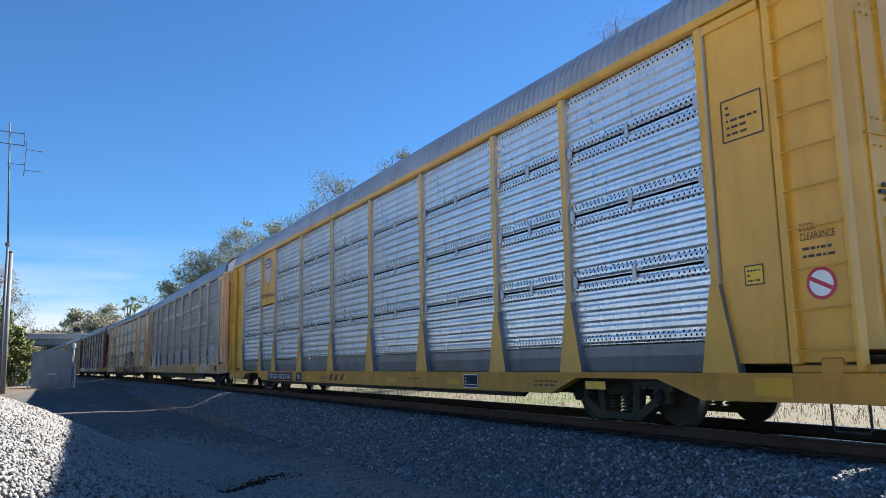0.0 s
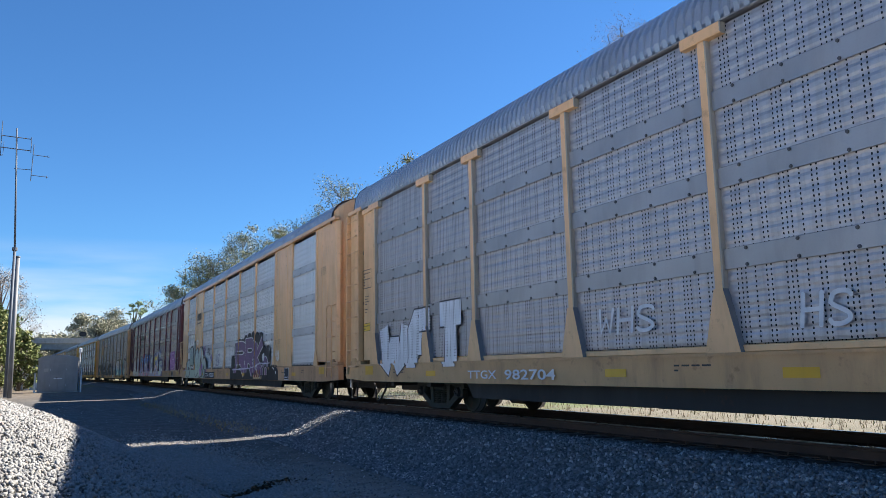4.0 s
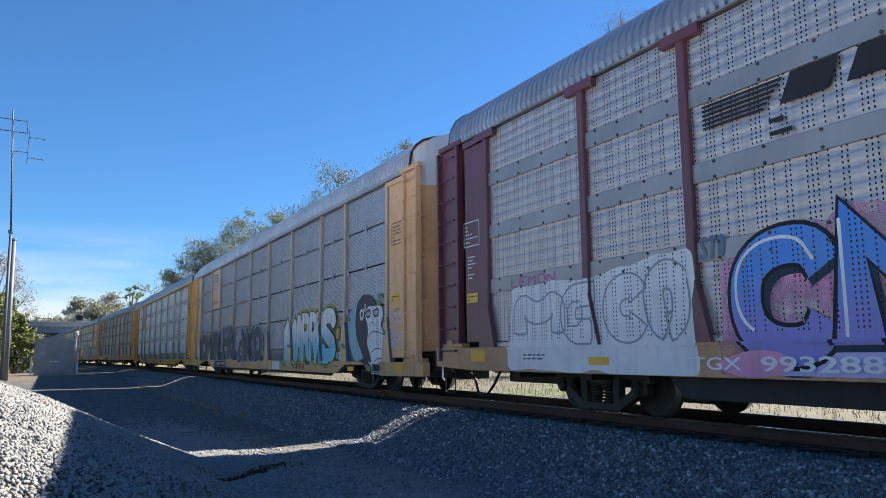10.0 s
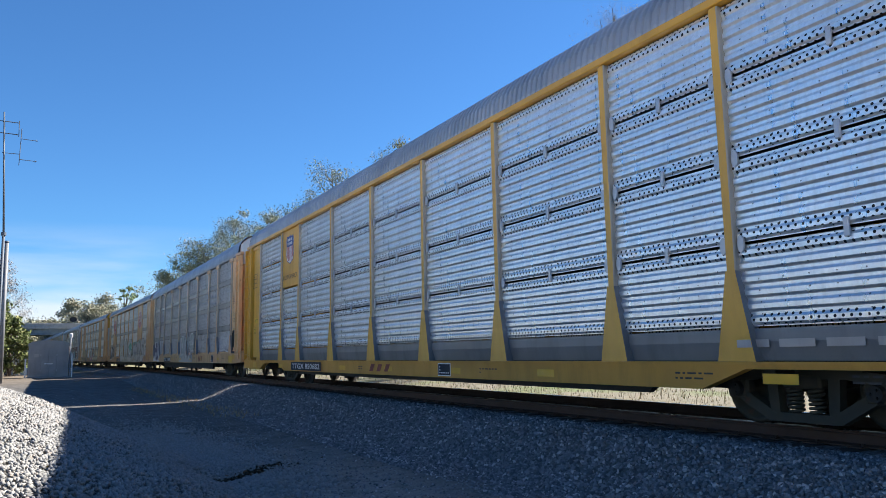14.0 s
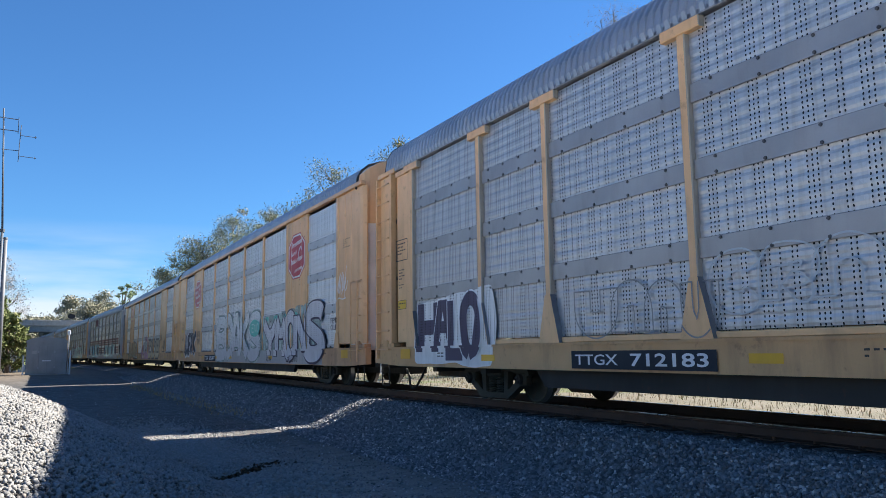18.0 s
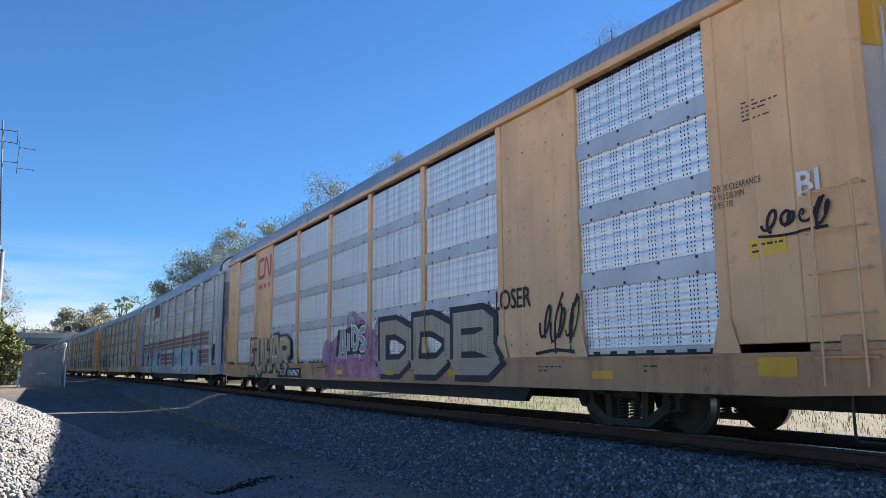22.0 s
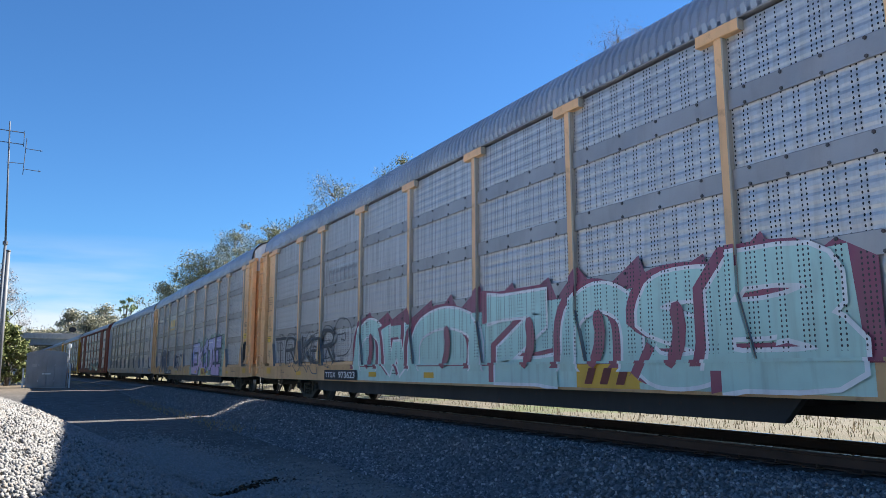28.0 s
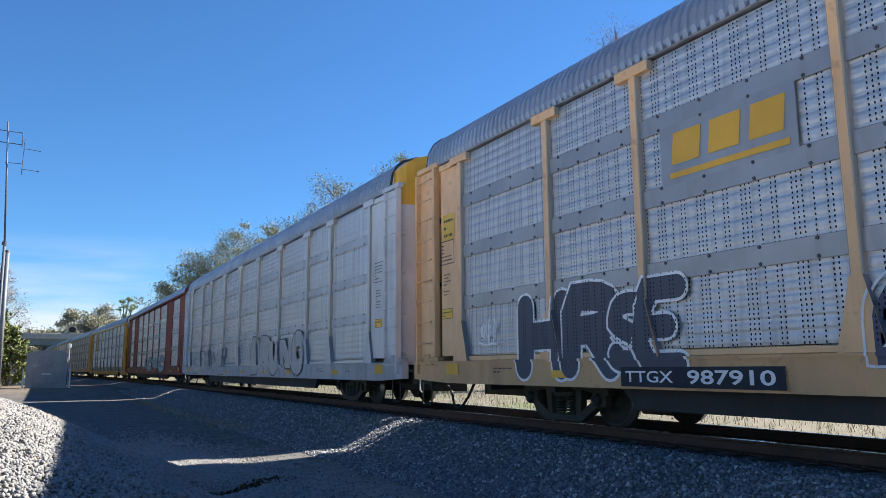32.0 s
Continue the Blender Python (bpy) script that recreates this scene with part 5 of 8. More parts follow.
def big_mark(side, y0, y1, z0, z1, mat, style):
    """An owner's large mark as plain shapes."""
    w, h = y1 - y0, z1 - z0
    def Y(a):
        return y0 + w * a
    def Z(b):
        return z0 + h * b
    def arc(cy, cz, ry, rz, a0, a1, m=14):
        return [(Y(cy + ry * math.cos(math.radians(a0 + (a1 - a0) * i / (m - 1)))), Z(cz + rz * math.sin(math.radians(a0 + (a1 - a0) * i / (m - 1))))) for i in range(m)]
    if style == "three":        # three heavy blocks over a bar
        for i in range(3):
            a0, a1 = 0.02 + i * 0.34, 0.28 + i * 0.34
            side.poly("owner_mark", [(Y(a0), Z(0.30)), (Y(a1), Z(0.30)), (Y(a1 + 0.03), Z(0.94)), (Y(a0 + 0.03), Z(0.94))], mat, 0.012)
        side.rect("owner_mark", Y(0), Y(1), Z(0.02), Z(0.14), mat, 0.012)
    elif style == "stripes":    # a fan of bars and a leaning block
        for i in range(6):
            b = 0.48 + i * 0.075
            side.poly("owner_mark", [(Y(0.0), Z(b)), (Y(0.34 + 0.02 * i), Z(b)), (Y(0.34 + 0.02 * i), Z(b + 0.045)), (Y(0.0), Z(b + 0.045))], mat, 0.012)
        for a0 in (0.42, 0.72):
            side.poly("owner_mark", [(Y(a0), Z(0.48)), (Y(a0 + 0.22), Z(0.48)), (Y(a0 + 0.28), Z(0.93)), (Y(a0 + 0.06), Z(0.93))], mat, 0.012)
        side.bars(Y(0.36), Y(0.98), Z(0.0), Z(0.40), 2, mat, 7, 0.012)
    elif style == "loops":      # two joined loops
        sw = abs(w) * 0.085
        path = [(Y(0.40), Z(0.90)), (Y(0.06), Z(0.90)), (Y(-0.01), Z(0.84)), (Y(-0.01), Z(0.44)), (Y(0.05), Z(0.37)), (Y(0.40), Z(0.37)), (Y(0.48), Z(0.44)), (Y(0.50), Z(0.84)), (Y(0.57), Z(0.90)), (Y(0.64), Z(0.86)), (Y(0.82), Z(0.44)), (Y(0.89), Z(0.37)), (Y(0.97), Z(0.42)), (Y(0.99), Z(0.94))]
        side.lay("owner_mark", *side.ribbon([side.soften(path, 1)], [sw]), mat, 0.012)
        for i in range(9):      # the line of writing below, letter by letter as bars
            if i not in (3, 6):
                side.poly("owner_mark", [(Y(0.01 + 0.11 * i), Z(0.02)), (Y(0.08 + 0.11 * i), Z(0.02)), (Y(0.09 + 0.11 * i), Z(0.16)), (Y(0.02 + 0.11 * i), Z(0.16))], mat, 0.012)
    elif style == "word":       # a single long word as blocks
        n = 8
        for i in range(n):
            a = i / n
            tall = 1.0 if i in (0,) else 0.68
            side.rect("owner_mark", Y(a + 0.02), Y(a + 0.035 + 0.012), Z(0.0), Z(tall), mat, 0.012)
            side.rect("owner_mark", Y(a + 0.03), Y(a + 0.095), Z(tall - 0.14), Z(tall), mat, 0.0125)
            if i % 2:
                side.rect("owner_mark", Y(a + 0.03), Y(a + 0.095), Z(0.0), Z(0.13), mat, 0.0125)


CARS, AXLES = [], []

# ---------------------------------------------------------------- the train, car by car
BLK, WHT, CHR = (0.012, 0.012, 0.016), (0.72, 0.74, 0.77), (0.40, 0.42, 0.45)


def no_step_sign(s):
    """Clearance notice and the round sign on the ladder's backing."""
    k = s.dy
    s.text("DECK\nCLEARANCE", -13.20 - k, -13.60 - k, 2.12, 2.30, M["ink"], 0.004)
    s.bars(-13.22 - k, -13.58 - k, 1.92, 2.08, 2, M["ink"], 6)
    for r, m, up in ((0.17, "red", 0.004), (0.135, "chalk", 0.006)):
        s.poly("round_sign", [(-13.40 - k + r * math.cos(a), 1.66 + r * math.sin(a)) for a in np.linspace(0, 6.0, 20)], M[m], up)
    s.poly("sign_bar", [(-13.29 - k, 1.74), (-13.27 - k, 1.70), (-13.51 - k, 1.58), (-13.53 - k, 1.62)], M["red"], 0.009)


def notices(s, y, marks=""):
    """The yellow notice and small print of an end panel."""
    y = y - s.dy
    s.rect("notice_plate", y + 0.24, y - 0.24, 2.10, 2.30, M["notice"], 0.003)
    s.bars(y + 0.20, y - 0.20, 2.13, 2.27, 2, M["ink"], 5, 0.006)
    if marks:
        s.text(marks, y + 0.24, y - 0.24, 3.02, 3.26, M["ink"], 0.004)


def train():
    # 0 yellow, bright sheets
    car, s = rail_car("yellow autorack car with bright perforated silver side sheets", "plain", "yellow", "sheetrows", roof="roof_light")
    s.dy = 0.42
    shield(s, 8.22, 3.86, 0.80, 0.92)
    s.text("BUILDING AMERICA", 8.60, 7.02, 3.36, 3.50, M["ink"], 0.004)
    number_board(s, 7.25, 4.65, "TTGX 852316")
    number_board(s, 3.92, 3.62, "R1")
    placard(s, -6.7)
    owner_mark(s, 1.1, -0.2, None)
    no_step_sign(s)
    # 1 dull grey, tan posts, white outlines
    car, s = rail_car("ochre autorack car with dull grey perforated sheets and white graffiti", "tee", "tan2", "sheetdull", "band_dark", "white")
    s.dy = 0.42
    owner_mark(s, -5.45, -6.9, "notice", "ink")
    s.tag("VHVHE", -2.40, -4.50, 1.10, 1.95, (0.44, 0.45, 0.48), 0.065, 1, 0.2, label="white scribbled graffiti letters")
    s.outline_word("USSRO", [(-7.4, -8.55, 0.72, 1.98), (-8.35, -9.25, 0.70, 1.62), (-9.0, -9.75, 0.72, 1.98), (-9.4, -10.4, 0.74, 1.72), (-10.3, -11.1, 1.02, 1.90)], WHT, 0.36, 0.042, label="rounded letters sprayed in white outline")
    s.outline_word("O", [(-11.0, -11.75, 1.02, 1.75)], WHT, 0.5, 0.05)
    s.tag("SS", -10.4, -11.0, 1.72, 2.30, WHT, 0.06, 2)
    s.word("WFT", [(11.43, 9.6, 0.66, 2.15), (9.8, 8.4, 0.66, 2.20), (8.5, 7.05, 0.66, 2.26)], (0.52, 0.53, 0.56), BLK, stroke=0.34, edge=0.03, label="white block letters of graffiti")
    s.tag("WHS", 3.3, 2.1, 1.34, 1.71, CHR, 0.05, 0)
    s.tag("HS", 0.0, -0.64, 1.26, 1.64, CHR, 0.05, 0)
    number_board(s, 6.96, 4.25, "TTGX 982704", False)
    placard(s, -12.0)
    # 2 tan with light sheets, purple piece
    car, s = rail_car("tan autorack car with light silver sheets and a purple graffiti piece", "frame", "tan", "sheetlight", "band", "tan")
    s.dy = 0.42
    s.crest(-0.55, -2.9, 0.585, [1.60, 2.12, 2.26, 2.24], BLK, label="black backing of a graffiti piece")
    s.crest(-2.9, -6.0, 0.585, [2.36, 2.42, 2.46, 2.40, 2.36], BLK, 0.0018)
    s.crest(-5.9, -7.05, 0.585, [1.85, 1.84], BLK, 0.0021)
    s.crest(-7.0, -8.35, 0.585, [1.12], BLK, 0.0024, 0.30)
    s.word("RRKn", [(-1.30, -3.45, 0.62, 2.16), (-3.15, -4.90, 0.62, 2.24), (-4.75, -6.15, 0.62, 2.20), (-6.0, -6.85, 0.62, 1.46)], (0.095, 0.036, 0.125), WHT, (0.13, 0.05, 0.16), stroke=0.24, edge=0.04, soft=0, flare=0.2, drop=BLK, label="purple graffiti letters with white outlines")
    s.blob(-6.15, 1.42, 0.17, 0.16, WHT, 0.024)
    s.lay("spray_line", *s.ribbon([s.soften([(-1.1, 0.98), (-3.0, 1.0), (-4.6, 1.02), (-5.6, 1.22), (-6.4, 1.16), (-7.1, 1.20)], 3)], [0.05]), spray((0.42, 0.40, 0.50)), 0.025)
    s.tag("BHB", -7.83, -8.30, 1.42, 1.60, WHT, 0.03, 1, 0.0, 0.012)
    s.tag("VaR", -7.86, -8.34, 1.24, 1.40, WHT, 0.03, 1, 0.0, 0.012)
    s.tag("SLiCEK", -7.75, -8.45, 1.82, 1.98, (0.10, 0.07, 0.05), 0.016, 1)
    for y, z in ((-7.05, 1.78), (-6.95, 1.68), (-7.75, 1.0), (-8.05, 0.85)):
        s.poly("spray_dot", [(y + 0.06 * math.cos(a), z + 0.06 * math.sin(a)) for a in np.linspace(0, 5.9, 12)], spray(WHT), 0.010)
    green = [(0.34, 0.42, 0.40)]
    s.word("OaIeCn", [(11.60, 10.0, 0.60, 1.62), (10.55, 9.10, 1.20, 2.36), (9.22, 8.32, 1.30, 2.58), (8.60, 7.40, 0.60, 2.34), (7.62, 6.20, 0.60, 2.22), (6.55, 5.30, 0.62, 1.66)], green, BLK, (0.27, 0.36, 0.30), stroke=0.36, edge=0.05, soft=1, cap=True, drop=BLK, off=(-0.10, 0.03), label="pale green rounded graffiti letters outlined in black")
    s.rect("spray_sill", 11.5, 5.25, 0.60, 1.03, spray((0.27, 0.36, 0.30)), 0.0008)
    s.blob(10.25, 1.05, 0.30, 0.40, (0.34, 0.14, 0.36), 0.0022)
    s.blob(6.55, 1.0, 0.28, 0.36, (0.34, 0.14, 0.36), 0.036)
    s.outline_word("O", [(8.45, 7.75, 2.36, 2.60)], WHT, 0.30, 0.05)
    s.tag("MFK", 5.15, 4.40, 1.68, 2.10, BLK, 0.05, 0, 0.0)
    s.lay("spray_tag", *s.ribbon([[(4.45, 1.80), (4.05, 1.36)], [(5.4, 1.90), (5.15, 1.88)]], [0.05, 0.04]), spray(BLK), 0.009)
    for y, z in ((6.1, 1.95), (5.9, 2.0), (4.0, 1.55), (5.2, 1.0), (11.9, 1.0)):
        s.blob(y, z, 0.24, 0.22, (0.42, 0.24, 0.44), 0.0008 + 0.0003 * abs(z - 1) + 0.0001 * y, seed=int(y * 9), mist=True)
    s.tag("VISK", 2.85, 2.05, 1.30, 1.72, (0.04, 0.06, 0.20), 0.035, 1)
    s.lay("spray_tag", *s.ribbon([s.soften([(2.85, 1.25), (2.4, 1.15), (2.05, 1.35)], 2), s.soften([(2.5, 1.78), (2.35, 1.86), (2.5, 1.90), (2.6, 1.82)], 1)], [0.03, 0.03]), spray((0.04, 0.06, 0.20)), 0.009)
    big_mark(s, 8.25, 6.72 + 0.55, 3.45, 4.05, M["ink"], "three")
    for a, b in ((8.42, 8.34), (7.12 + 0.15, 7.04 + 0.15)):
        s.rect("bracket", a, b, 3.32, 4.22, M["ink"], 0.006)
    number_board(s, 5.20, 2.96, "CTTX 692624")
    plate_box(s, 2.20, 1.92)
    owner_mark(s, -4.95, -5.95, "tan2")
    placard(s, -9.4)
    # 3 maroon, brown-grey sheets
    car, s = rail_car("maroon autorack car with brownish grey sheets and blue graffiti", "tee", "maroon", "sheetbrown", "band_dark", "white", sill="tan")
    s.dy = 0.42
    s.crest(6.4, 0.0, 0.66, [2.02, 2.32, 2.38, 2.42, 2.46, 2.44, 2.42, 2.30, 2.20], (0.50, 0.20, 0.34), label="pink glow behind blue graffiti")
    s.word("CNAE", [(6.30, 4.78, 0.70, 2.32), (4.98, 3.40, 0.70, 2.40), (3.72, 1.98, 0.68, 2.44), (2.10, 0.10, 0.68, 2.30)], (0.03, 0.17, 0.50), BLK, (0.15, 0.15, 0.42), stroke=0.28, edge=0.05, soft=0, flare=0.3, drop=(0.02, 0.03, 0.05), off=(-0.07, -0.07), shine=(0.70, 0.74, 0.80), label="blue graffiti letters edged in black")
    s.tag("STO", 6.68, 6.28, 2.02, 2.30, (0.05, 0.10, 0.16), 0.05, 0)
    s.tag("LUCA", 2.0, 1.2, 2.20, 2.44, (0.06, 0.10, 0.18), 0.05, 0)
    for y, z in ((3.3, 0.80), (1.2, 0.78), (5.9, 0.78)):
        s.blob(y, z, 0.5, 0.14, (0.50, 0.20, 0.34), 0.022, seed=int(y * 7))
    lav = (0.30, 0.33, 0.60)
    s.crest(-0.15, -1.9, 0.66, [2.28, 2.20, 2.30], lav, label="lavender glow of a graffiti piece")
    s.crest(-1.8, -4.2, 0.66, [2.26, 2.38, 2.42, 2.44], lav, 0.0019)
    s.crest(-4.1, -6.7, 0.66, [2.44, 2.50, 2.56, 1.98, 1.80], lav, 0.0023)
    s.word("GNMnVCS", [(-0.25, -1.75, 0.78, 2.20), (-1.75, -2.75, 0.68, 2.16), (-2.35, -4.05, 1.32, 2.32), (-2.55, -3.95, 0.68, 1.52), (-3.70, -5.10, 0.68, 2.26), (-4.45, -5.70, 1.10, 2.40), (-4.90, -6.55, 0.70, 1.78)],
           [(0.52, 0.56, 0.64), (0.15, 0.085, 0.04), (0.55, 0.40, 0.02), (0.56, 0.38, 0.36), (0.15, 0.085, 0.04), (0.50, 0.56, 0.62), (0.50, 0.55, 0.50)], lav, stroke=0.27, edge=0.05, soft=1, flare=0.3, label="white, brown and yellow graffiti letters on lavender")
    s.tag("XCiMiK", -5.35, -6.75, 1.88, 2.22, WHT, 0.05, 1)
    s.poly("spray_patch", [(-9.85, 1.05), (-9.80, 2.18), (-11.65, 2.30), (-11.50, 1.85), (-11.75, 1.80), (-11.65, 1.03)], spray((0.30, 0.08, 0.34)), 0.002, label="magenta block of graffiti")
    s.outline_word("S", [(-9.95, -11.55, 1.15, 2.15)], (0.55, 0.40, 0.60), 0.42, 0.03)
    s.tag("S", -12.45, -12.85, 1.35, 1.80, WHT, 0.03, 2)
    s.poly("spray_patch", [(10.95, 0.64), (10.9, 2.0), (8.6, 2.02), (6.75, 2.22), (6.7, 0.64)], spray((0.50, 0.51, 0.53)), 0.002, label="white block of graffiti")
    s.outline_word("MECO", [(10.8, 9.4, 1.05, 1.95), (9.5, 8.5, 1.05, 1.95), (8.5, 7.6, 1.05, 2.0), (7.7, 6.8, 1.05, 2.1)], (0.16, 0.20, 0.24), 0.4, 0.03, 1)
    s.tag("LEMON", 10.9, 9.6, 2.02, 2.20, (0.30, 0.06, 0.20), 0.03, 1)
    s.rect("spray_sill", 6.0, -5.9, 0.66, 0.98, spray((0.32, 0.30, 0.52)), 0.003)
    big_mark(s, 6.5, 3.9, 3.25, 3.98, M["black"], "stripes")
    number_board(s, 7.0, 4.45, "TTGX 993288", False)
    placard(s, -11.2)
    # 4 tan, close mesh sheets
    car, s = rail_car("ochre autorack car with fine grey mesh and cyan graffiti", "plain", "tan2", "sheetmesh", None, "white", roof="silver")
    s.dy = 0.42
    shield(s, 8.22, 3.86, 0.80, 0.92)
    s.text("BUILDING AMERICA", 8.60, 7.02, 3.36, 3.50, M["ink"], 0.004)
    fur, face = (0.050, 0.040, 0.048), (0.50, 0.53, 0.60)
    s.blob(-10.65, 1.55, 0.75, 0.85, (0.16, 0.34, 0.40), 0.0012)
    s.poly("spray_shape", [(-10.35, 1.75), (-10.45, 2.15), (-10.8, 2.42), (-11.35, 2.40), (-11.75, 2.12), (-11.6, 1.70), (-11.35, 1.30), (-11.6, 0.60), (-11.15, 0.60), (-10.75, 1.02), (-10.45, 1.35)], spray(fur), 0.003, label="dark ape's head with a pale face")
    s.poly("spray_shape", [(-11.0, 1.95), (-11.25, 2.12), (-11.65, 2.08), (-12.05, 2.12), (-12.2, 1.85), (-12.0, 1.62), (-12.35, 1.25), (-12.25, 0.85), (-11.85, 0.60), (-11.5, 0.66), (-11.15, 1.20), (-11.25, 1.55)], spray(face), 0.005)
    s.blob(-10.82, 1.92, 0.14, 0.16, face, 0.005)
    s.blob(-10.82, 1.92, 0.07, 0.09, fur, 0.007)
    for y in (-11.25, -11.75):
        s.blob(y, 1.92, 0.17, 0.12, fur, 0.0075)
        s.blob(y, 1.92, 0.10, 0.06, face, 0.0092)
        s.blob(y, 1.92, 0.035, 0.04, BLK, 0.011)
    for k, line in enumerate(([(-11.35, 1.62), (-11.5, 1.74), (-11.7, 1.62)], [(-11.1, 1.28), (-11.55, 1.52), (-12.3, 1.36)], [(-11.4, 0.95), (-11.8, 1.10), (-12.2, 1.0)], [(-11.55, 0.72), (-11.9, 0.85), (-12.25, 0.80)], [(-11.05, 2.10), (-11.5, 2.24), (-12.0, 2.18)])):
        s.lay("spray_line", *s.ribbon([s.soften(line, 2)], [0.024]), spray(fur), 0.0075)
    for y, z in ((-9.9, 1.85), (-9.7, 1.15), (-11.9, 2.15), (-12.3, 1.72), (-12.35, 1.45), (-11.4, 0.60), (-12.0, 2.3)):
        s.poly("spray_leaf", [(y + 0.17 * math.cos(a), z + 0.07 * math.sin(a) + 0.04 * math.cos(a)) for a in np.linspace(0, 5.6, 10)], spray((0.07, 0.17, 0.05)), 0.009)
    s.word("MARRXS", [(-3.80, -5.45, 0.62, 2.16), (-5.10, -5.95, 0.70, 2.20), (-5.70, -6.70, 0.70, 2.24), (-6.52, -7.40, 0.70, 2.22), (-7.22, -8.05, 0.62, 2.20), (-7.68, -9.0, 0.64, 2.26)], (0.56, 0.56, 0.68), BLK, (0.10, 0.36, 0.46), stroke=0.33, edge=0.026, soft=1, cap=True, halo=((0.36, 0.35, 0.06), 0.09), label="white and cyan rounded graffiti letters")
    for y, z, r in ((-8.85, 1.85, 0.13), (-9.05, 1.50, 0.17), (-9.3, 1.80, 0.09)):
        s.blob(y, z, r * 1.2, r * 1.2, BLK, 0.0015)
        s.blob(y, z, r, r, (0.42, 0.28, 0.10), 0.003)
    s.tag("HX", -9.34, -9.68, 1.22, 1.58, WHT, 0.025, 0, 0.0, 0.012)
    s.tag("ACMES", -8.95, -9.6, 0.80, 1.0, WHT, 0.03, 0, 0.0, 0.012)
    s.word("CYKO!", [(2.90, 1.85, 0.60, 1.64), (2.45, 1.20, 0.60, 2.06), (1.36, 0.05, 0.62, 2.10), (0.42, -1.05, 0.62, 2.08), (-0.92, -1.55, 0.62, 1.76)], (0.050, 0.054, 0.064), (0.46, 0.48, 0.52), stroke=0.30, edge=0.036, soft=1, cap=True, label="black rounded graffiti letters with grey outlines")
    s.word("LHR", [(7.0, 5.75, 0.72, 2.10), (6.05, 4.68, 0.74, 2.28), (4.85, 3.55, 0.74, 2.26)], (0.055, 0.060, 0.070), (0.40, 0.42, 0.46), stroke=0.28, edge=0.03, soft=1, cap=True)
    s.word("OVR", [(11.4, 9.65, 0.60, 2.02), (9.85, 8.40, 0.60, 2.02), (8.35, 6.95, 0.70, 2.10)], (0.055, 0.060, 0.064), (0.30, 0.35, 0.16), stroke=0.29, edge=0.04, soft=1, cap=True, label="dark rounded graffiti letters edged in green")
    s.tag("KHMO", 8.1, 7.3, 0.85, 1.55, (0.25, 0.30, 0.08), 0.03, 1)
    s.tag("RESi", -2.25, -2.92, 1.55, 1.90, (0.20, 0.21, 0.24), 0.03, 1)
    s.tag("WOL", -2.3, -2.9, 1.15, 1.4, (0.20, 0.21, 0.24), 0.03, 1)
    notices(s, 12.45)
    notices(s, -12.5)
    for z, c in ((1.72, "ACMEX"), (1.50, "AiNT"), (1.28, "SAViN"), (1.10, "MEn")):
        s.tag(c, -12.14 - s.dy, -12.80 - s.dy, z, z + 0.17, (0.33, 0.40, 0.58), 0.028, 1)
    number_board(s, 7.25, 4.98, "TTGX 975796")
    owner_mark(s, -5.4, -6.4, None)
    s.rect("paint_patch", -2.7, -3.6, 0.46, 0.74, M["chalk"], 0.011)
    placard(s, -11.9)
    # 5 yellow again
    car, s = rail_car("yellow autorack car with bright silver sheets and a white-topped end", "plain", "yellow", "sheetrows", end_top="white", excess=True, roof="roof_light")
    s.dy = 0.42
    shield(s, 8.22, 3.86, 0.80, 0.92)
    s.text("BUILDING AMERICA", 8.60, 7.02, 3.36, 3.50, M["ink"], 0.004)
    number_board(s, 7.25, 4.65, "TTGX 850682")
    placard(s, -2.7)
    owner_mark(s, 1.1, -0.2, None)
    s.bars(-9.7, -11.8, 0.86, 1.10, 1, M["band_dark"], 5)
    no_step_sign(s)
    notices(s, 12.40)
    # 6 tan posts, blue-grey sheets
    car, s = rail_car("tan autorack car with blue-grey sheets and chrome graffiti", "tee", "tan2", "sheetgrey", "band_dark", "white", excess=True)
    s.dy = 0.42
    s.rect("spray_sill", 0.45, -3.7, 0.64, 1.02, spray((0.22, 0.23, 0.25)), 0.0008)
    s.word("AMMP", [(0.35, -1.05, 0.64, 2.10), (-0.85, -2.15, 0.64, 2.08), (-1.90, -3.10, 0.64, 2.14), (-2.90, -3.95, 0.64, 2.14)], (0.26, 0.30, 0.30), (0.60, 0.60, 0.72), (0.20, 0.22, 0.22), stroke=0.26, edge=0.05, soft=0, drop=(0.030, 0.032, 0.045), off=(-0.13, 0.02), label="mint grey graffiti letters with black sides and lilac edges")
    s.word("HALO", [(11.45, 10.40, 0.74, 2.08), (10.75, 9.90, 1.0, 1.96), (10.15, 9.32, 0.72, 2.04), (9.70, 8.75, 0.72, 2.06)], (0.060, 0.050, 0.080), (0.52, 0.54, 0.62), stroke=0.28, edge=0.03, soft=0, label="dark graffiti letters on a white patch")
    for y, z, c in ((-3.85, 2.02, "RESK"), (-3.80, 1.25, "NOSE"), (-3.85, 1.0, "WORK"), (-5.05, 1.06, "SAMEX"), (-5.6, 1.9, "RSR")):
        s.tag(c, y, y - 0.75, z, z + 0.20, (0.05, 0.05, 0.06), 0.022, 1)
    s.outline_word("UnnU", [(6.2, 5.25, 1.08, 1.95), (5.40, 4.6, 0.98, 1.85), (4.75, 4.05, 0.98, 1.80), (4.1, 3.5, 1.05, 1.85)], (0.15, 0.155, 0.165), 0.42, 0.022)
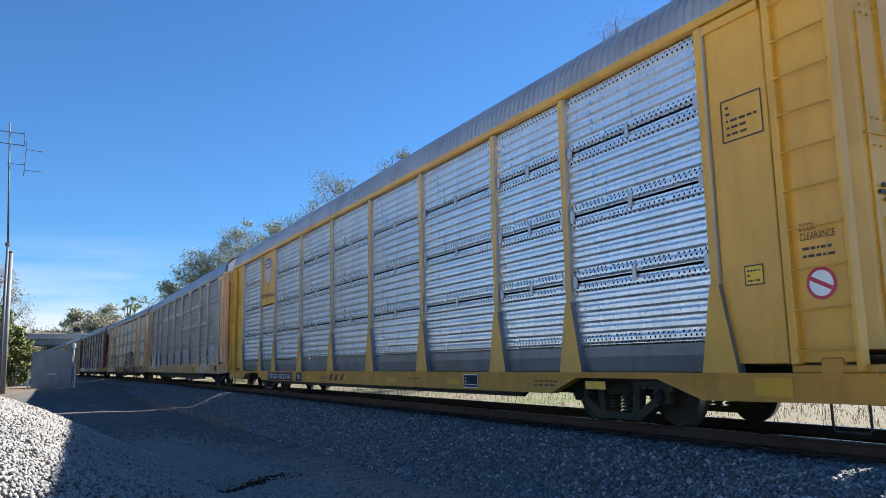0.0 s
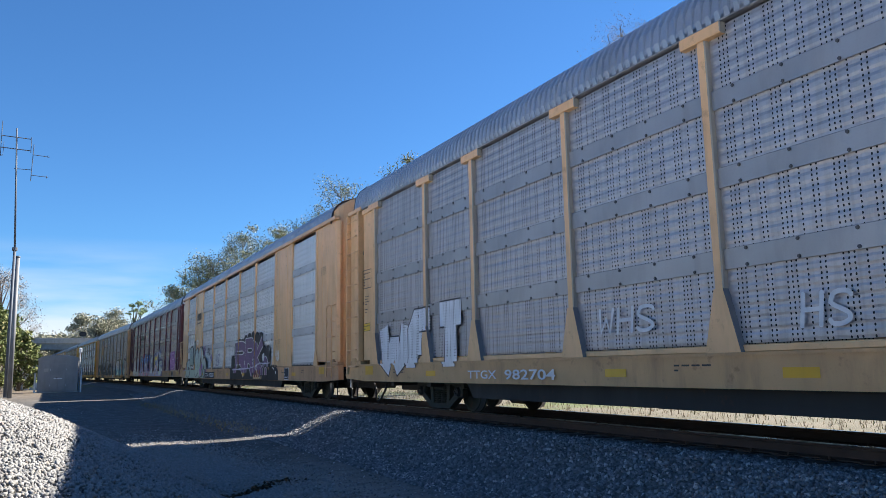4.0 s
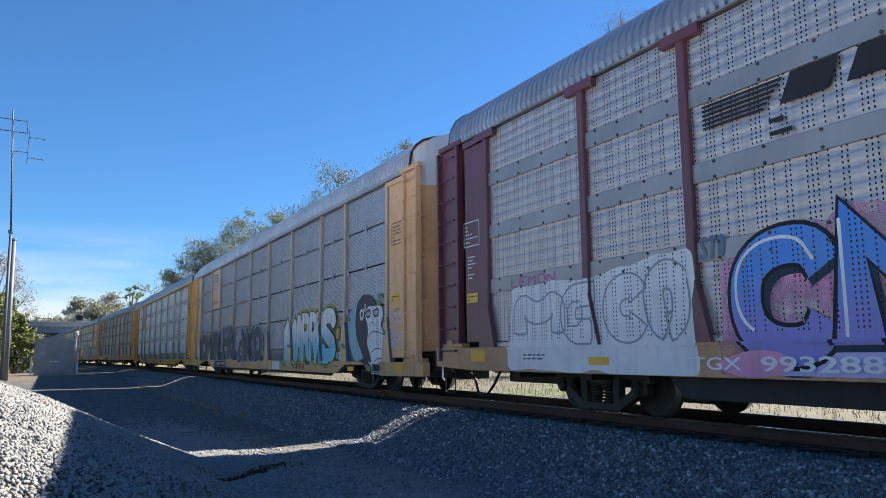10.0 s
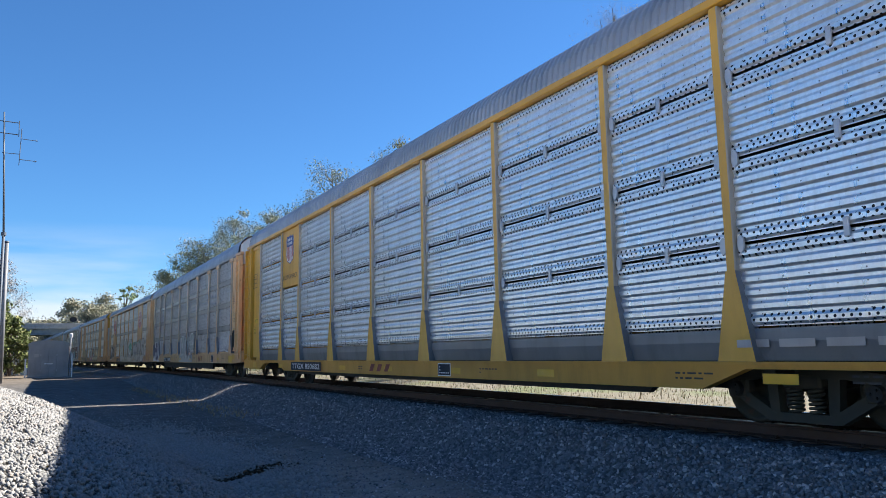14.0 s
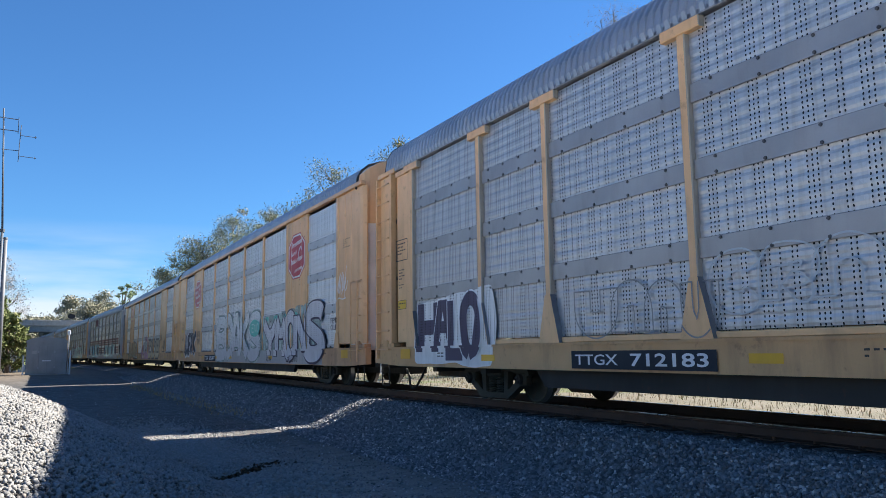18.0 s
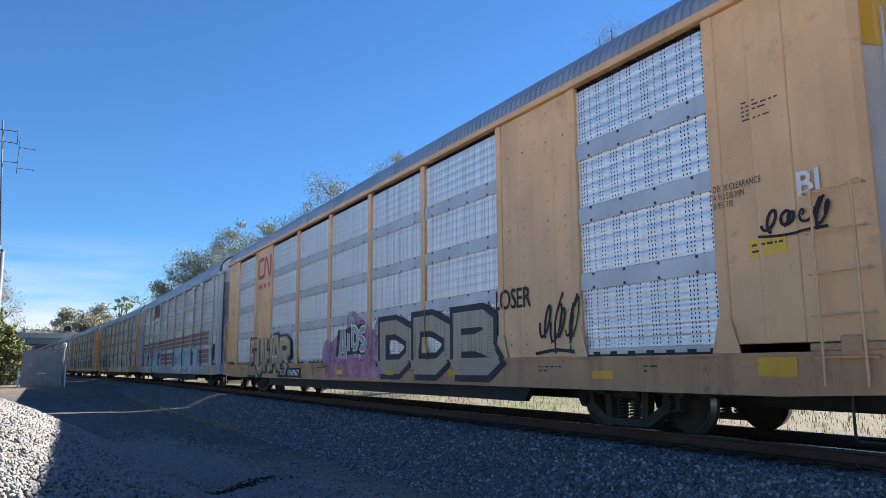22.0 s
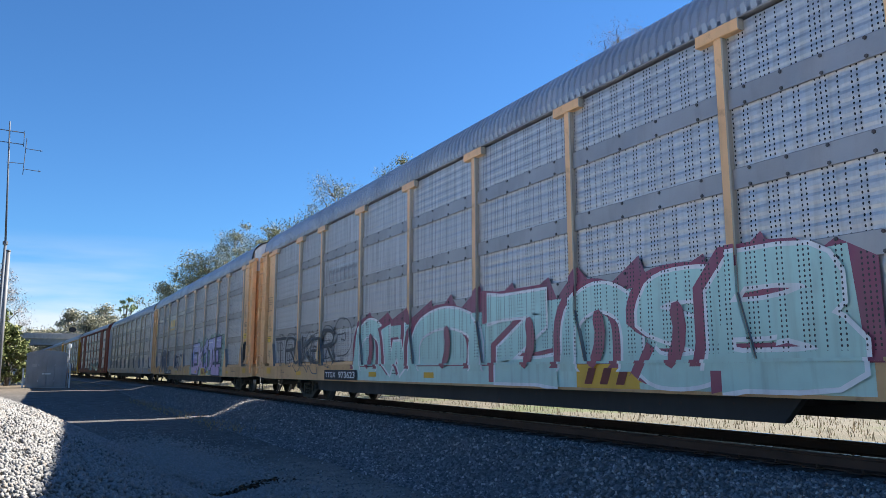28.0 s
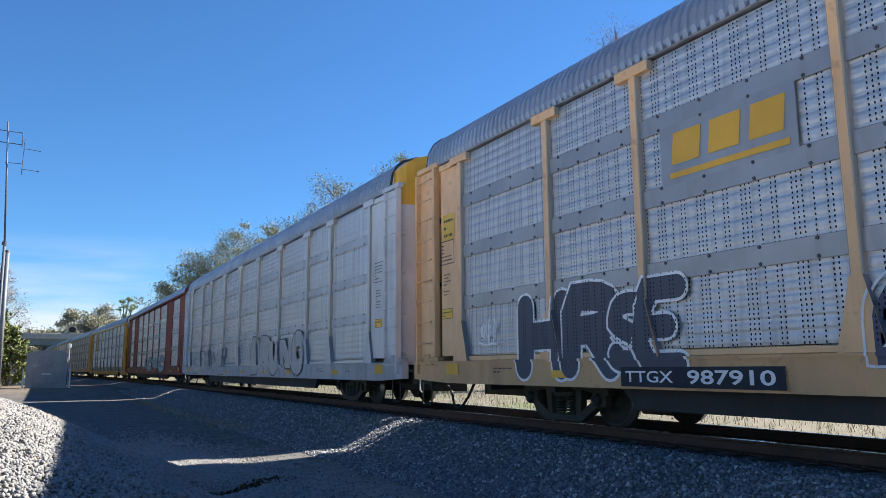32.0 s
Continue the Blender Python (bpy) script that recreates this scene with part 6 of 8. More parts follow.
    s.outline_word("CRn", [(3.66, 2.9, 1.30, 2.05), (2.95, 2.2, 1.30, 2.05), (2.3, 1.5, 1.30, 2.05)], (0.30, 0.33, 0.36), 0.34, 0.022)
    s.tag("COPA", -4.7, -7.2, 1.3, 2.1, (0.14, 0.14, 0.15), 0.022, 2)
    s.poly("spray_patch", [(11.5, 0.68), (11.45, 1.85), (10.3, 1.98), (8.5, 2.12), (8.35, 1.5), (8.45, 0.66)], spray((0.66, 0.67, 0.72)), 0.002)
    s.scrawl(-10.3, -12.3, 1.18, 1.90, 6, WHT, 63, 0.05, label="white spray tag")
    number_board(s, 6.1, 3.65, "TTGX 712183")
    owner_mark(s, -5.4, -6.5, None)
    placard(s, -8.9)
    s.rect("reflector", -12.3, -12.95, 0.66, 0.94, M["notice"], 0.012)
    brake_hoses(car, -12.62)
    # 7 tan, light sheets, octagon emblems
    car, s = rail_car("tan autorack car with light silver sheets, red octagons and grey graffiti", "frame", "tan", "sheetlight", "band", "tan", door="silver")
    s.dy = 0.42
    octagon(s, -8.25, 3.23, 1.72, 1.43, 4)
    octagon(s, 8.25, 3.23, 1.72, 1.43, 4)
    s.crest(-4.6, -11.0, 0.62, [2.18, 2.24, 2.24, 2.30, 2.34, 2.40, 2.40, 2.36], (0.36, 0.46, 0.43), 0.0006, 0.08)
    s.word("YMONS", [(-4.75, -6.75, 0.62, 2.20), (-6.35, -7.75, 0.62, 2.26), (-7.40, -8.90, 0.62, 2.32), (-8.45, -10.10, 0.62, 2.44), (-9.60, -11.45, 0.62, 2.46)], (0.42, 0.425, 0.46), (0.028, 0.024, 0.05), (0.36, 0.365, 0.40), stroke=0.25, edge=0.042, soft=1, drop=(0.028, 0.024, 0.05), off=(-0.05, -0.02), label="chrome grey graffiti letters outlined in black")
    s.word("BOAKS", [(3.10, 0.75, 0.62, 2.58), (1.55, -0.25, 0.62, 2.62), (0.10, -1.60, 0.62, 2.60), (-1.35, -3.05, 0.62, 2.60), (-2.75, -4.70, 0.62, 2.50)], (0.50, 0.52, 0.535), (0.03, 0.095, 0.085), (0.36, 0.37, 0.40), stroke=0.25, edge=0.028, soft=1, halo=((0.42, 0.50, 0.48), 0.05), label="pale graffiti letters with thin green outlines")
    s.word("UEAK", [(11.18, 10.0, 0.80, 2.16), (10.25, 9.38, 0.84, 2.10), (9.62, 8.78, 0.84, 2.10), (9.0, 7.80, 0.78, 2.22)], (0.020, 0.024, 0.040), (0.5, 0.52, 0.57), stroke=0.27, edge=0.04, soft=1, drop=WHT, off=(-0.07, -0.05), label="black graffiti letters edged in white")
    s.tag("ENO", -3.30, -4.30, 1.70, 2.02, (0.45, 0.62, 0.58), 0.04, 0, 0.0, 0.033)
    s.tag("HANG", 7.75, 7.0, 1.78, 2.08, (0.03, 0.03, 0.05), 0.035, 0)
    s.tag("SEKZ", 7.7, 6.95, 1.42, 1.70, (0.03, 0.03, 0.05), 0.035, 0)
    for z, c in ((3.12, "YOZO"), (2.52, "RUBS"), (2.26, "ROCK"), (1.66, "NOTB")):
        s.tag(c, 12.20, 11.66, z, z + 0.18, (0.04, 0.04, 0.05), 0.02, 1)
    s.tag("ALMA", -5.6, -6.2, 0.66, 0.82, BLK, 0.025, 0, 0.0, 0.030)
    s.tag("LNOTSTO", -7.9, -9.1, 0.66, 0.86, BLK, 0.022, 1, 0.0, 0.030)
    s.rect("spray_sill", 3.0, -11.3, 0.60, 1.03, spray((0.24, 0.245, 0.265)), 0.0008)
    s.poly("spray_patch", [(-3.7 - 0.75 * math.cos(a), 1.86 + 0.32 * math.sin(a)) for a in np.linspace(0, 6.0, 18)], spray((0.05, 0.36, 0.31)), 0.0305)
    notices(s, 12.5)
    s.text("FIEND\nCLUB", -11.82, -12.42, 1.53, 1.86, M["black"], 0.014, 0.006)
    s.scrawl(-12.3, -13.0, 2.35, 3.1, 3, WHT, 75, 0.03)
    for i in range(6):
        s.poly("spray_patch", [(-5.3 - i * 1.1 + 0.25 * math.cos(a), 2.12 + 0.08 * math.sin(a)) for a in np.linspace(0, 5.7, 10)], spray((0.06, 0.36, 0.30)), 0.0015)
    number_board(s, 5.2, 3.0, "TTGX 696407")
    s.text("SPECIAL NO. 24\nBRAKE BEAM REQUIRED", 6.95, 6.15, 0.84, 0.99, M["ink"], 0.012)
    # 8 tan, light sheets, block letters
    car, s = rail_car("tan autorack car with light silver sheets and pink and black graffiti", "frame", "tan", "sheetlight", "band", "stripe", door="silver")
    s.dy = 0.42
    big_mark(s, 8.42, 6.78, 3.66, 4.86, M["red"], "loops")
    s.lay("spray_cloud", [(1.1, 0.66), (1.0, 1.5), (0.3, 1.75), (-0.6, 1.95), (-1.3, 2.12), (-2.0, 1.80), (-2.5, 1.75), (-3.0, 0.95), (-2.8, 0.66)], [tuple(range(9))], spray((0.42, 0.17, 0.32), mist=True), 0.0012, label="pink cloud of spray paint")
    s.poly("spray_cloud", [(0.45, 1.18), (0.30, 1.90), (-1.5, 1.96), (-1.55, 1.20)], spray(BLK), 0.0022)
    s.word("DDB", [(-2.35, -4.3, 0.64, 2.06), (-4.1, -6.0, 0.64, 2.06), (-5.8, -7.7, 0.64, 2.04)], (0.25, 0.215, 0.16), (0.020, 0.020, 0.032), stroke=0.22, edge=0.12, soft=0, label="olive block graffiti letters framed in black")
    s.word("EUHAR", [(9.42, 8.22, 0.60, 1.98), (8.42, 7.20, 0.62, 2.16), (7.36, 6.35, 0.60, 2.08), (6.55, 5.40, 0.64, 2.04), (5.60, 4.35, 0.64, 1.96)], (0.33, 0.25, 0.14), BLK, (0.24, 0.18, 0.105), stroke=0.24, edge=0.06, soft=0, flare=0.25, drop=BLK, off=(-0.08, -0.06), shine=(0.72, 0.74, 0.78), solid=True, halo=((0.26, 0.17, 0.30), 0.035), label="olive graffiti letters outlined in black on purple")
    s.word("AIDS", [(0.22, -0.40, 1.02, 1.92), (-0.28, -0.72, 1.22, 1.86), (-0.70, -1.22, 1.30, 1.96), (-1.20, -1.72, 1.26, 1.92)], (0.26, 0.27, 0.29), WHT, stroke=0.24, edge=0.035, soft=0, lift_by=0.006, label="grey letters edged in white on black")
    s.tag("A", 3.0, 2.6, 0.95, 1.22, WHT, 0.025, 0, 0.0, 0.012)
    for y, z, r in ((1.0, 1.3, 0.5), (-0.8, 1.98, 0.5), (-1.9, 1.5, 0.5), (-2.6, 1.7, 0.5)):
        s.blob(y, z, r, 0.42 * r + 0.12, (0.38, 0.17, 0.33), 0.0003 + 0.0002 * abs(y), "spray_cloud", int(9 * r + z), True)
    s.text("LOSER", -7.45, -8.50, 1.86, 2.20, spray(BLK), 0.012, 0.012)
    s.scrawl(-8.6, -9.6, 1.2, 1.95, 3, BLK, 84, 0.045)
    number_board(s, 5.4, 3.25, "TTGX 696967")
    plate_box(s, 2.25, 1.96)
    s.text("LD LMT 80000", 1.78, 0.86, 0.90, 0.98, M["ink"], 0.004)
    notices(s, 12.55, "WC\n696967")
    notices(s, -12.55)
    s.scrawl(-12.45 - s.dy, -13.3 - s.dy, 2.30, 2.62, 4, BLK, 86, 0.035)
    s.text("BI", -12.98 - s.dy, -13.24 - s.dy, 2.66, 2.92, M["chalk"], 0.010, 0.02)
    s.text("DECK CLEARANCE\nA 90 5/8 MIN\nB 93 7/8", -12.30, -12.95, 2.72, 3.0, M["ink"], 0.010)
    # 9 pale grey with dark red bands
    car, s = rail_car("pale grey autorack car with dark red stripes and sky blue graffiti", "tee", "grey", "sheetsilver", "band", "white", excess=True, door="door_shade_grey")
    s.dy = 0.42
    for z0, z1 in ((2.42, 2.60), (2.21, 2.37), (2.02, 2.16), (1.60, 1.79), (1.38, 1.55), (1.17, 1.32)):
        s.rect("painted_stripe", 11.50, -11.50, z0, z1, spray((0.125, 0.014, 0.034)), 0.0012)
    s.crest(11.4, 3.2, 1.045, [2.10, 2.14, 2.06, 2.10, 2.20, 2.12, 2.18, 2.22, 2.14], (0.125, 0.030, 0.045), 0.0018, 0.08)
    s.crest(11.55, 3.2, 1.70, [2.30, 2.24, 2.36, 2.42, 2.30, 2.34, 2.44, 2.36, 2.42, 2.30], (0.185, 0.115, 0.085), 0.0014, 0.10, label="brown glow over dark red graffiti ground")
    for y, z, r in ((11.0, 2.20, 0.11), (10.45, 2.16, 0.13), (9.7, 2.24, 0.12), (11.44, 1.98, 0.09), (11.52, 1.28, 0.14)):
        s.blob(y, z, r, 1.3 * r, (0.085, 0.065, 0.085), 0.0021, seed=int(9 * y))
    for i, line in enumerate((((11.08, 2.07), (10.89, 1.83), (10.68, 1.58), (10.49, 1.27)), ((10.49, 1.24), (10.37, 1.51), (10.16, 1.76), (10.03, 1.98)), ((9.90, 1.98), (9.56, 2.03), (9.22, 2.16)), ((9.37, 2.02), (9.58, 1.86), (9.77, 1.65), (10.02, 1.43), (10.23, 1.47)), ((10.23, 1.47), (10.03, 1.30), (9.93, 0.85)), ((9.17, 2.02), (9.15, 1.71), (9.32, 1.49), (9.62, 0.85)), ((9.56, 1.16), (9.37, 1.25), (9.14, 1.50), (8.80, 1.52)))):
        line, w = s.soften(line, 2), (0.30, 0.22, 0.16, 0.20, 0.22, 0.24, 0.20)[i]
        s.lay("spray_outline", *s.ribbon([line], [w + 0.07], 0.0001, -0.35), spray((0.60, 0.66, 0.70)), 0.0030 + 0.0008 * i)
        s.lay("spray_fill", *s.ribbon([line], [w], 0.0001, -0.35), spray((0.10, 0.40, 0.53), (0.17, 0.48, 0.58), 0.7, 2.1), 0.0090 + 0.0004 * i)
    for line in (((11.12, 1.62), (11.02, 1.50), (11.12, 1.44), (11.18, 1.56)), ((10.60, 2.02), (10.42, 1.96), (10.44, 1.78), (10.58, 1.72)), ((11.0, 1.45), (10.75, 1.25), (10.48, 1.10), (10.25, 1.36)), ((10.0, 1.42), (9.70, 1.20), (9.60, 1.12))):
        s.lay("spray_line", *s.ribbon([s.soften(line, 2)], [0.045], cap=True), spray((0.60, 0.66, 0.70)), 0.0125)
    s.text("SPECIAL NO 24\nBRAKE BEAM REQUIRED", 10.11, 9.29, 0.80, 0.94, M["ink"], 0.004)
    s.text("28 INCH WHLS", 10.72, 10.24, 0.69, 0.745, M["ink"], 0.004)
    s.word("ZHNAEKSR", [(9.10 - 0.72 * k, 7.70 - 0.72 * k, 0.64, 2.08 + 0.12 * (k % 3)) for k in range(8)], [(0.08, 0.36, 0.55), (0.12, 0.42, 0.58)], (0.60, 0.63, 0.66), (0.17, 0.46, 0.62), stroke=0.17, edge=0.022, soft=2, flare=0.8, drop=(0.12, 0.018, 0.035), off=(-0.09, -0.05), label="sky blue wild-style graffiti on dark red")
    s.word("CONNER", [(-1.95, -3.4, 0.62, 2.05), (-3.2, -4.9, 0.62, 2.08), (-4.7, -6.1, 0.62, 2.10), (-5.9, -7.1, 0.62, 2.14), (-6.9, -8.1, 0.62, 2.14), (-7.9, -9.2, 0.62, 1.95)], (0.20, 0.40, 0.48), (0.05, 0.14, 0.19), (0.24, 0.44, 0.50), stroke=0.30, edge=0.03, soft=1, drop=(0.10, 0.20, 0.26))
    s.rect("owner_sign", 7.05, 4.35, 4.22, 4.94, spray((0.10, 0.008, 0.02)), 0.02)
    s.poly("owner_sign_disc", [(6.72 + 0.24 * math.cos(a), 4.55 + 0.24 * math.sin(a)) for a in np.linspace(0, 5.97, 18)], M["chalk"], 0.024)
    big_mark(s, 6.35, 4.6, 4.52, 4.78, M["chalk"], "word")
    s.bars(6.2, 4.8, 4.34, 4.46, 1, M["chalk"], 3, 0.025)
    number_board(s, 6.4, 3.95, "TTGX 705626")
    s.rect("reflector", -11.7, -12.3, 0.66, 0.90, M["notice"], 0.012)
    s.text("FXE\n210624", 12.02, 11.58, 2.10, 2.36, M["ink"], 0.004)
    brake_hoses(car, -12.62)
    # 10 grey sheets, mint piece
    car, s = rail_car("tan autorack car with grey sheets and mint graffiti", "tee", "tan2", "sheetgrey", "band_dark", "white", excess=True)
    s.dy = 0.42
    s.word("nWnZnSB", [(4.15, 2.20, 0.64, 2.16), (2.50, 0.75, 0.64, 2.12), (0.95, -2.10, 0.64, 2.16), (-1.95, -4.55, 0.64, 2.22), (-4.30, -6.15, 0.64, 2.18), (-5.95, -7.65, 0.64, 2.20), (-7.15, -9.25, 0.64, 2.30)], (0.33, 0.50, 0.46), (0.58, 0.62, 0.62), (0.29, 0.44, 0.40), stroke=0.25, edge=0.055, soft=1, flare=0.4, halo=None, drop=(0.185, 0.028, 0.062), off=(0.16, 0.05), label="mint graffiti letters with white and crimson edges")
    for y in (3.2, -0.6, -3.4, -5.1, -6.6):
        s.lay("spray_spike", *s.ribbon([s.soften([(y, 0.95), (y - 0.18, 1.35), (y - 0.1, 1.75)], 1)], [0.20], flare=-0.9), spray((0.185, 0.028, 0.062)), 0.036)
    s.word("TRUKER", [(11.4, 10.1, 1.05, 1.98), (10.2, 9.05, 1.05, 1.97), (9.25, 8.35, 1.05, 1.92), (8.5, 7.44, 1.05, 1.95), (7.64, 6.70, 1.05, 1.85), (6.75, 5.6, 1.05, 2.06)], (0.045, 0.047, 0.052), None, stroke=0.10, edge=0.02, soft=2, cap=True, label="grey letters sprayed in loose dark lines")
    s.outline_word("TRUKERP", [(11.4, 10.1, 0.80, 2.05), (10.2, 9.05, 0.85, 2.05), (9.25, 8.35, 0.85, 2.02), (8.5, 7.44, 0.80, 2.08), (7.64, 6.70, 0.80, 1.95), (6.75, 5.6, 0.80, 2.12), (5.7, 4.35, 0.85, 2.26)], (0.07, 0.072, 0.078), 0.42, 0.032)
    s.rect("spray_sill", 4.0, -9.2, 0.66, 0.99, spray((0.31, 0.46, 0.42)), 0.0008)
    s.spikes(4.0, -9.3, 0.98, 2.34, 13, (0.17, 0.03, 0.065), 0.0012, 3)
    s.lay("spray_cloud", [(3.8, 1.0), (3.7, 1.90), (0.0, 1.88), (-3.0, 1.98), (-6.0, 2.0), (-9.0, 2.16), (-9.1, 1.0)], [tuple(range(7))], spray((0.30, 0.45, 0.41)), 0.0018)
    big_mark(s, 6.5, 4.15, 3.28, 3.80, M["band_dark"], "word")
    number_board(s, 6.08, 3.95, "TTGX 973623")
    owner_mark(s, -4.9, -5.9, "stripe")
    placard(s, -7.9)
    s.text("DECK\nCLEARANCE", -12.35 - s.dy, -12.75 - s.dy, 2.30, 2.46, M["ink"], 0.004)
    s.text("FXE\n320425", 12.66 - s.dy, 12.18 - s.dy, 2.22, 2.48, M["ink"], 0.004)
    s.scrawl(12.66 - s.dy, 12.20 - s.dy, 1.42, 1.60, 4, (0.05, 0.045, 0.04), 117, 0.016)
    s.text("2017", 12.58 - s.dy, 12.26 - s.dy, 1.26, 1.38, M["ink"], 0.004)
    # 11 grey sheets, lavender piece
    car, s = rail_car("tan autorack car with grey sheets and a lavender graffiti piece", "tee", "tan2", "sheetgrey", "band_dark", "white", excess=True)
    s.dy = 0.42
    s.crest(-1.35, -9.3, 0.66, [1.80, 2.22, 2.42, 2.30, 2.50, 2.36, 2.52, 2.58, 2.50, 2.46], (0.33, 0.47, 0.39), 0.0008, 0.12, label="mint glow behind lavender graffiti")
    for i, (y, z) in enumerate(((-1.7, 1.7), (-1.75, 1.25), (-2.6, 2.1), (-3.05, 2.15), (-4.9, 2.1), (-5.0, 1.8), (-6.6, 2.42), (-8.2, 2.38), (-7.4, 2.42))):
        s.blob(y, z, 0.10 + 0.02 * (i % 3), 0.11, (0.17, 0.26, 0.19), 0.0022, seed=i)
    s.word("EKITE", [(-1.78, -3.90, 0.66, 2.24), (-3.40, -5.70, 0.64, 2.28), (-5.10, -6.05, 0.64, 1.98), (-5.70, -7.45, 0.64, 2.32), (-6.95, -8.95, 0.64, 2.38)], [(0.29, 0.30, 0.50), (0.32, 0.30, 0.50), (0.28, 0.30, 0.50)], (0.022, 0.030, 0.060), (0.37, 0.25, 0.42), stroke=0.25, edge=0.05, soft=0, flare=0.25, drop=(0.022, 0.045, 0.065), off=(-0.12, -0.03), shine=(0.52, 0.52, 0.74), label="lavender graffiti letters edged in navy on mint")
    s.blob(-5.5, 2.12, 0.34, 0.27, (0.022, 0.030, 0.060), 0.018)
    s.blob(-5.5, 2.12, 0.29, 0.22, (0.29, 0.30, 0.50), 0.0205)
    s.word("HRSE", [(9.80, 8.30, 0.68, 2.12), (8.60, 7.20, 0.70, 2.18), (7.55, 6.60, 0.80, 1.95), (7.0, 6.0, 0.74, 2.10)], (0.055, 0.060, 0.080), (0.56, 0.58, 0.61), stroke=0.30, edge=0.042, soft=1, cap=True, label="dark rounded graffiti letters outlined in white")
    s.outline_word("REn", [(3.80, 2.70, 0.72, 1.82), (2.95, 2.35, 0.90, 1.75), (2.55, 1.05, 0.70, 1.88)], (0.46, 0.47, 0.50), 0.32, 0.028)
    s.word("REn", [(3.72, 2.78, 0.80, 1.74), (2.90, 2.42, 0.95, 1.68), (2.45, 1.15, 0.75, 1.80)], (0.055, 0.060, 0.09), None, stroke=0.12, edge=0.02, soft=2)
    s.scrawl(11.0, 10.4, 1.35, 1.75, 3, WHT, 113, 0.03)
    s.rect("mark_ground", 6.35, 4.35, 3.20, 3.98, M["band_dark"], 0.004)
    big_mark(s, 6.2, 4.45, 3.26, 3.90, M["stripe"], "three")
    number_board(s, 7.1, 4.8, "TTGX 987910")
    s.rect("notice_plate", 12.78 - s.dy, 12.30 - s.dy, 3.40, 3.92, M["notice"], 0.008)
    s.bars(12.72 - s.dy, 12.36 - s.dy, 3.44, 3.88, 3, M["ink"], 5, 0.011)
    notices(s, -12.5)
    s.text("DECK\nCLEARANCE", -12.30 - s.dy, -12.70 - s.dy, 2.55, 2.72, M["ink"], 0.004)
    owner_mark(s, -4.6, -5.6, "stripe")
    brake_hoses(car, -12.62)
    # 12 silver throughout
    car, s = rail_car("silver autorack car with a white end and grey graffiti", "tee", "silver", "sheetsilver", "band", "stripe")
    s.dy = 0.42
    s.word("BRUNO", [(-0.9, -2.4, 0.66, 2.1), (-2.2, -3.7, 0.66, 2.1), (-3.5, -5.0, 0.66, 2.1), (-4.8, -6.3, 0.66, 2.1), (-6.1, -7.6, 0.66, 2.1)], (0.30, 0.30, 0.31), (0.05, 0.045, 0.05), stroke=0.32, edge=0.045, soft=1, label="grey graffiti letters with dark outlines")
    s.word("GRAVE", [(10.8 - 1.5 * k, 9.1 - 1.5 * k, 0.66, 1.78) for k in range(5)], (0.30, 0.30, 0.32), (0.10, 0.095, 0.10), stroke=0.28, edge=0.035)
    # 13 to 17, seen only from afar
    car, s = rail_car("red-brown autorack car with silver sheets", "frame", "redbrown", "sheetlight", "band", "redbrown")
    s.dy = 0.42
    s.word("NOMAD", [(2.0 - 1.9 * k, -0.1 - 1.9 * k, 0.7, 1.8) for k in range(5)], (0.13, 0.28, 0.38), BLK, stroke=0.28, edge=0.05)
    car, s = rail_car("yellow autorack car with bright silver sheets", "plain", "yellow", "sheetrows", end_top="white")
    s.dy = 0.42
    car, s = rail_car("ochre autorack car with grey sheets and dark posts", "tee", "tan", "sheetgrey", "band_dark", "tan")
    s.dy = 0.42
    car, s = rail_car("tan autorack car with light silver sheets", "frame", "tan", "sheetlight", "band", "silver")
    s.dy = 0.42
    car, s = rail_car("tan autorack car with grey sheets", "tee", "tan2", "sheetgrey", "band_dark", "tan2")
    s.dy = 0.42


train()

# ---------------------------------------------------------------- ground
def smooth(u):
    u = min(1.0, max(0.0, u))
    return u * u * (3 - 2 * u)


def ground_z(x, y):
    d = x - track(y)[0]
    z = lift(y) + 0.02 * noise.noise((x * 0.35, y * 0.35, 3)) + 0.012 * noise.noise((x * 1.6, y * 1.6, 7))
    if d > 0:
        z = z + smooth((d - 2) / 4) * (0.34 - lift(y) * 0.4)
    hole = math.exp(-(((x - 2.35 - 0.5 * (y - 11)) / 0.42) ** 2 + ((y - 10.95) / 0.55) ** 2))
    return z - 0.14 * hole - 0.05 * math.exp(-((x - 3.4) / 0.9) ** 2) * (0.5 + 0.5 * noise.noise((0, y * 0.2, 1)))


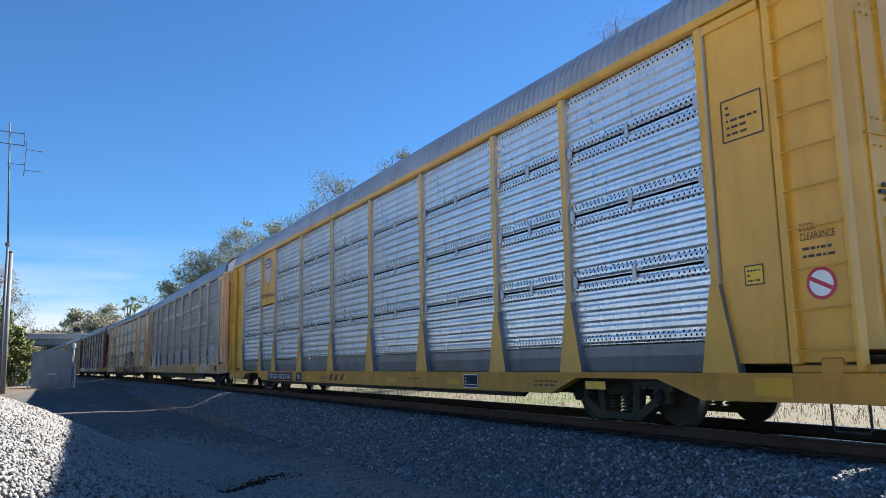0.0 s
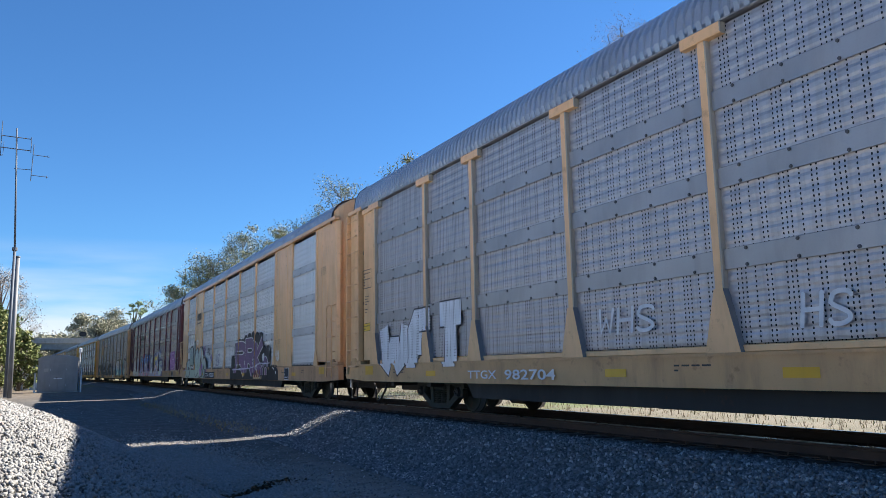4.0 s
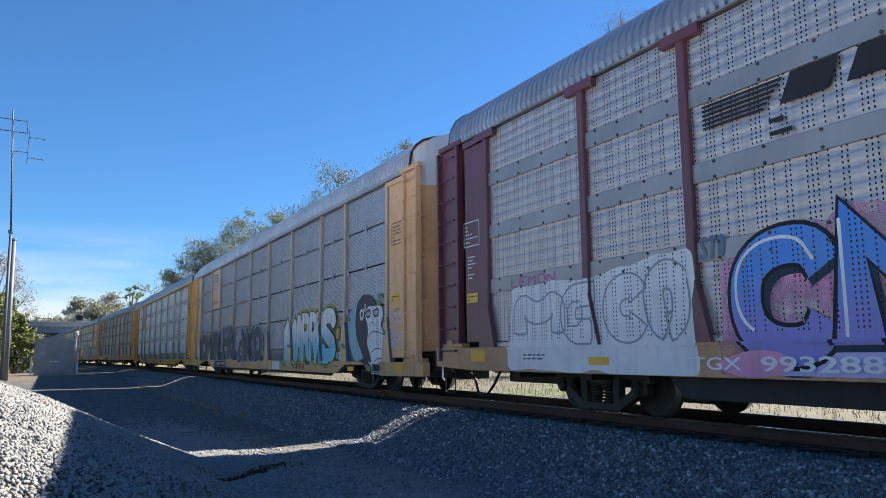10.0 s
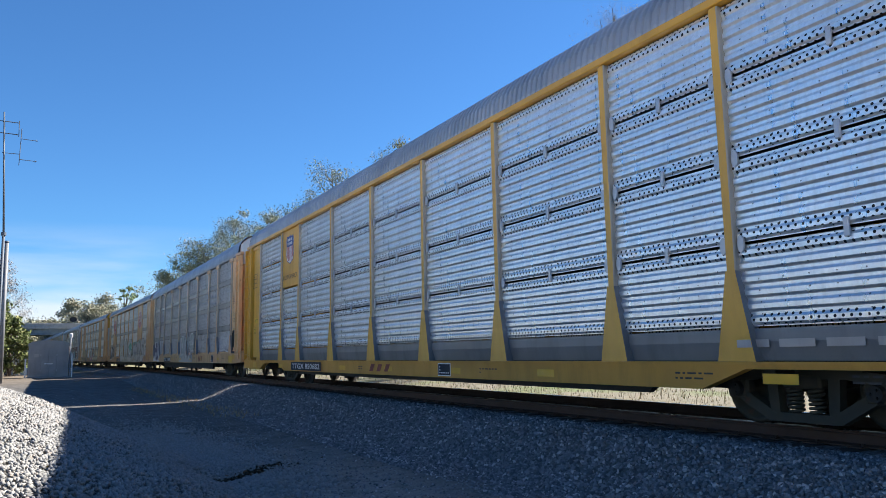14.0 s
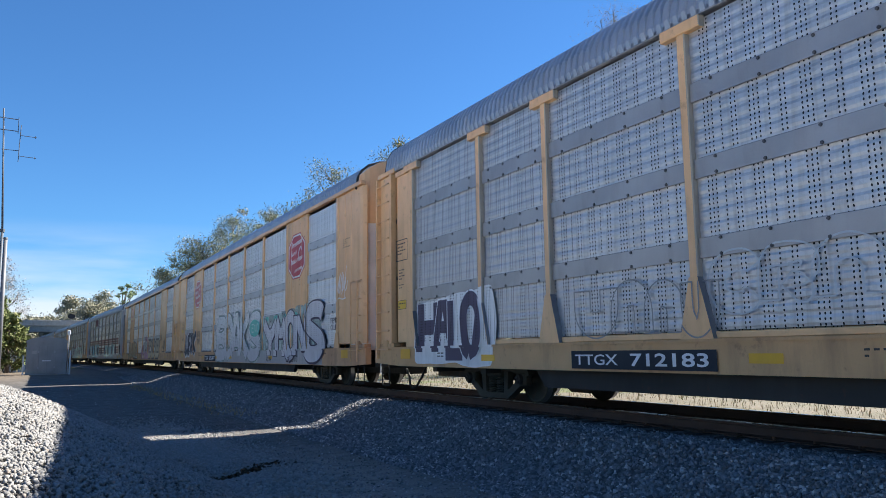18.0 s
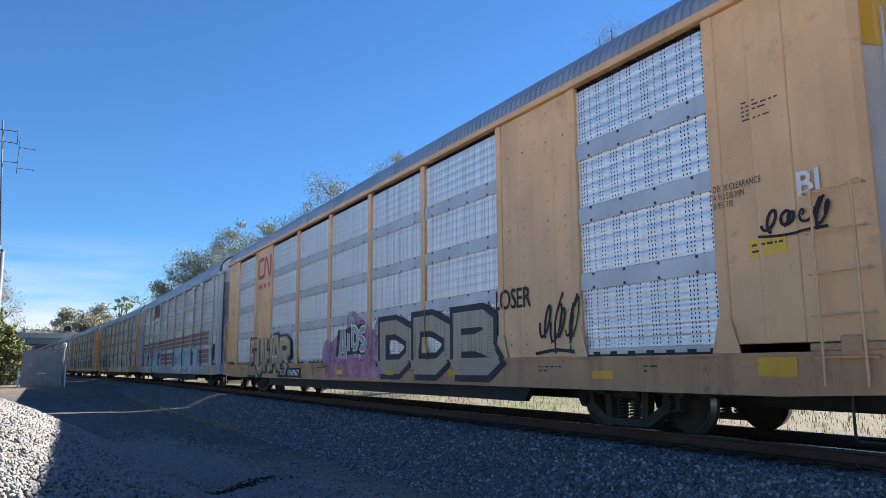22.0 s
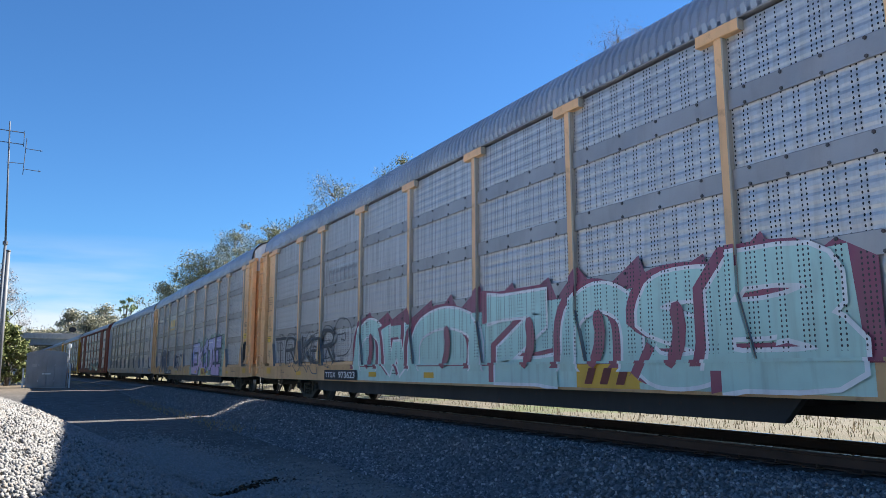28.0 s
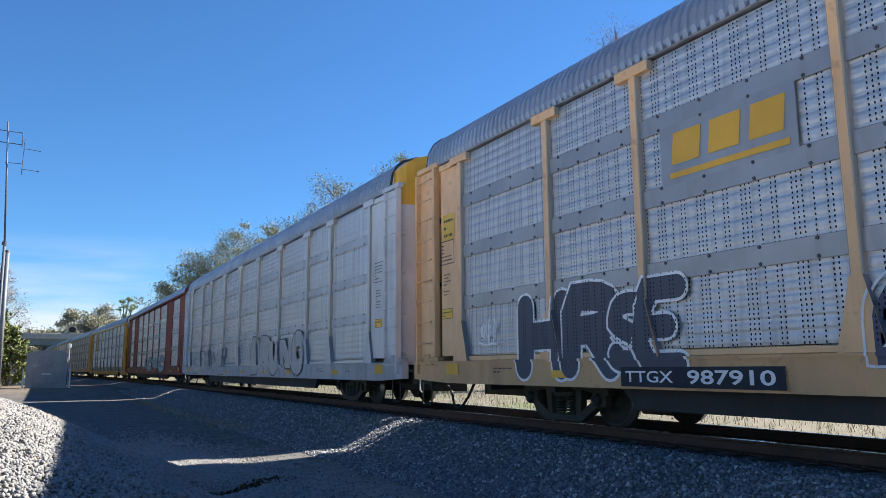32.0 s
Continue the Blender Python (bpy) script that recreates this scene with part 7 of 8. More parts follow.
def dirt_material():
    g = Nodes("yard_ground")
    p = g.place()
    xyz = g.xyz(p)
    big = g.noise(p, 0.22, 5)
    mid = g.noise(p, 1.7, 5)
    grit = g.noise(p, 26, 6, 0.7)
    peb = g.cells(p, 22)
    col = g.mix(g.span(mid, 0.38, 0.62), (0.070, 0.067, 0.064), (0.17, 0.16, 0.15))
    col = g.mix(g.math("MULTIPLY", g.span(g.noise(p, 5.5, 5, 0.65), 0.50, 0.66), 0.75), col, (0.040, 0.038, 0.037))
    col = g.mix(g.span(grit, 0.35, 0.60), (0.036, 0.035, 0.033), col)
    col = g.mix(g.math("MULTIPLY", g.span(peb, 0.30, 0.12), 0.45), col, (0.15, 0.143, 0.132))
    wander = g.math("MULTIPLY", g.math("SUBTRACT", g.noise(p, 0.9, 4), 0.5), 6.0)
    near = g.math("MULTIPLY", g.span(g.math("ADD", xyz["Y"], wander), 17.0, 11.0), g.span(xyz["X"], 5.6, 3.9))
    col = g.mix(g.math("MULTIPLY", near, g.span(g.noise(p, 3.1, 4), 0.25, 0.5, 0.0, 0.55)), col, g.mix(g.span(g.noise(p, 34, 5, 0.7), 0.36, 0.64), (0.24, 0.225, 0.20), (0.43, 0.395, 0.34)))
    straw = g.mix(g.span(mid, 0.3, 0.7), (0.155, 0.132, 0.095), (0.105, 0.10, 0.062))
    straw = g.mix(g.span(big, 0.52, 0.66), straw, (0.085, 0.115, 0.03))
    far = g.span(xyz["X"], 11.0, 12.5)
    col = g.mix(far, col, straw)
    verge = g.math("MULTIPLY", g.span(xyz["Y"], 45, 62), g.span(xyz["X"], 4.5, 1.0))
    col = g.mix(g.math("MULTIPLY", verge, 0.8), col, g.mix(mid, (0.10, 0.075, 0.05), (0.24, 0.185, 0.125)))
    # unseen pale ground left of and behind the camera, added to bounce light
    bounce_lot = g.math("MULTIPLY", g.span(xyz["X"], -2.8, -4.5), g.span(xyz["Y"], 42, 33))
    bounce_lot = g.math("MAXIMUM", bounce_lot, g.math("MULTIPLY", g.span(xyz["X"], 0.2, -1.2), g.span(xyz["Y"], 8.0, 5.5)))
    col = g.mix(bounce_lot, col, g.mix(mid, (0.56, 0.52, 0.45), (0.68, 0.63, 0.56)))
    wild = g.math("MAXIMUM", g.span(xyz["Y"], 78, 95), g.span(xyz["X"], -42, -50))
    col = g.mix(wild, col, (0.13, 0.12, 0.055))
    return g.set(Base_Color=col, Roughness=0.95, Normal=g.bump(g.math("ADD", grit, g.math("MULTIPLY", peb, 0.8)), 0.6, 0.02))


def steps(lo, hi, fine, coarse):
    """Grid lines: fine in the middle stretch, then growing."""
    a = list(np.arange(lo, hi, fine))
    g, x = fine, a[-1]
    up = []
    while x < 2600:
        g = min(g * 1.35, 300)
        x += g
        up.append(x)
    g, x = fine, a[0]
    dn = []
    while x > -2600:
        g = min(g * 1.35, 300)
        x -= g
        dn.append(x)
    return dn[::-1] + a + up


def ground():
    xs, ys = steps(-8, 16, 0.35, 0), steps(0, 70, 0.5, 0)
    v = [(x, y, ground_z(x, y) if abs(x) < 200 and -100 < y < 300 else lift(y)) for y in ys for x in xs]
    n = len(xs)
    f = [(j * n + i, j * n + i + 1, (j + 1) * n + i + 1, (j + 1) * n + i) for j in range(len(ys) - 1) for i in range(n - 1)]
    ob = part("ground", Shape().add(v, f), dirt_material(), smooth=True)
    tagged(ob, "packed grey-brown dirt yard with dry verge", "ground", kind="structure")


ground()


def rocks(name, label, spots, sizes, material, seed, category="gravel", flat=0.7):
    """Many small angular stones as one piece of stuff."""
    rng = np.random.default_rng(seed)
    n = len(spots)
    base = np.array([(1, 0, 0.1), (-0.9, 0.2, 0), (0.1, 1, -0.1), (-0.1, -0.95, 0.1), (0.15, 0.1, 0.85), (-0.1, -0.1, -0.9)])
    tri = np.array([(0, 2, 4), (2, 1, 4), (1, 3, 4), (3, 0, 4), (2, 0, 5), (1, 2, 5), (3, 1, 5), (0, 3, 5)])
    v = base[None] * (1 + rng.uniform(-0.25, 0.25, (n, 6, 3)))
    v[:, :, 2] *= flat
    q = rng.normal(size=(n, 4))
    q /= np.linalg.norm(q, axis=1)[:, None]
    w, x, y, z = q.T
    R = np.stack([1 - 2 * (y * y + z * z), 2 * (x * y - z * w), 2 * (x * z + y * w), 2 * (x * y + z * w), 1 - 2 * (x * x + z * z), 2 * (y * z - x * w), 2 * (x * z - y * w), 2 * (y * z + x * w), 1 - 2 * (x * x + y * y)], 1).reshape(n, 3, 3)
    v = np.einsum("nij,nkj->nki", R, v) * np.asarray(sizes)[:, None, None] + np.asarray(spots)[:, None, :]
    f = (tri[None] + 6 * np.arange(n)[:, None, None]).reshape(-1, 3)
    me = bpy.data.meshes.new(name)
    me.from_pydata(v.reshape(-1, 3).tolist(), [], f.tolist())
    me.materials.append(material)
    me.polygons.foreach_set("use_smooth", [True] * len(me.polygons))       # worn edges
    ob = new(name, me)
    return tagged(ob, label, category, kind="stuff")


BALLAST = stones("ballast_stone", (0.088, 0.090, 0.097), (0.33, 0.33, 0.337), 0.88, (0.46, 0.44, 0.42))
PALE = stones("crushed_granite", (0.215, 0.211, 0.204), (0.345, 0.338, 0.323), 0.9, (0.28, 0.245, 0.215))
GRIT = stones("loose_pebble", (0.07, 0.069, 0.067), (0.34, 0.33, 0.315), 0.9)


def bed_z(d, y):
    """The ballast's height at d metres from the track's centre."""
    a = abs(d)
    top = RAIL - 0.19
    g = lift(y) if d < 0 else lift(y) + 0.2
    if a < 1.75:
        return top
    return top - (top - g + 0.10) * smooth((a - 1.75) / 1.75) * 0.5 - (top - g + 0.10) * 0.5 * min(1, (a - 1.75) / 1.75)


def ballast():
    g = Nodes("ballast_bed")
    p = g.place()
    c = g.cells(p, 17, "Color")
    e = g.cells(p, 17)
    col = g.mix(g.xyz(c)[0], (0.065, 0.066, 0.07), (0.25, 0.25, 0.255))
    col = g.mix(g.span(g.noise(p, 0.8, 4), 0.45, 0.7), col, shade((0.10, 0.095, 0.09), 0.8))
    bed = g.set(Base_Color=col, Roughness=0.92, Normal=g.bump(e, 0.9, 0.05))
    ds = [-3.55, -3.2, -2.9, -2.6, -2.3, -2.0, -1.75, -0.9, 0.9, 1.75, 2.2, 2.8, 3.4]
    ys = list(np.arange(-40, 60, 1.0)) + list(np.arange(60, 420, 8.0))
    v, f = [], []
    for y in ys:
        x, h = track(y)
        v += [(x + d, y, bed_z(d, y) - (0.12 if abs(d) > 3.3 else 0)) for d in ds]
    n = len(ds)
    f = [(j * n + i, j * n + i + 1, (j + 1) * n + i + 1, (j + 1) * n + i) for j in range(len(ys) - 1) for i in range(n - 1)]
    ob = part("ballast_bed", Shape().add(v, f), bed, smooth=True)
    tagged(ob, "dark grey crushed stone track bed with sloping shoulder", "track bed", kind="structure")
    rng = np.random.default_rng(5)
    n = 52000
    y = 2.5 + 52 * rng.random(n) ** 1.9
    d = -1.2 - 2.75 * rng.random(n) ** 0.9
    spots = [(track(b)[0] + a, b, max(bed_z(a, b) + 0.006, lift(b) + 0.0)) for a, b in zip(d, y)]
    rocks("ballast_stones", "loose grey ballast stones on the track shoulder", spots, rng.uniform(0.020, 0.042, n), BALLAST, 6)


ballast()


def pile_z(x, y):
    dx, dy = (x + 1.35) / (3.60 if x > -1.35 else 3.35), (y - 12.6) / (11.5 if y < 12.6 else 3.0)
    r = math.sqrt(dx * dx + dy * dy + 0.02)
    return 1.66 * max(0.0, 1.02 - r) + 0.05 * noise.noise((x * 0.9, y * 0.9, 2))


def gravel_pile():
    xs, ys = np.arange(-5.4, 3.2, 0.18), np.arange(0.4, 18.2, 0.18)
    v = [(x, y, pile_z(x, y) - 0.07 + ground_z(x, y)) for y in ys for x in xs]
    n = len(xs)
    f = [(j * n + i, j * n + i + 1, (j + 1) * n + i + 1, (j + 1) * n + i) for j in range(len(ys) - 1) for i in range(n - 1)]
    pile = thing("gravel_pile", "heap of pale crushed granite gravel on the dirt", "gravel pile")
    g = Nodes("granite_heap")
    p = g.place()
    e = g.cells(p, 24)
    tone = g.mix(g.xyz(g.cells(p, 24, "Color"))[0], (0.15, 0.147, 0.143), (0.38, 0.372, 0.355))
    # crevice shade is painted in: colour darkens between the stones
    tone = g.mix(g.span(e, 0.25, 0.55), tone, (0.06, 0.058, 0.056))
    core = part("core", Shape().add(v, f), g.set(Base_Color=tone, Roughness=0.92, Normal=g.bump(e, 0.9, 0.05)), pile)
    rng = np.random.default_rng(9)
    spots, sizes = [], []
    while len(spots) < 76000:
        x, y = rng.uniform(-4.8, 2.9), 17.6 - 16.6 * rng.random() ** 1.35
        h = pile_z(x, y)
        if h > 0.03 or (h > -0.02 and rng.random() < 0.25 and (x + 1.35) ** 2 / 19 + (y - 12.6) ** 2 / 34 < 1.0):
            spots.append((x, y, max(h, 0.0) + ground_z(x, y) - 0.005))
            sizes.append(rng.uniform(0.014, 0.036))
    st = rocks("loose_gravel", "", spots, sizes, PALE, 10)
    del st["category"]
    st.parent = pile
    # what has rolled off round its foot, and grit over the yard
    n = 9000
    y = 7 + 36 * rng.random(n) ** 1.8
    x = rng.uniform(-3, 5.6, n)
    rocks("loose_pebbles", "small pebbles strewn over the packed dirt", [(a, b, ground_z(a, b) + 0.004) for a, b in zip(x, y)], rng.uniform(0.007, 0.026, n), BALLAST, 12)
    n = 5500
    y = 6.5 + 17 * rng.random(n) ** 1.7
    x = 1.0 + 4.6 * rng.random(n)
    rocks("yard_gravel", "fine grey gravel trodden into the dirt yard", [(a, b, ground_z(a, b) - 0.002) for a, b in zip(x, y)], rng.uniform(0.007, 0.026, n), GRIT, 14)
    a = rng.normal(0, 1, (17000, 2))
    rocks("foot_stones", "pale stones rolled from the foot of the heap", [(2.35 + 0.55 * p - 0.05 * q, 13.2 + 2.7 * q, ground_z(2.35 + 0.55 * p - 0.05 * q, 13.2 + 2.7 * q) + 0.006) for p, q in a], rng.uniform(0.012, 0.038, len(a)), PALE, 13)


gravel_pile()


def litter():
    """Dead leaves and twigs caught in the dip beside the heap."""
    rng = np.random.default_rng(21)
    s = Shape()
    for i in range(640):
        u = rng.normal(0, 0.45)
        x, y = 2.38 + u + rng.normal(0, 0.10), 10.95 + 0.45 * u + rng.normal(0, 0.13)
        z = ground_z(x, y) + rng.uniform(0.005, 0.05)
        a, l = rng.uniform(0, 6.28), rng.uniform(0.015, 0.045)
        c, d = math.cos(a) * l, math.sin(a) * l
        t = rng.uniform(-0.02, 0.03)
        s.add([(x - c, y - d, z), (x + d * 0.5, y - c * 0.5, z + t), (x + c, y + d, z + 0.01), (x - d * 0.5, y + c * 0.5, z - t)], [(0, 1, 2, 3)])
    ob = part("leaf_litter", s, leafy("dead_leaf", (0.035, 0.025, 0.016), (0.10, 0.065, 0.035), (0.20, 0.10, 0.05)))
    tagged(ob, "dark dead leaves caught in a dip in the dirt", "leaf litter", kind="stuff")
    s = Shape()
    for i in range(420):
        t = rng.random()
        x, y = 4.9 + rng.normal(0, 0.25) - 0.4 * t, 20 + 22 * t + rng.normal(0, 0.3)
        z, h = ground_z(x, y), rng.uniform(0.05, 0.16)
        a = rng.uniform(0, 6.28)
        s.add([(x - 0.012, y, z), (x + 0.012, y, z), (x + math.cos(a) * h * 0.5, y + math.sin(a) * h * 0.5, z + h)], [(0, 1, 2)])
    ob = part("dry_weeds", s, leafy("dry_weed", (0.30, 0.20, 0.09), (0.42, 0.33, 0.17)))
    tagged(ob, "sparse dry weeds along the foot of the ballast", "weeds", kind="stuff")


litter()


def field_grass():
    """Dry grass beyond the track, seen under the cars."""
    rng = np.random.default_rng(31)
    n = 26000
    y = -6 + 76 * rng.random(n) ** 1.4
    x = np.array([track(b)[0] for b in y]) + 3.3 + 16 * rng.random(n) ** 1.6
    v, f = [], []
    for i in range(n):
        z = ground_z(x[i], y[i]) - 0.01
        h = rng.uniform(0.04, 0.13) if rng.random() < 0.8 else rng.uniform(0.12, 0.32)
        a, l = rng.uniform(0, 6.28), rng.uniform(0.1, 0.6) * h
        c, d = math.cos(a), math.sin(a)
        k = len(v)
        v += [(x[i] - 0.012 * d, y[i] + 0.012 * c, z), (x[i] + 0.012 * d, y[i] - 0.012 * c, z), (x[i] + c * l, y[i] + d * l, z + h)]
        f.append((k, k + 1, k + 2))
    ob = part("field_grass", Shape().add(v, f), leafy("straw", (0.17, 0.145, 0.095), (0.33, 0.285, 0.205), (0.12, 0.14, 0.06)))
    tagged(ob, "dry straw-coloured grass beyond the track", "grass", kind="stuff")


field_grass()


# ---------------------------------------------------------------- track
def rails():
    prof = [(-0.075, -0.172), (0.075, -0.172), (0.075, -0.158), (0.012, -0.140), (0.009, -0.045), (0.036, -0.036), (0.036, -0.008), (0.028, 0.0), (-0.028, 0.0), (-0.036, -0.008), (-0.036, -0.036), (-0.009, -0.045), (-0.012, -0.140), (-0.075, -0.158)]
    ys = list(np.arange(-45, 60, 3.0)) + list(np.arange(60, 430, 6.0))
    for k in (-1, 1):
        v, f, n = [], [], len(prof)
        for j, y in enumerate(ys):
            x, h = track(y)
            v += [(x + k * 0.755 + a, y, RAIL + b) for a, b in prof]
            if j:
                f += [((j - 1) * n + i, (j - 1) * n + (i + 1) % n, j * n + (i + 1) % n, j * n + i) for i in range(n)]
        me = Shape().add(v, f).mesh("rail", (M["rail"], M["railtop"]), recalc=True)
        for p in me.polygons:
            if p.center.z > RAIL - 0.009:
                p.material_index = 1
        ob = part("rail", me, None)
        tagged(ob, "rusty steel rail with a polished running surface", "rail", "rails of the track", kind="structure")
    tie = Shape().slab(-1.3, 1.3, -0.11, 0.11, RAIL - 0.36, RAIL - 0.172, 0.012).mesh("tie", (M["tie"],))
    plate = Shape().slab(-0.19, 0.19, -0.09, 0.09, RAIL - 0.172, RAIL - 0.156, 0.004).tube([(0.12, 0.05, RAIL - 0.16), (0.12, 0.05, RAIL - 0.125)], 0.014, 6).tube([(-0.12, -0.05, RAIL - 0.16), (-0.12, -0.05, RAIL - 0.125)], 0.014, 6).mesh("tie_plate", (M["rail"],))
    for i in range(150):
        y = -14 + i * 0.53
        x, h = track(y)
        ob = new("tie", tie)
        ob.matrix_basis = pose(x, y, 0, 0, 0, h)
        tagged(ob, "weathered creosoted timber tie in the ballast", "railway tie", "ties under the rails", kind="structure")
        if y < 40:
            for k in (-0.755, 0.755):
                part("tie_plate", plate, None, ob, at=Matrix.Translation((k, 0, 0)))


rails()

# ---------------------------------------------------------------- beside the yard
def bungalow():
    """The signal equipment hut."""
    m = paint("hut_aluminium", (0.27, 0.275, 0.285), 0.5, 0.4, 0.3)
    y0, z0 = 63.0, 0.26
    hut = thing("signal_hut", "grey aluminium signal hut with arched roof and double door", "equipment hut", Matrix.Translation((0.55, y0, z0)))
    w, h = 1.34, 2.42
    part("body", Shape().slab(-w, w, 0, 2.6, 0.08, h, 0.02), m, hut)
    ring = [(-w - 0.06, h - 0.02)] + [((w + 0.06) * math.sin(a), h + 0.36 * math.cos(a) ** 0.8) for a in np.linspace(-1.5, 1.5, 13)] + [(w + 0.06, h - 0.02)]
    part("roof", Shape().prism(ring, "y", -0.10, 2.70), m, hut, recalc=True)
    part("footing", Shape().slab(-w - 0.1, w + 0.1, -0.1, 2.7, -0.15, 0.08), paint("hut_concrete", (0.42, 0.40, 0.37), 0.9), hut)
    for k in (-1, 1):
        d = part("door", Shape().slab(min(0.01 * k, 0.52 * k), max(0.01 * k, 0.52 * k), -0.035, 0.0, 0.16, 2.14, 0.012), m, hut)
        part("hinge", Shape().tube([(k * 0.53, -0.045, 0.5), (k * 0.53, -0.045, 0.62)], 0.018, 8).tube([(k * 0.53, -0.045, 1.65), (k * 0.53, -0.045, 1.77)], 0.018, 8), M["band"], d)
    part("handle", Shape().tube([(-0.10, -0.04, 1.0), (-0.10, -0.08, 1.0), (-0.10, -0.08, 1.16), (-0.10, -0.04, 1.16)], 0.012, 6), M["black"], hut)
    part("vent", Shape().slab(-0.95, -0.65, -0.03, 0.0, 1.55, 1.80, 0.008), M["band_dark"], hut)
    part("name_plate", Shape().slab(-0.28, 0.28, -0.048, -0.036, 1.02, 1.10, 0.004), M["white"], hut)
    for i in range(6):
        part("seam", Shape().box(-w + 0.08 + i * 0.13, -w + 0.095 + i * 0.13, -0.008, 0.001, 0.16, h - 0.1) if i < 4 else Shape().box(w - 0.55 + (i - 4) * 0.3, w - 0.535 + (i - 4) * 0.3, -0.008, 0.001, 0.16, h - 0.1), m, hut)
    for x, y, hh in ((2.1, 62.6, 1.75), (-0.95, 63.0, 1.4)):
        p = thing("marker_post", "thin pale marker post beside the signal hut", "post", Matrix.Translation((x, y, 0.26)), "marker posts by the hut")
        part("post", Shape().slab(-0.055, 0.055, -0.055, 0.055, -0.1, hh, 0.015), M["white"], p)
        part("cap", Shape().slab(-0.07, 0.07, -0.07, 0.07, hh, hh + 0.06, 0.015), M["band"], p)
    p = thing("signal_bracket", "slim post with a small pale lamp housing behind the hut", "signal post", Matrix.Translation((2.02, 64.8, 0.26)))
    part("post", Shape().tube([(0, 0, -0.1), (0, 0, 3.1)], 0.045, 10), M["band"], p)
    part("head", Shape().slab(-0.12, 0.12, -0.12, 0.12, 3.0, 3.35, 0.04), M["white"], p)


bungalow()


def mast():
    m = paint("mast_steel", (0.10, 0.115, 0.14), 0.6, 0.2, 0.4)
    a = thing("antenna_mast", "tall slender steel radio mast with folded dipole antennas", "radio mast", Matrix.Translation((-2.42, 55.0, 0.2)))
    top = 17.6
    part("lower_pole", Shape().tube([(0, 0, -0.2), (-0.04, 0, 9.6)], [0.11, 0.085], 12), m, a, smooth=True)
    part("upper_pole", Shape().tube([(-0.04, 0, 9.5), (-0.42, 0, top)], [0.065, 0.045], 10), m, a, smooth=True)
    part("collar", Shape().tube([(-0.04, 0, 9.4), (-0.04, 0, 9.6)], 0.16, 12), m, a)
    part("base_plate", Shape().slab(-0.3, 0.3, -0.3, 0.3, 0.0, 0.05), m, a)
    x = -0.40
    for z in (16.15, 16.95):
        part("cross_arm", Shape().tube([(x - 0.85, 0, z + 0.05), (x + 0.85, 0, z)], 0.03, 8), m, a)
    d1 = part("dipole", Shape().tube([(x - 0.85, 0, 15.6), (x - 0.85, 0, 18.0)], 0.022, 8), m, a)
    part("loop", Shape().tube([(x - 0.85, 0, 15.75), (x - 0.75, 0, 15.6), (x - 0.70, 0, 15.75), (x - 0.70, 0, 16.6)], 0.016, 6), m, d1)
    part("dipole", Shape().tube([(x + 0.88, 0, 16.0), (x + 0.88, 0, 17.1)], 0.022, 8), m, a)
    part("dipole", Shape().tube([(x + 0.98, 0, 14.1), (x + 1.04, 0, 16.6)], 0.024, 8), m, a)
    part("stand_off", Shape().tube([(x, 0, 14.85), (x + 1.0, 0, 14.85)], 0.022, 8), m, a)
    for z in (14.45, 15.85):
        part("element", Shape().tube([(x + 1.0, 0, z + 0.05), (x + 2.0, 0, z)], 0.022, 8).tube([(x + 1.9, 0, z - 0.07), (x + 1.9, 0, z + 0.09)], 0.02, 6), m, a)
    p = thing("steel_pole", "bare tapered grey utility pole beside the radio mast", "utility pole", Matrix.Translation((-2.12, 53.4, 0.2)))
    part("shaft", Shape().tube([(0.0, 0, -0.2), (-0.06, 0, 8.75)], [0.145, 0.115], 12), paint("pole_grey", (0.20, 0.205, 0.215), 0.6, 0.3, 0.5), p, smooth=True)
    part("cap", Shape().tube([(-0.06, 0, 8.74), (-0.06, 0, 8.84)], [0.15, 0.12], 12), m, p)


mast()


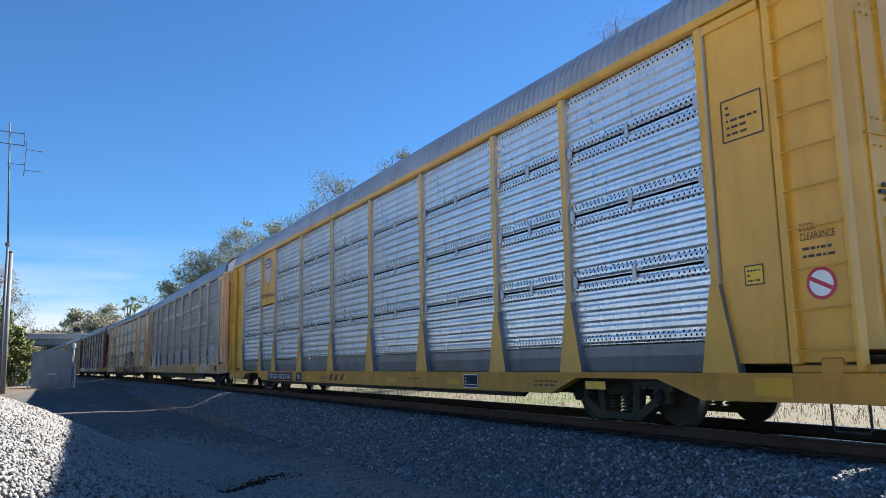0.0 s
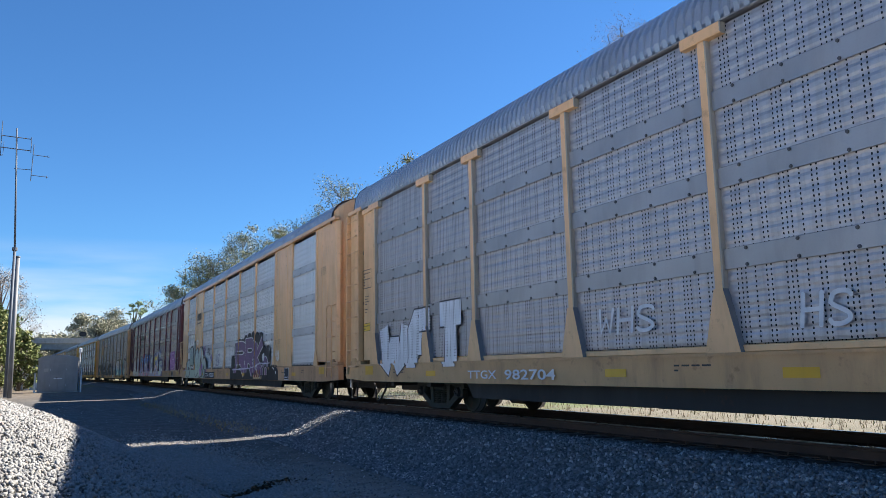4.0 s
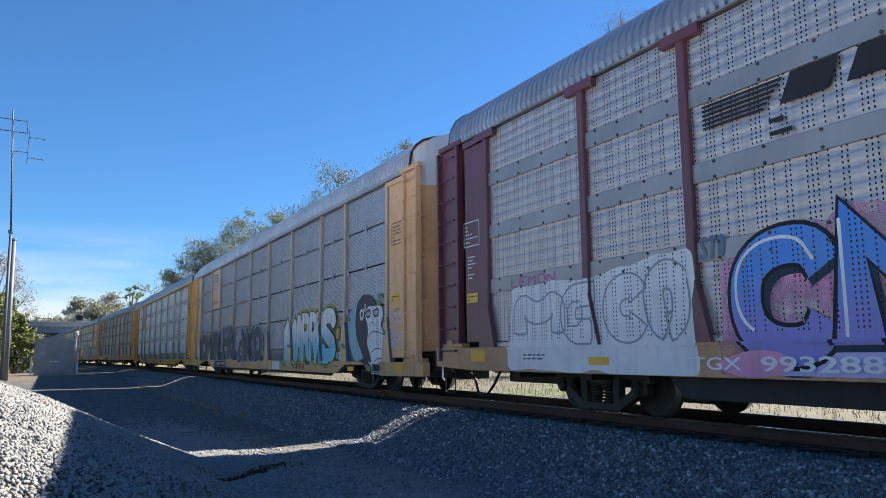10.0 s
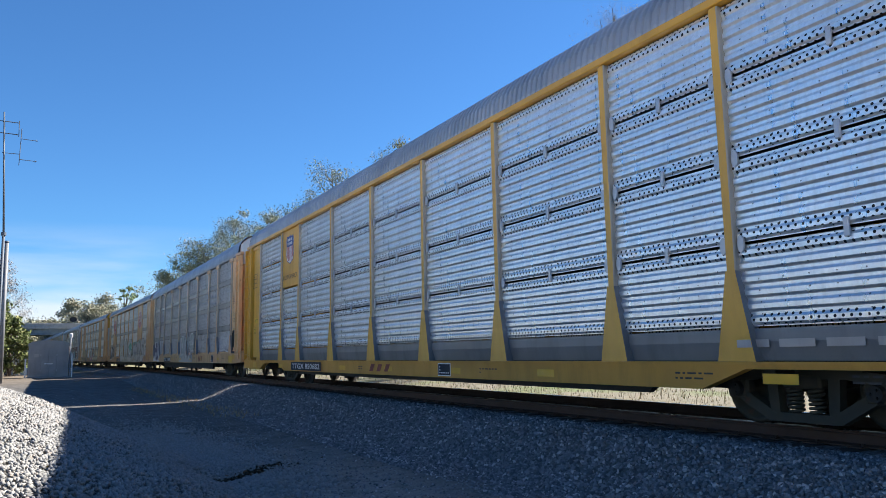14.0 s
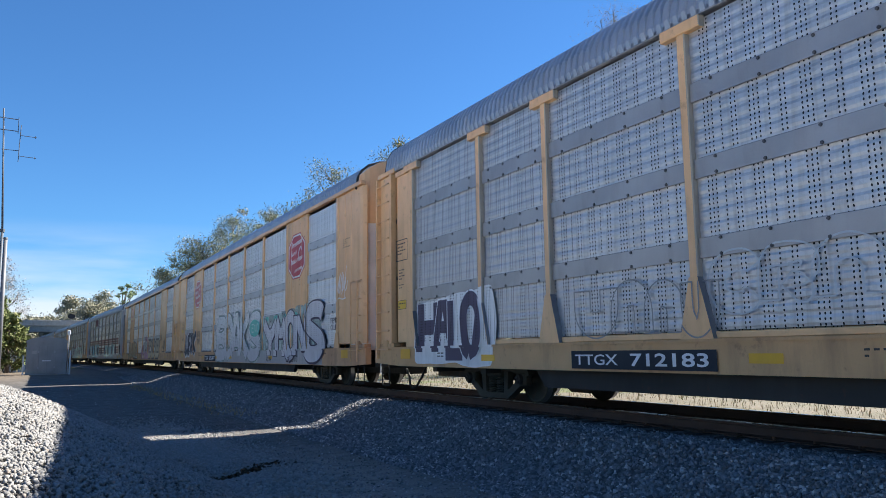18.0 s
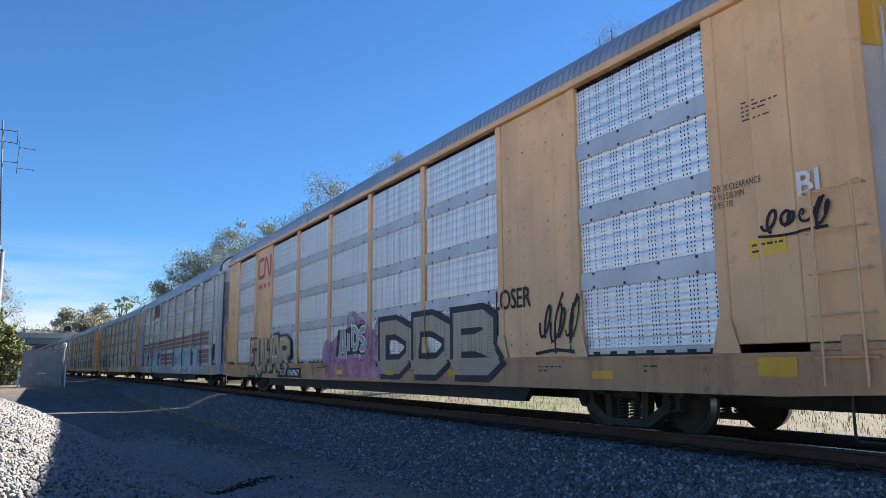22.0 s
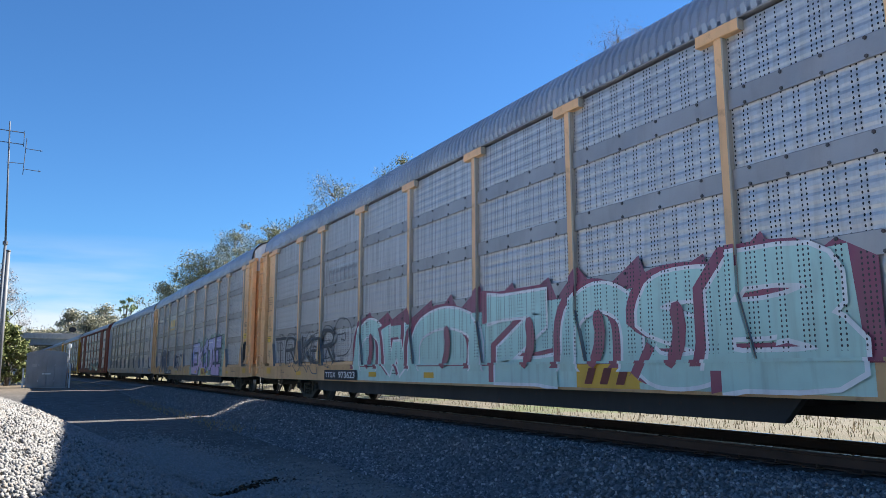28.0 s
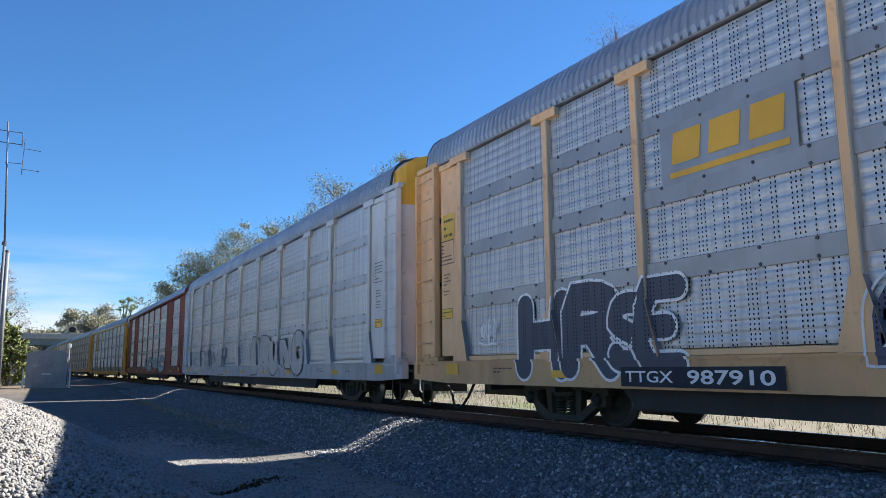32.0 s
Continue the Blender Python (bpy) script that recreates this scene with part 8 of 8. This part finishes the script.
def overpass():
    c = paint("bridge_concrete", (0.36, 0.36, 0.35), 0.85, 0, 0.5)
    steel = paint("bridge_girder", (0.20, 0.24, 0.27), 0.6, 0.2, 0.4)
    asphalt = paint("road_asphalt", (0.055, 0.055, 0.058), 0.9, 0, 0.5)
    b = thing("road_bridge", "long grey road bridge crossing high over the railway", "bridge", Matrix.Translation((0, 205, 0)))
    part("deck", Shape().slab(-70, 90, -0.2, 11.2, 9.05, 9.45, 0.05), asphalt, b)
    for y in (-0.45, 11.2):
        part("parapet", Shape().slab(-70, 90, y, y + 0.30, 9.0, 10.35, 0.04), c, b)
    for i, y in enumerate((0.2, 2.6, 5.2, 7.8, 10.4)):
        part("girder", Shape().prism([(y - 0.30, 7.55), (y + 0.30, 7.55), (y + 0.30, 7.66), (y + 0.06, 7.72), (y + 0.06, 8.95), (y + 0.3, 9.04), (y - 0.3, 9.04), (y - 0.06, 8.95), (y - 0.06, 7.72), (y - 0.30, 7.66)], "x", -70, 90), steel, b, recalc=True)
    for x in (-52, -28, -14.5, 22, 46, 70):
        part("pier_cap", Shape().slab(x - 0.7, x + 0.7, -0.4, 11.4, 6.75, 7.54, 0.05), c, b)
        for y in (1.5, 5.5, 9.5):
            part("column", Shape().tube([(x, y, -0.5), (x, y, 6.75)], 0.5, 14), c, b, smooth=True)
    for x0, x1 in ((-760, -69.9), (89.9, 420)):
        e = part("embankment", Shape().prism([(-24, 0.2), (-3, 9.35), (14, 9.35), (35, 0.2)], "x", x0, x1), leafy("bank_grass", (0.13, 0.13, 0.05), (0.20, 0.17, 0.08)), b, recalc=True)
        part("carriageway", Shape().slab(x0 + 0.2, x1 - 0.2, -0.1, 11.1, 9.30, 9.452, 0.02), asphalt, b)
    sign = thing("road_sign", "small dark sign back on the bridge parapet", "road sign", Matrix.Translation((6.7, 204.7, 10.35)))
    part("panel", Shape().prism([(0.85 * math.cos(a), 0.95 + 0.62 * math.sin(a)) for a in np.linspace(0, 5.9, 12)], "y", -0.03, 0.03), M["black"], sign, recalc=True)
    part("post", Shape().tube([(0, 0.05, 0), (0, 0.05, 1.0)], 0.06, 8), M["band"], sign)


overpass()


def log_truck():
    """The log lorry that crosses the bridge."""
    red = paint("lorry_red", (0.50, 0.02, 0.02), 0.35, 0, 0.2)
    bark = paint("pine_bark", (0.13, 0.075, 0.04), 0.9, 0, 0.6)
    cut = paint("cut_wood", (0.46, 0.26, 0.10), 0.8, 0, 0.3)
    t = thing("log_lorry", "red lorry with a trailer of pine logs crossing the bridge", "lorry")
    cab = part("cab", Shape().prism([(1.2, 0.55), (4.6, 0.55), (4.6, 1.45), (4.3, 1.75), (3.2, 1.85), (2.9, 2.95), (1.2, 3.0)], "y", -1.15, 1.15), red, t, recalc=True)
    part("window", Shape().prism([(1.75, 1.95), (2.95, 1.95), (2.75, 2.75), (1.75, 2.75)], "y", -1.165, -1.152), M["black"], cab, recalc=True)
    for y in (-0.9, 0.9):
        part("exhaust_stack", Shape().tube([(1.05, y, 0.9), (1.05, y, 3.5)], 0.09, 10), M["tread"], t)
    part("chassis", Shape().slab(-14.6, 1.4, -0.5, 0.5, 0.85, 1.10, 0.03), M["steel"], t)
    for x in (3.75, 0.9, -0.4, -12.4, -13.7):
        for y in (-1.0, 1.0):
            wh = part("wheel", Shape().tube([(x, y - 0.14, 0.5), (x, y + 0.14, 0.5)], 0.5, 18), M["rubber"], t)
            part("hub", Shape().tube([(x, y - 0.16, 0.5), (x, y + 0.16, 0.5)], 0.2, 12), M["tread"], wh)
    for x in (-0.6, -4.6, -8.6, -12.6):
        for y in (-1.2, 1.2):
            part("stake", Shape().slab(x - 0.06, x + 0.06, y - 0.06, y + 0.06, 1.0, 3.5, 0.01), M["steel"], t)
        part("bolster", Shape().slab(x - 0.1, x + 0.1, -1.25, 1.25, 1.08, 1.22, 0.01), M["steel"], t)
    rnd = random.Random(8)
    for r in range(6):
        for k in range(7 - r % 2):
            y, z = -0.98 + (k + 0.5 * (r % 2)) * 0.33, 1.38 + r * 0.27
            a, b = -14.2 + rnd.uniform(-1.2, 0.8), 0.3 + rnd.uniform(-0.4, 0.5)
            lg = part("log", Shape().tube([(a, y, z - 0.02), (b, y + rnd.uniform(-0.04, 0.04), z + rnd.uniform(-0.02, 0.05))], [0.11, 0.16], 8), bark, t, smooth=False)
    return t


LORRY = log_truck()


# ---------------------------------------------------------------- trees
OAK = leafy("oak_leaf", (0.16, 0.17, 0.10), (0.34, 0.34, 0.20), (0.46, 0.40, 0.26))
BUSH = leafy("evergreen_leaf", (0.085, 0.115, 0.045), (0.21, 0.235, 0.095), (0.30, 0.29, 0.14))
PINE = leafy("pine_needles", (0.13, 0.18, 0.10), (0.24, 0.30, 0.17))
# near-black, so that the unseen trees bounce little light
SHADY = leafy("light_blocking_leaf", (0.016, 0.026, 0.010), (0.045, 0.06, 0.022))
DRY = leafy("winter_twig", (0.24, 0.205, 0.18), (0.42, 0.37, 0.33), (0.34, 0.27, 0.20))
# distance haze is mixed into these pale leaf colours
WOOD = leafy("hazed_far_wood", (0.23, 0.235, 0.165), (0.38, 0.365, 0.27), (0.44, 0.40, 0.32))
BARK = paint("grey_bark", (0.13, 0.105, 0.085), 0.95, 0, 0.6)


def tree(name, label, x, y, height, spread, leaf, seed, leaves=5200, size=0.20, first=0.35, thin=1.0, clumps=26, flat=0.72, z=0.2):
    """A tapered, forked trunk with limbs and a crown of leaf clumps with gaps."""
    rng = random.Random(seed)
    t = thing(name, label, "tree", Matrix.Translation((x, y, z)))
    trunk, limbs = Shape(), Shape()
    r0 = 0.018 * height + 0.08
    lean = Vector((rng.uniform(-0.06, 0.06), rng.uniform(-0.06, 0.06), 1))
    pts = [Vector((0, 0, -0.3)) + lean * (height * 0.8 * i / 6) + Vector((rng.uniform(-1, 1), rng.uniform(-1, 1), 0)) * 0.012 * height * (i > 0) for i in range(7)]
    trunk.tube(pts, [r0 * (1.25 - 0.95 * i / 6) for i in range(7)], 9)
    centres = []
    for k in range(clumps):
        u = first + (1 - first) * (k + 0.5) / clumps
        base = pts[min(5, int(u * 6.4 * 0.85))]
        a = k * 2.399 + rng.uniform(-0.5, 0.5)
        wide = spread * math.sin(math.pi * min(0.97, max(0.10, (u - first) / (1 - first) * 0.80 + 0.18))) * rng.uniform(0.55, 1.12)
        tip = Vector((math.cos(a) * wide, math.sin(a) * wide, height * (u * 0.92 + 0.05) + rng.uniform(-0.03, 0.05) * height))
        mid = (base + tip) / 2 + Vector((0, 0, 0.05 * height * rng.uniform(-0.4, 1)))
        limbs.tube([base, mid, tip], [r0 * 0.34, r0 * 0.2, r0 * 0.06], 5)
        for j in range(3):
            o = tip + Vector((rng.uniform(-1, 1), rng.uniform(-1, 1), rng.uniform(-0.4, 0.9))) * spread * 0.26
            limbs.tube([mid.lerp(tip, 0.6), o], [r0 * 0.10, r0 * 0.03], 4)
            centres.append((o, rng.uniform(0.5, 1.15)))
        centres.append((tip, rng.uniform(0.8, 1.3)))
    part("trunk", trunk, BARK, t, smooth=True)
    part("branchwork", limbs, BARK, t)
    crown = Shape()
    g = np.random.default_rng(seed)
    v, f = [], []
    for i in range(leaves):
        c, q = centres[int(g.integers(len(centres)))]
        r = spread * 0.19 * q * thin
        p = np.array(c) + g.normal(0, 1, 3) * np.array((r, r, r * flat)) * 0.62
        n = g.normal(0, 1, 3)
        n /= np.linalg.norm(n)
        e = np.cross(n, g.normal(0, 1, 3))
        e /= np.linalg.norm(e) + 1e-9
        h = np.cross(n, e)
        s = size * g.uniform(0.6, 1.25)
        k = len(v)
        v += [tuple(p - e * s), tuple(p + h * s * 0.5), tuple(p + e * s), tuple(p - h * s * 0.5)]
        f.append((k, k + 1, k + 2, k + 3))
    part("crown", crown.add(v, f), leaf, t)
    return t


def trees():
    oak = "live oak with an open crown of small dark leaves"
    tree("oak_tree", oak, 13.6, 80, 12.0, 4.2, OAK, 1, 17000, 0.10)
    tree("oak_tree", oak, 17.4, 78, 15.0, 4.6, OAK, 2, 19000, 0.10)
    tree("oak_tree", oak, 21.6, 80, 16.4, 3.8, OAK, 3, 17000, 0.10)
    tree("oak_tree", "live oak with an open crown yellowing at the top", 22.8, 62, 17.6, 4.4, OAK, 4, 11000, 0.085, thin=1.1)
    tree("oak_tree", oak, 19.3, 62, 14.6, 3.4, OAK, 5, 6500, 0.085, thin=1.25)
    tree("oak_tree", oak, 24.6, 52, 17.9, 3.2, OAK, 6, 9000, 0.085)
    tree("bare_tree", "leafless winter tree with pale twigs behind the train", 31.6, 35, 22.9, 4.2, DRY, 7, 24000, 0.045, thin=1.15, clumps=44)
    tree("pine_tree", "tall pine with a flat tufted crown", 14.9, 160, 15.8, 1.9, PINE, 8, 900, 0.22, first=0.74, clumps=12, flat=0.40)
    tree("pine_tree", "slender far pine with a sparse crown", 18.4, 165, 11.6, 0.9, PINE, 9, 500, 0.3, first=0.7, clumps=8)
    tree("evergreen_shrub", "dense dark green broadleaved tree beside the yard", -4.3, 72, 6.8, 2.6, BUSH, 10, 9000, 0.15, first=0.05, clumps=34)
    tree("evergreen_shrub", "dense dark green broadleaved tree beside the yard", -2.3, 73.5, 5.2, 1.5, BUSH, 11, 6000, 0.14, first=0.04, clumps=26)
    tree("evergreen_shrub", "dense dark green broadleaved tree beside the yard", -6.2, 69, 7.4, 2.6, BUSH, 14, 7000, 0.15, first=0.05, clumps=30)
    tree("bare_tree", "leafless grey winter tree at the edge of the yard", -4.6, 84, 11.4, 3.2, DRY, 12, 14000, 0.06, thin=1.15, clumps=30)
    tree("bare_tree", "leafless brown scrub tree at the edge of the yard", -5.4, 66, 5.6, 1.8, DRY, 15, 3500, 0.07, first=0.08, thin=1.2, clumps=26)
    # the far wood beyond the bridge
    rng = random.Random(40)
    for i in range(26):
        x = -60 + i * 6.2 + rng.uniform(-2, 2)
        h = 12.5 + 6.5 * math.exp(-((x - 12) / 8) ** 2) + rng.uniform(-1.5, 1.5)
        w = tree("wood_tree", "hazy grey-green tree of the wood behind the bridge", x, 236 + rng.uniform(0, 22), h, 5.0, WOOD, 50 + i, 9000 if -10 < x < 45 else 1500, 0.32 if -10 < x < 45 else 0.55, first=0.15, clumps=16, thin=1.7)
        w["group"] = "trees of the wood behind the bridge"
    for i in range(12):
        x = -6 + i * 4.2 + rng.uniform(-1, 1)
        h = 9.5 + 5.5 * math.exp(-((x - 13) / 9) ** 2) + rng.uniform(-1, 1)
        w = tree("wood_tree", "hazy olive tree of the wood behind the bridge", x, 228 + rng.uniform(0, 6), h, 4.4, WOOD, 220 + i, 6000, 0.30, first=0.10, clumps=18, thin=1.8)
        w["group"] = "trees of the wood behind the bridge"
    for i in range(16):
        x = 34 + i * 7.5 + rng.uniform(-2, 2)
        w = tree("field_tree", "oak in the tree line beyond the field", x, 70 - i * 6 + rng.uniform(-3, 3), 13 + rng.uniform(-2, 2), 4.5, OAK, 90 + i, 1200, 0.45, first=0.15, clumps=16)
        w["group"] = "trees beyond the field"
    # out of view: added to block light from the far cars' sides
    for i in range(22):
        y = 58 + i * 6.8
        w = tree("unseen_shade_tree", "unseen dense tree added to shade the far cars", -8.5 - 0.0011 * max(0, y - 60) ** 2 - rng.uniform(0, 6), y, 15.0 + rng.uniform(-2, 2.5), 4.6, SHADY, 160 + i, 3200, 0.40, first=0.06, clumps=24)
        w["group"] = "trees lining the track beyond the yard"
    for i in range(14):
        y = 62 - i * 9
        w = tree("yard_tree", "tree along the far side of the yard", -52 - rng.uniform(0, 5), y, 9 + rng.uniform(-2, 3), 4.0, OAK, 120 + i, 900, 0.5, first=0.15, clumps=14)
        w["group"] = "trees along the yard"


trees()


def fence():
    f = thing("picket_fence", "short run of white board fence behind the shrubs", "fence", Matrix.Translation((-3.0, 78, 0.25)))
    for i in range(9):
        part("board", Shape().slab(i * 0.42 - 1.5, i * 0.42 - 1.2, -0.02, 0.02, 0, 2.3, 0.01), M["white"], f)
    for z in (0.6, 1.8):
        part("fence_rail", Shape().slab(-1.6, 2.3, 0.02, 0.08, z, z + 0.12, 0.01), M["white"], f)


fence()


# ---------------------------------------------------------------- what moves
def motions():
    for k, car in enumerate(CARS):
        rows = []
        for t in range(33):
            s = train_at(t) + k * CAR - CAR / 2
            x, h = track(s)
            rows.append((float(t), pose(x, s, RAIL, 0, 0, h)))
        walk(car, rows)
    rows = []
    for t in (0.0, 8.0, 16.0, 23.0, 24.0, 25.0, 32.0):
        rows.append((t, pose(9.2 + 26.0 * (t - 24.0), 208.2, 9.452)))
    walk(LORRY, rows)


motions()
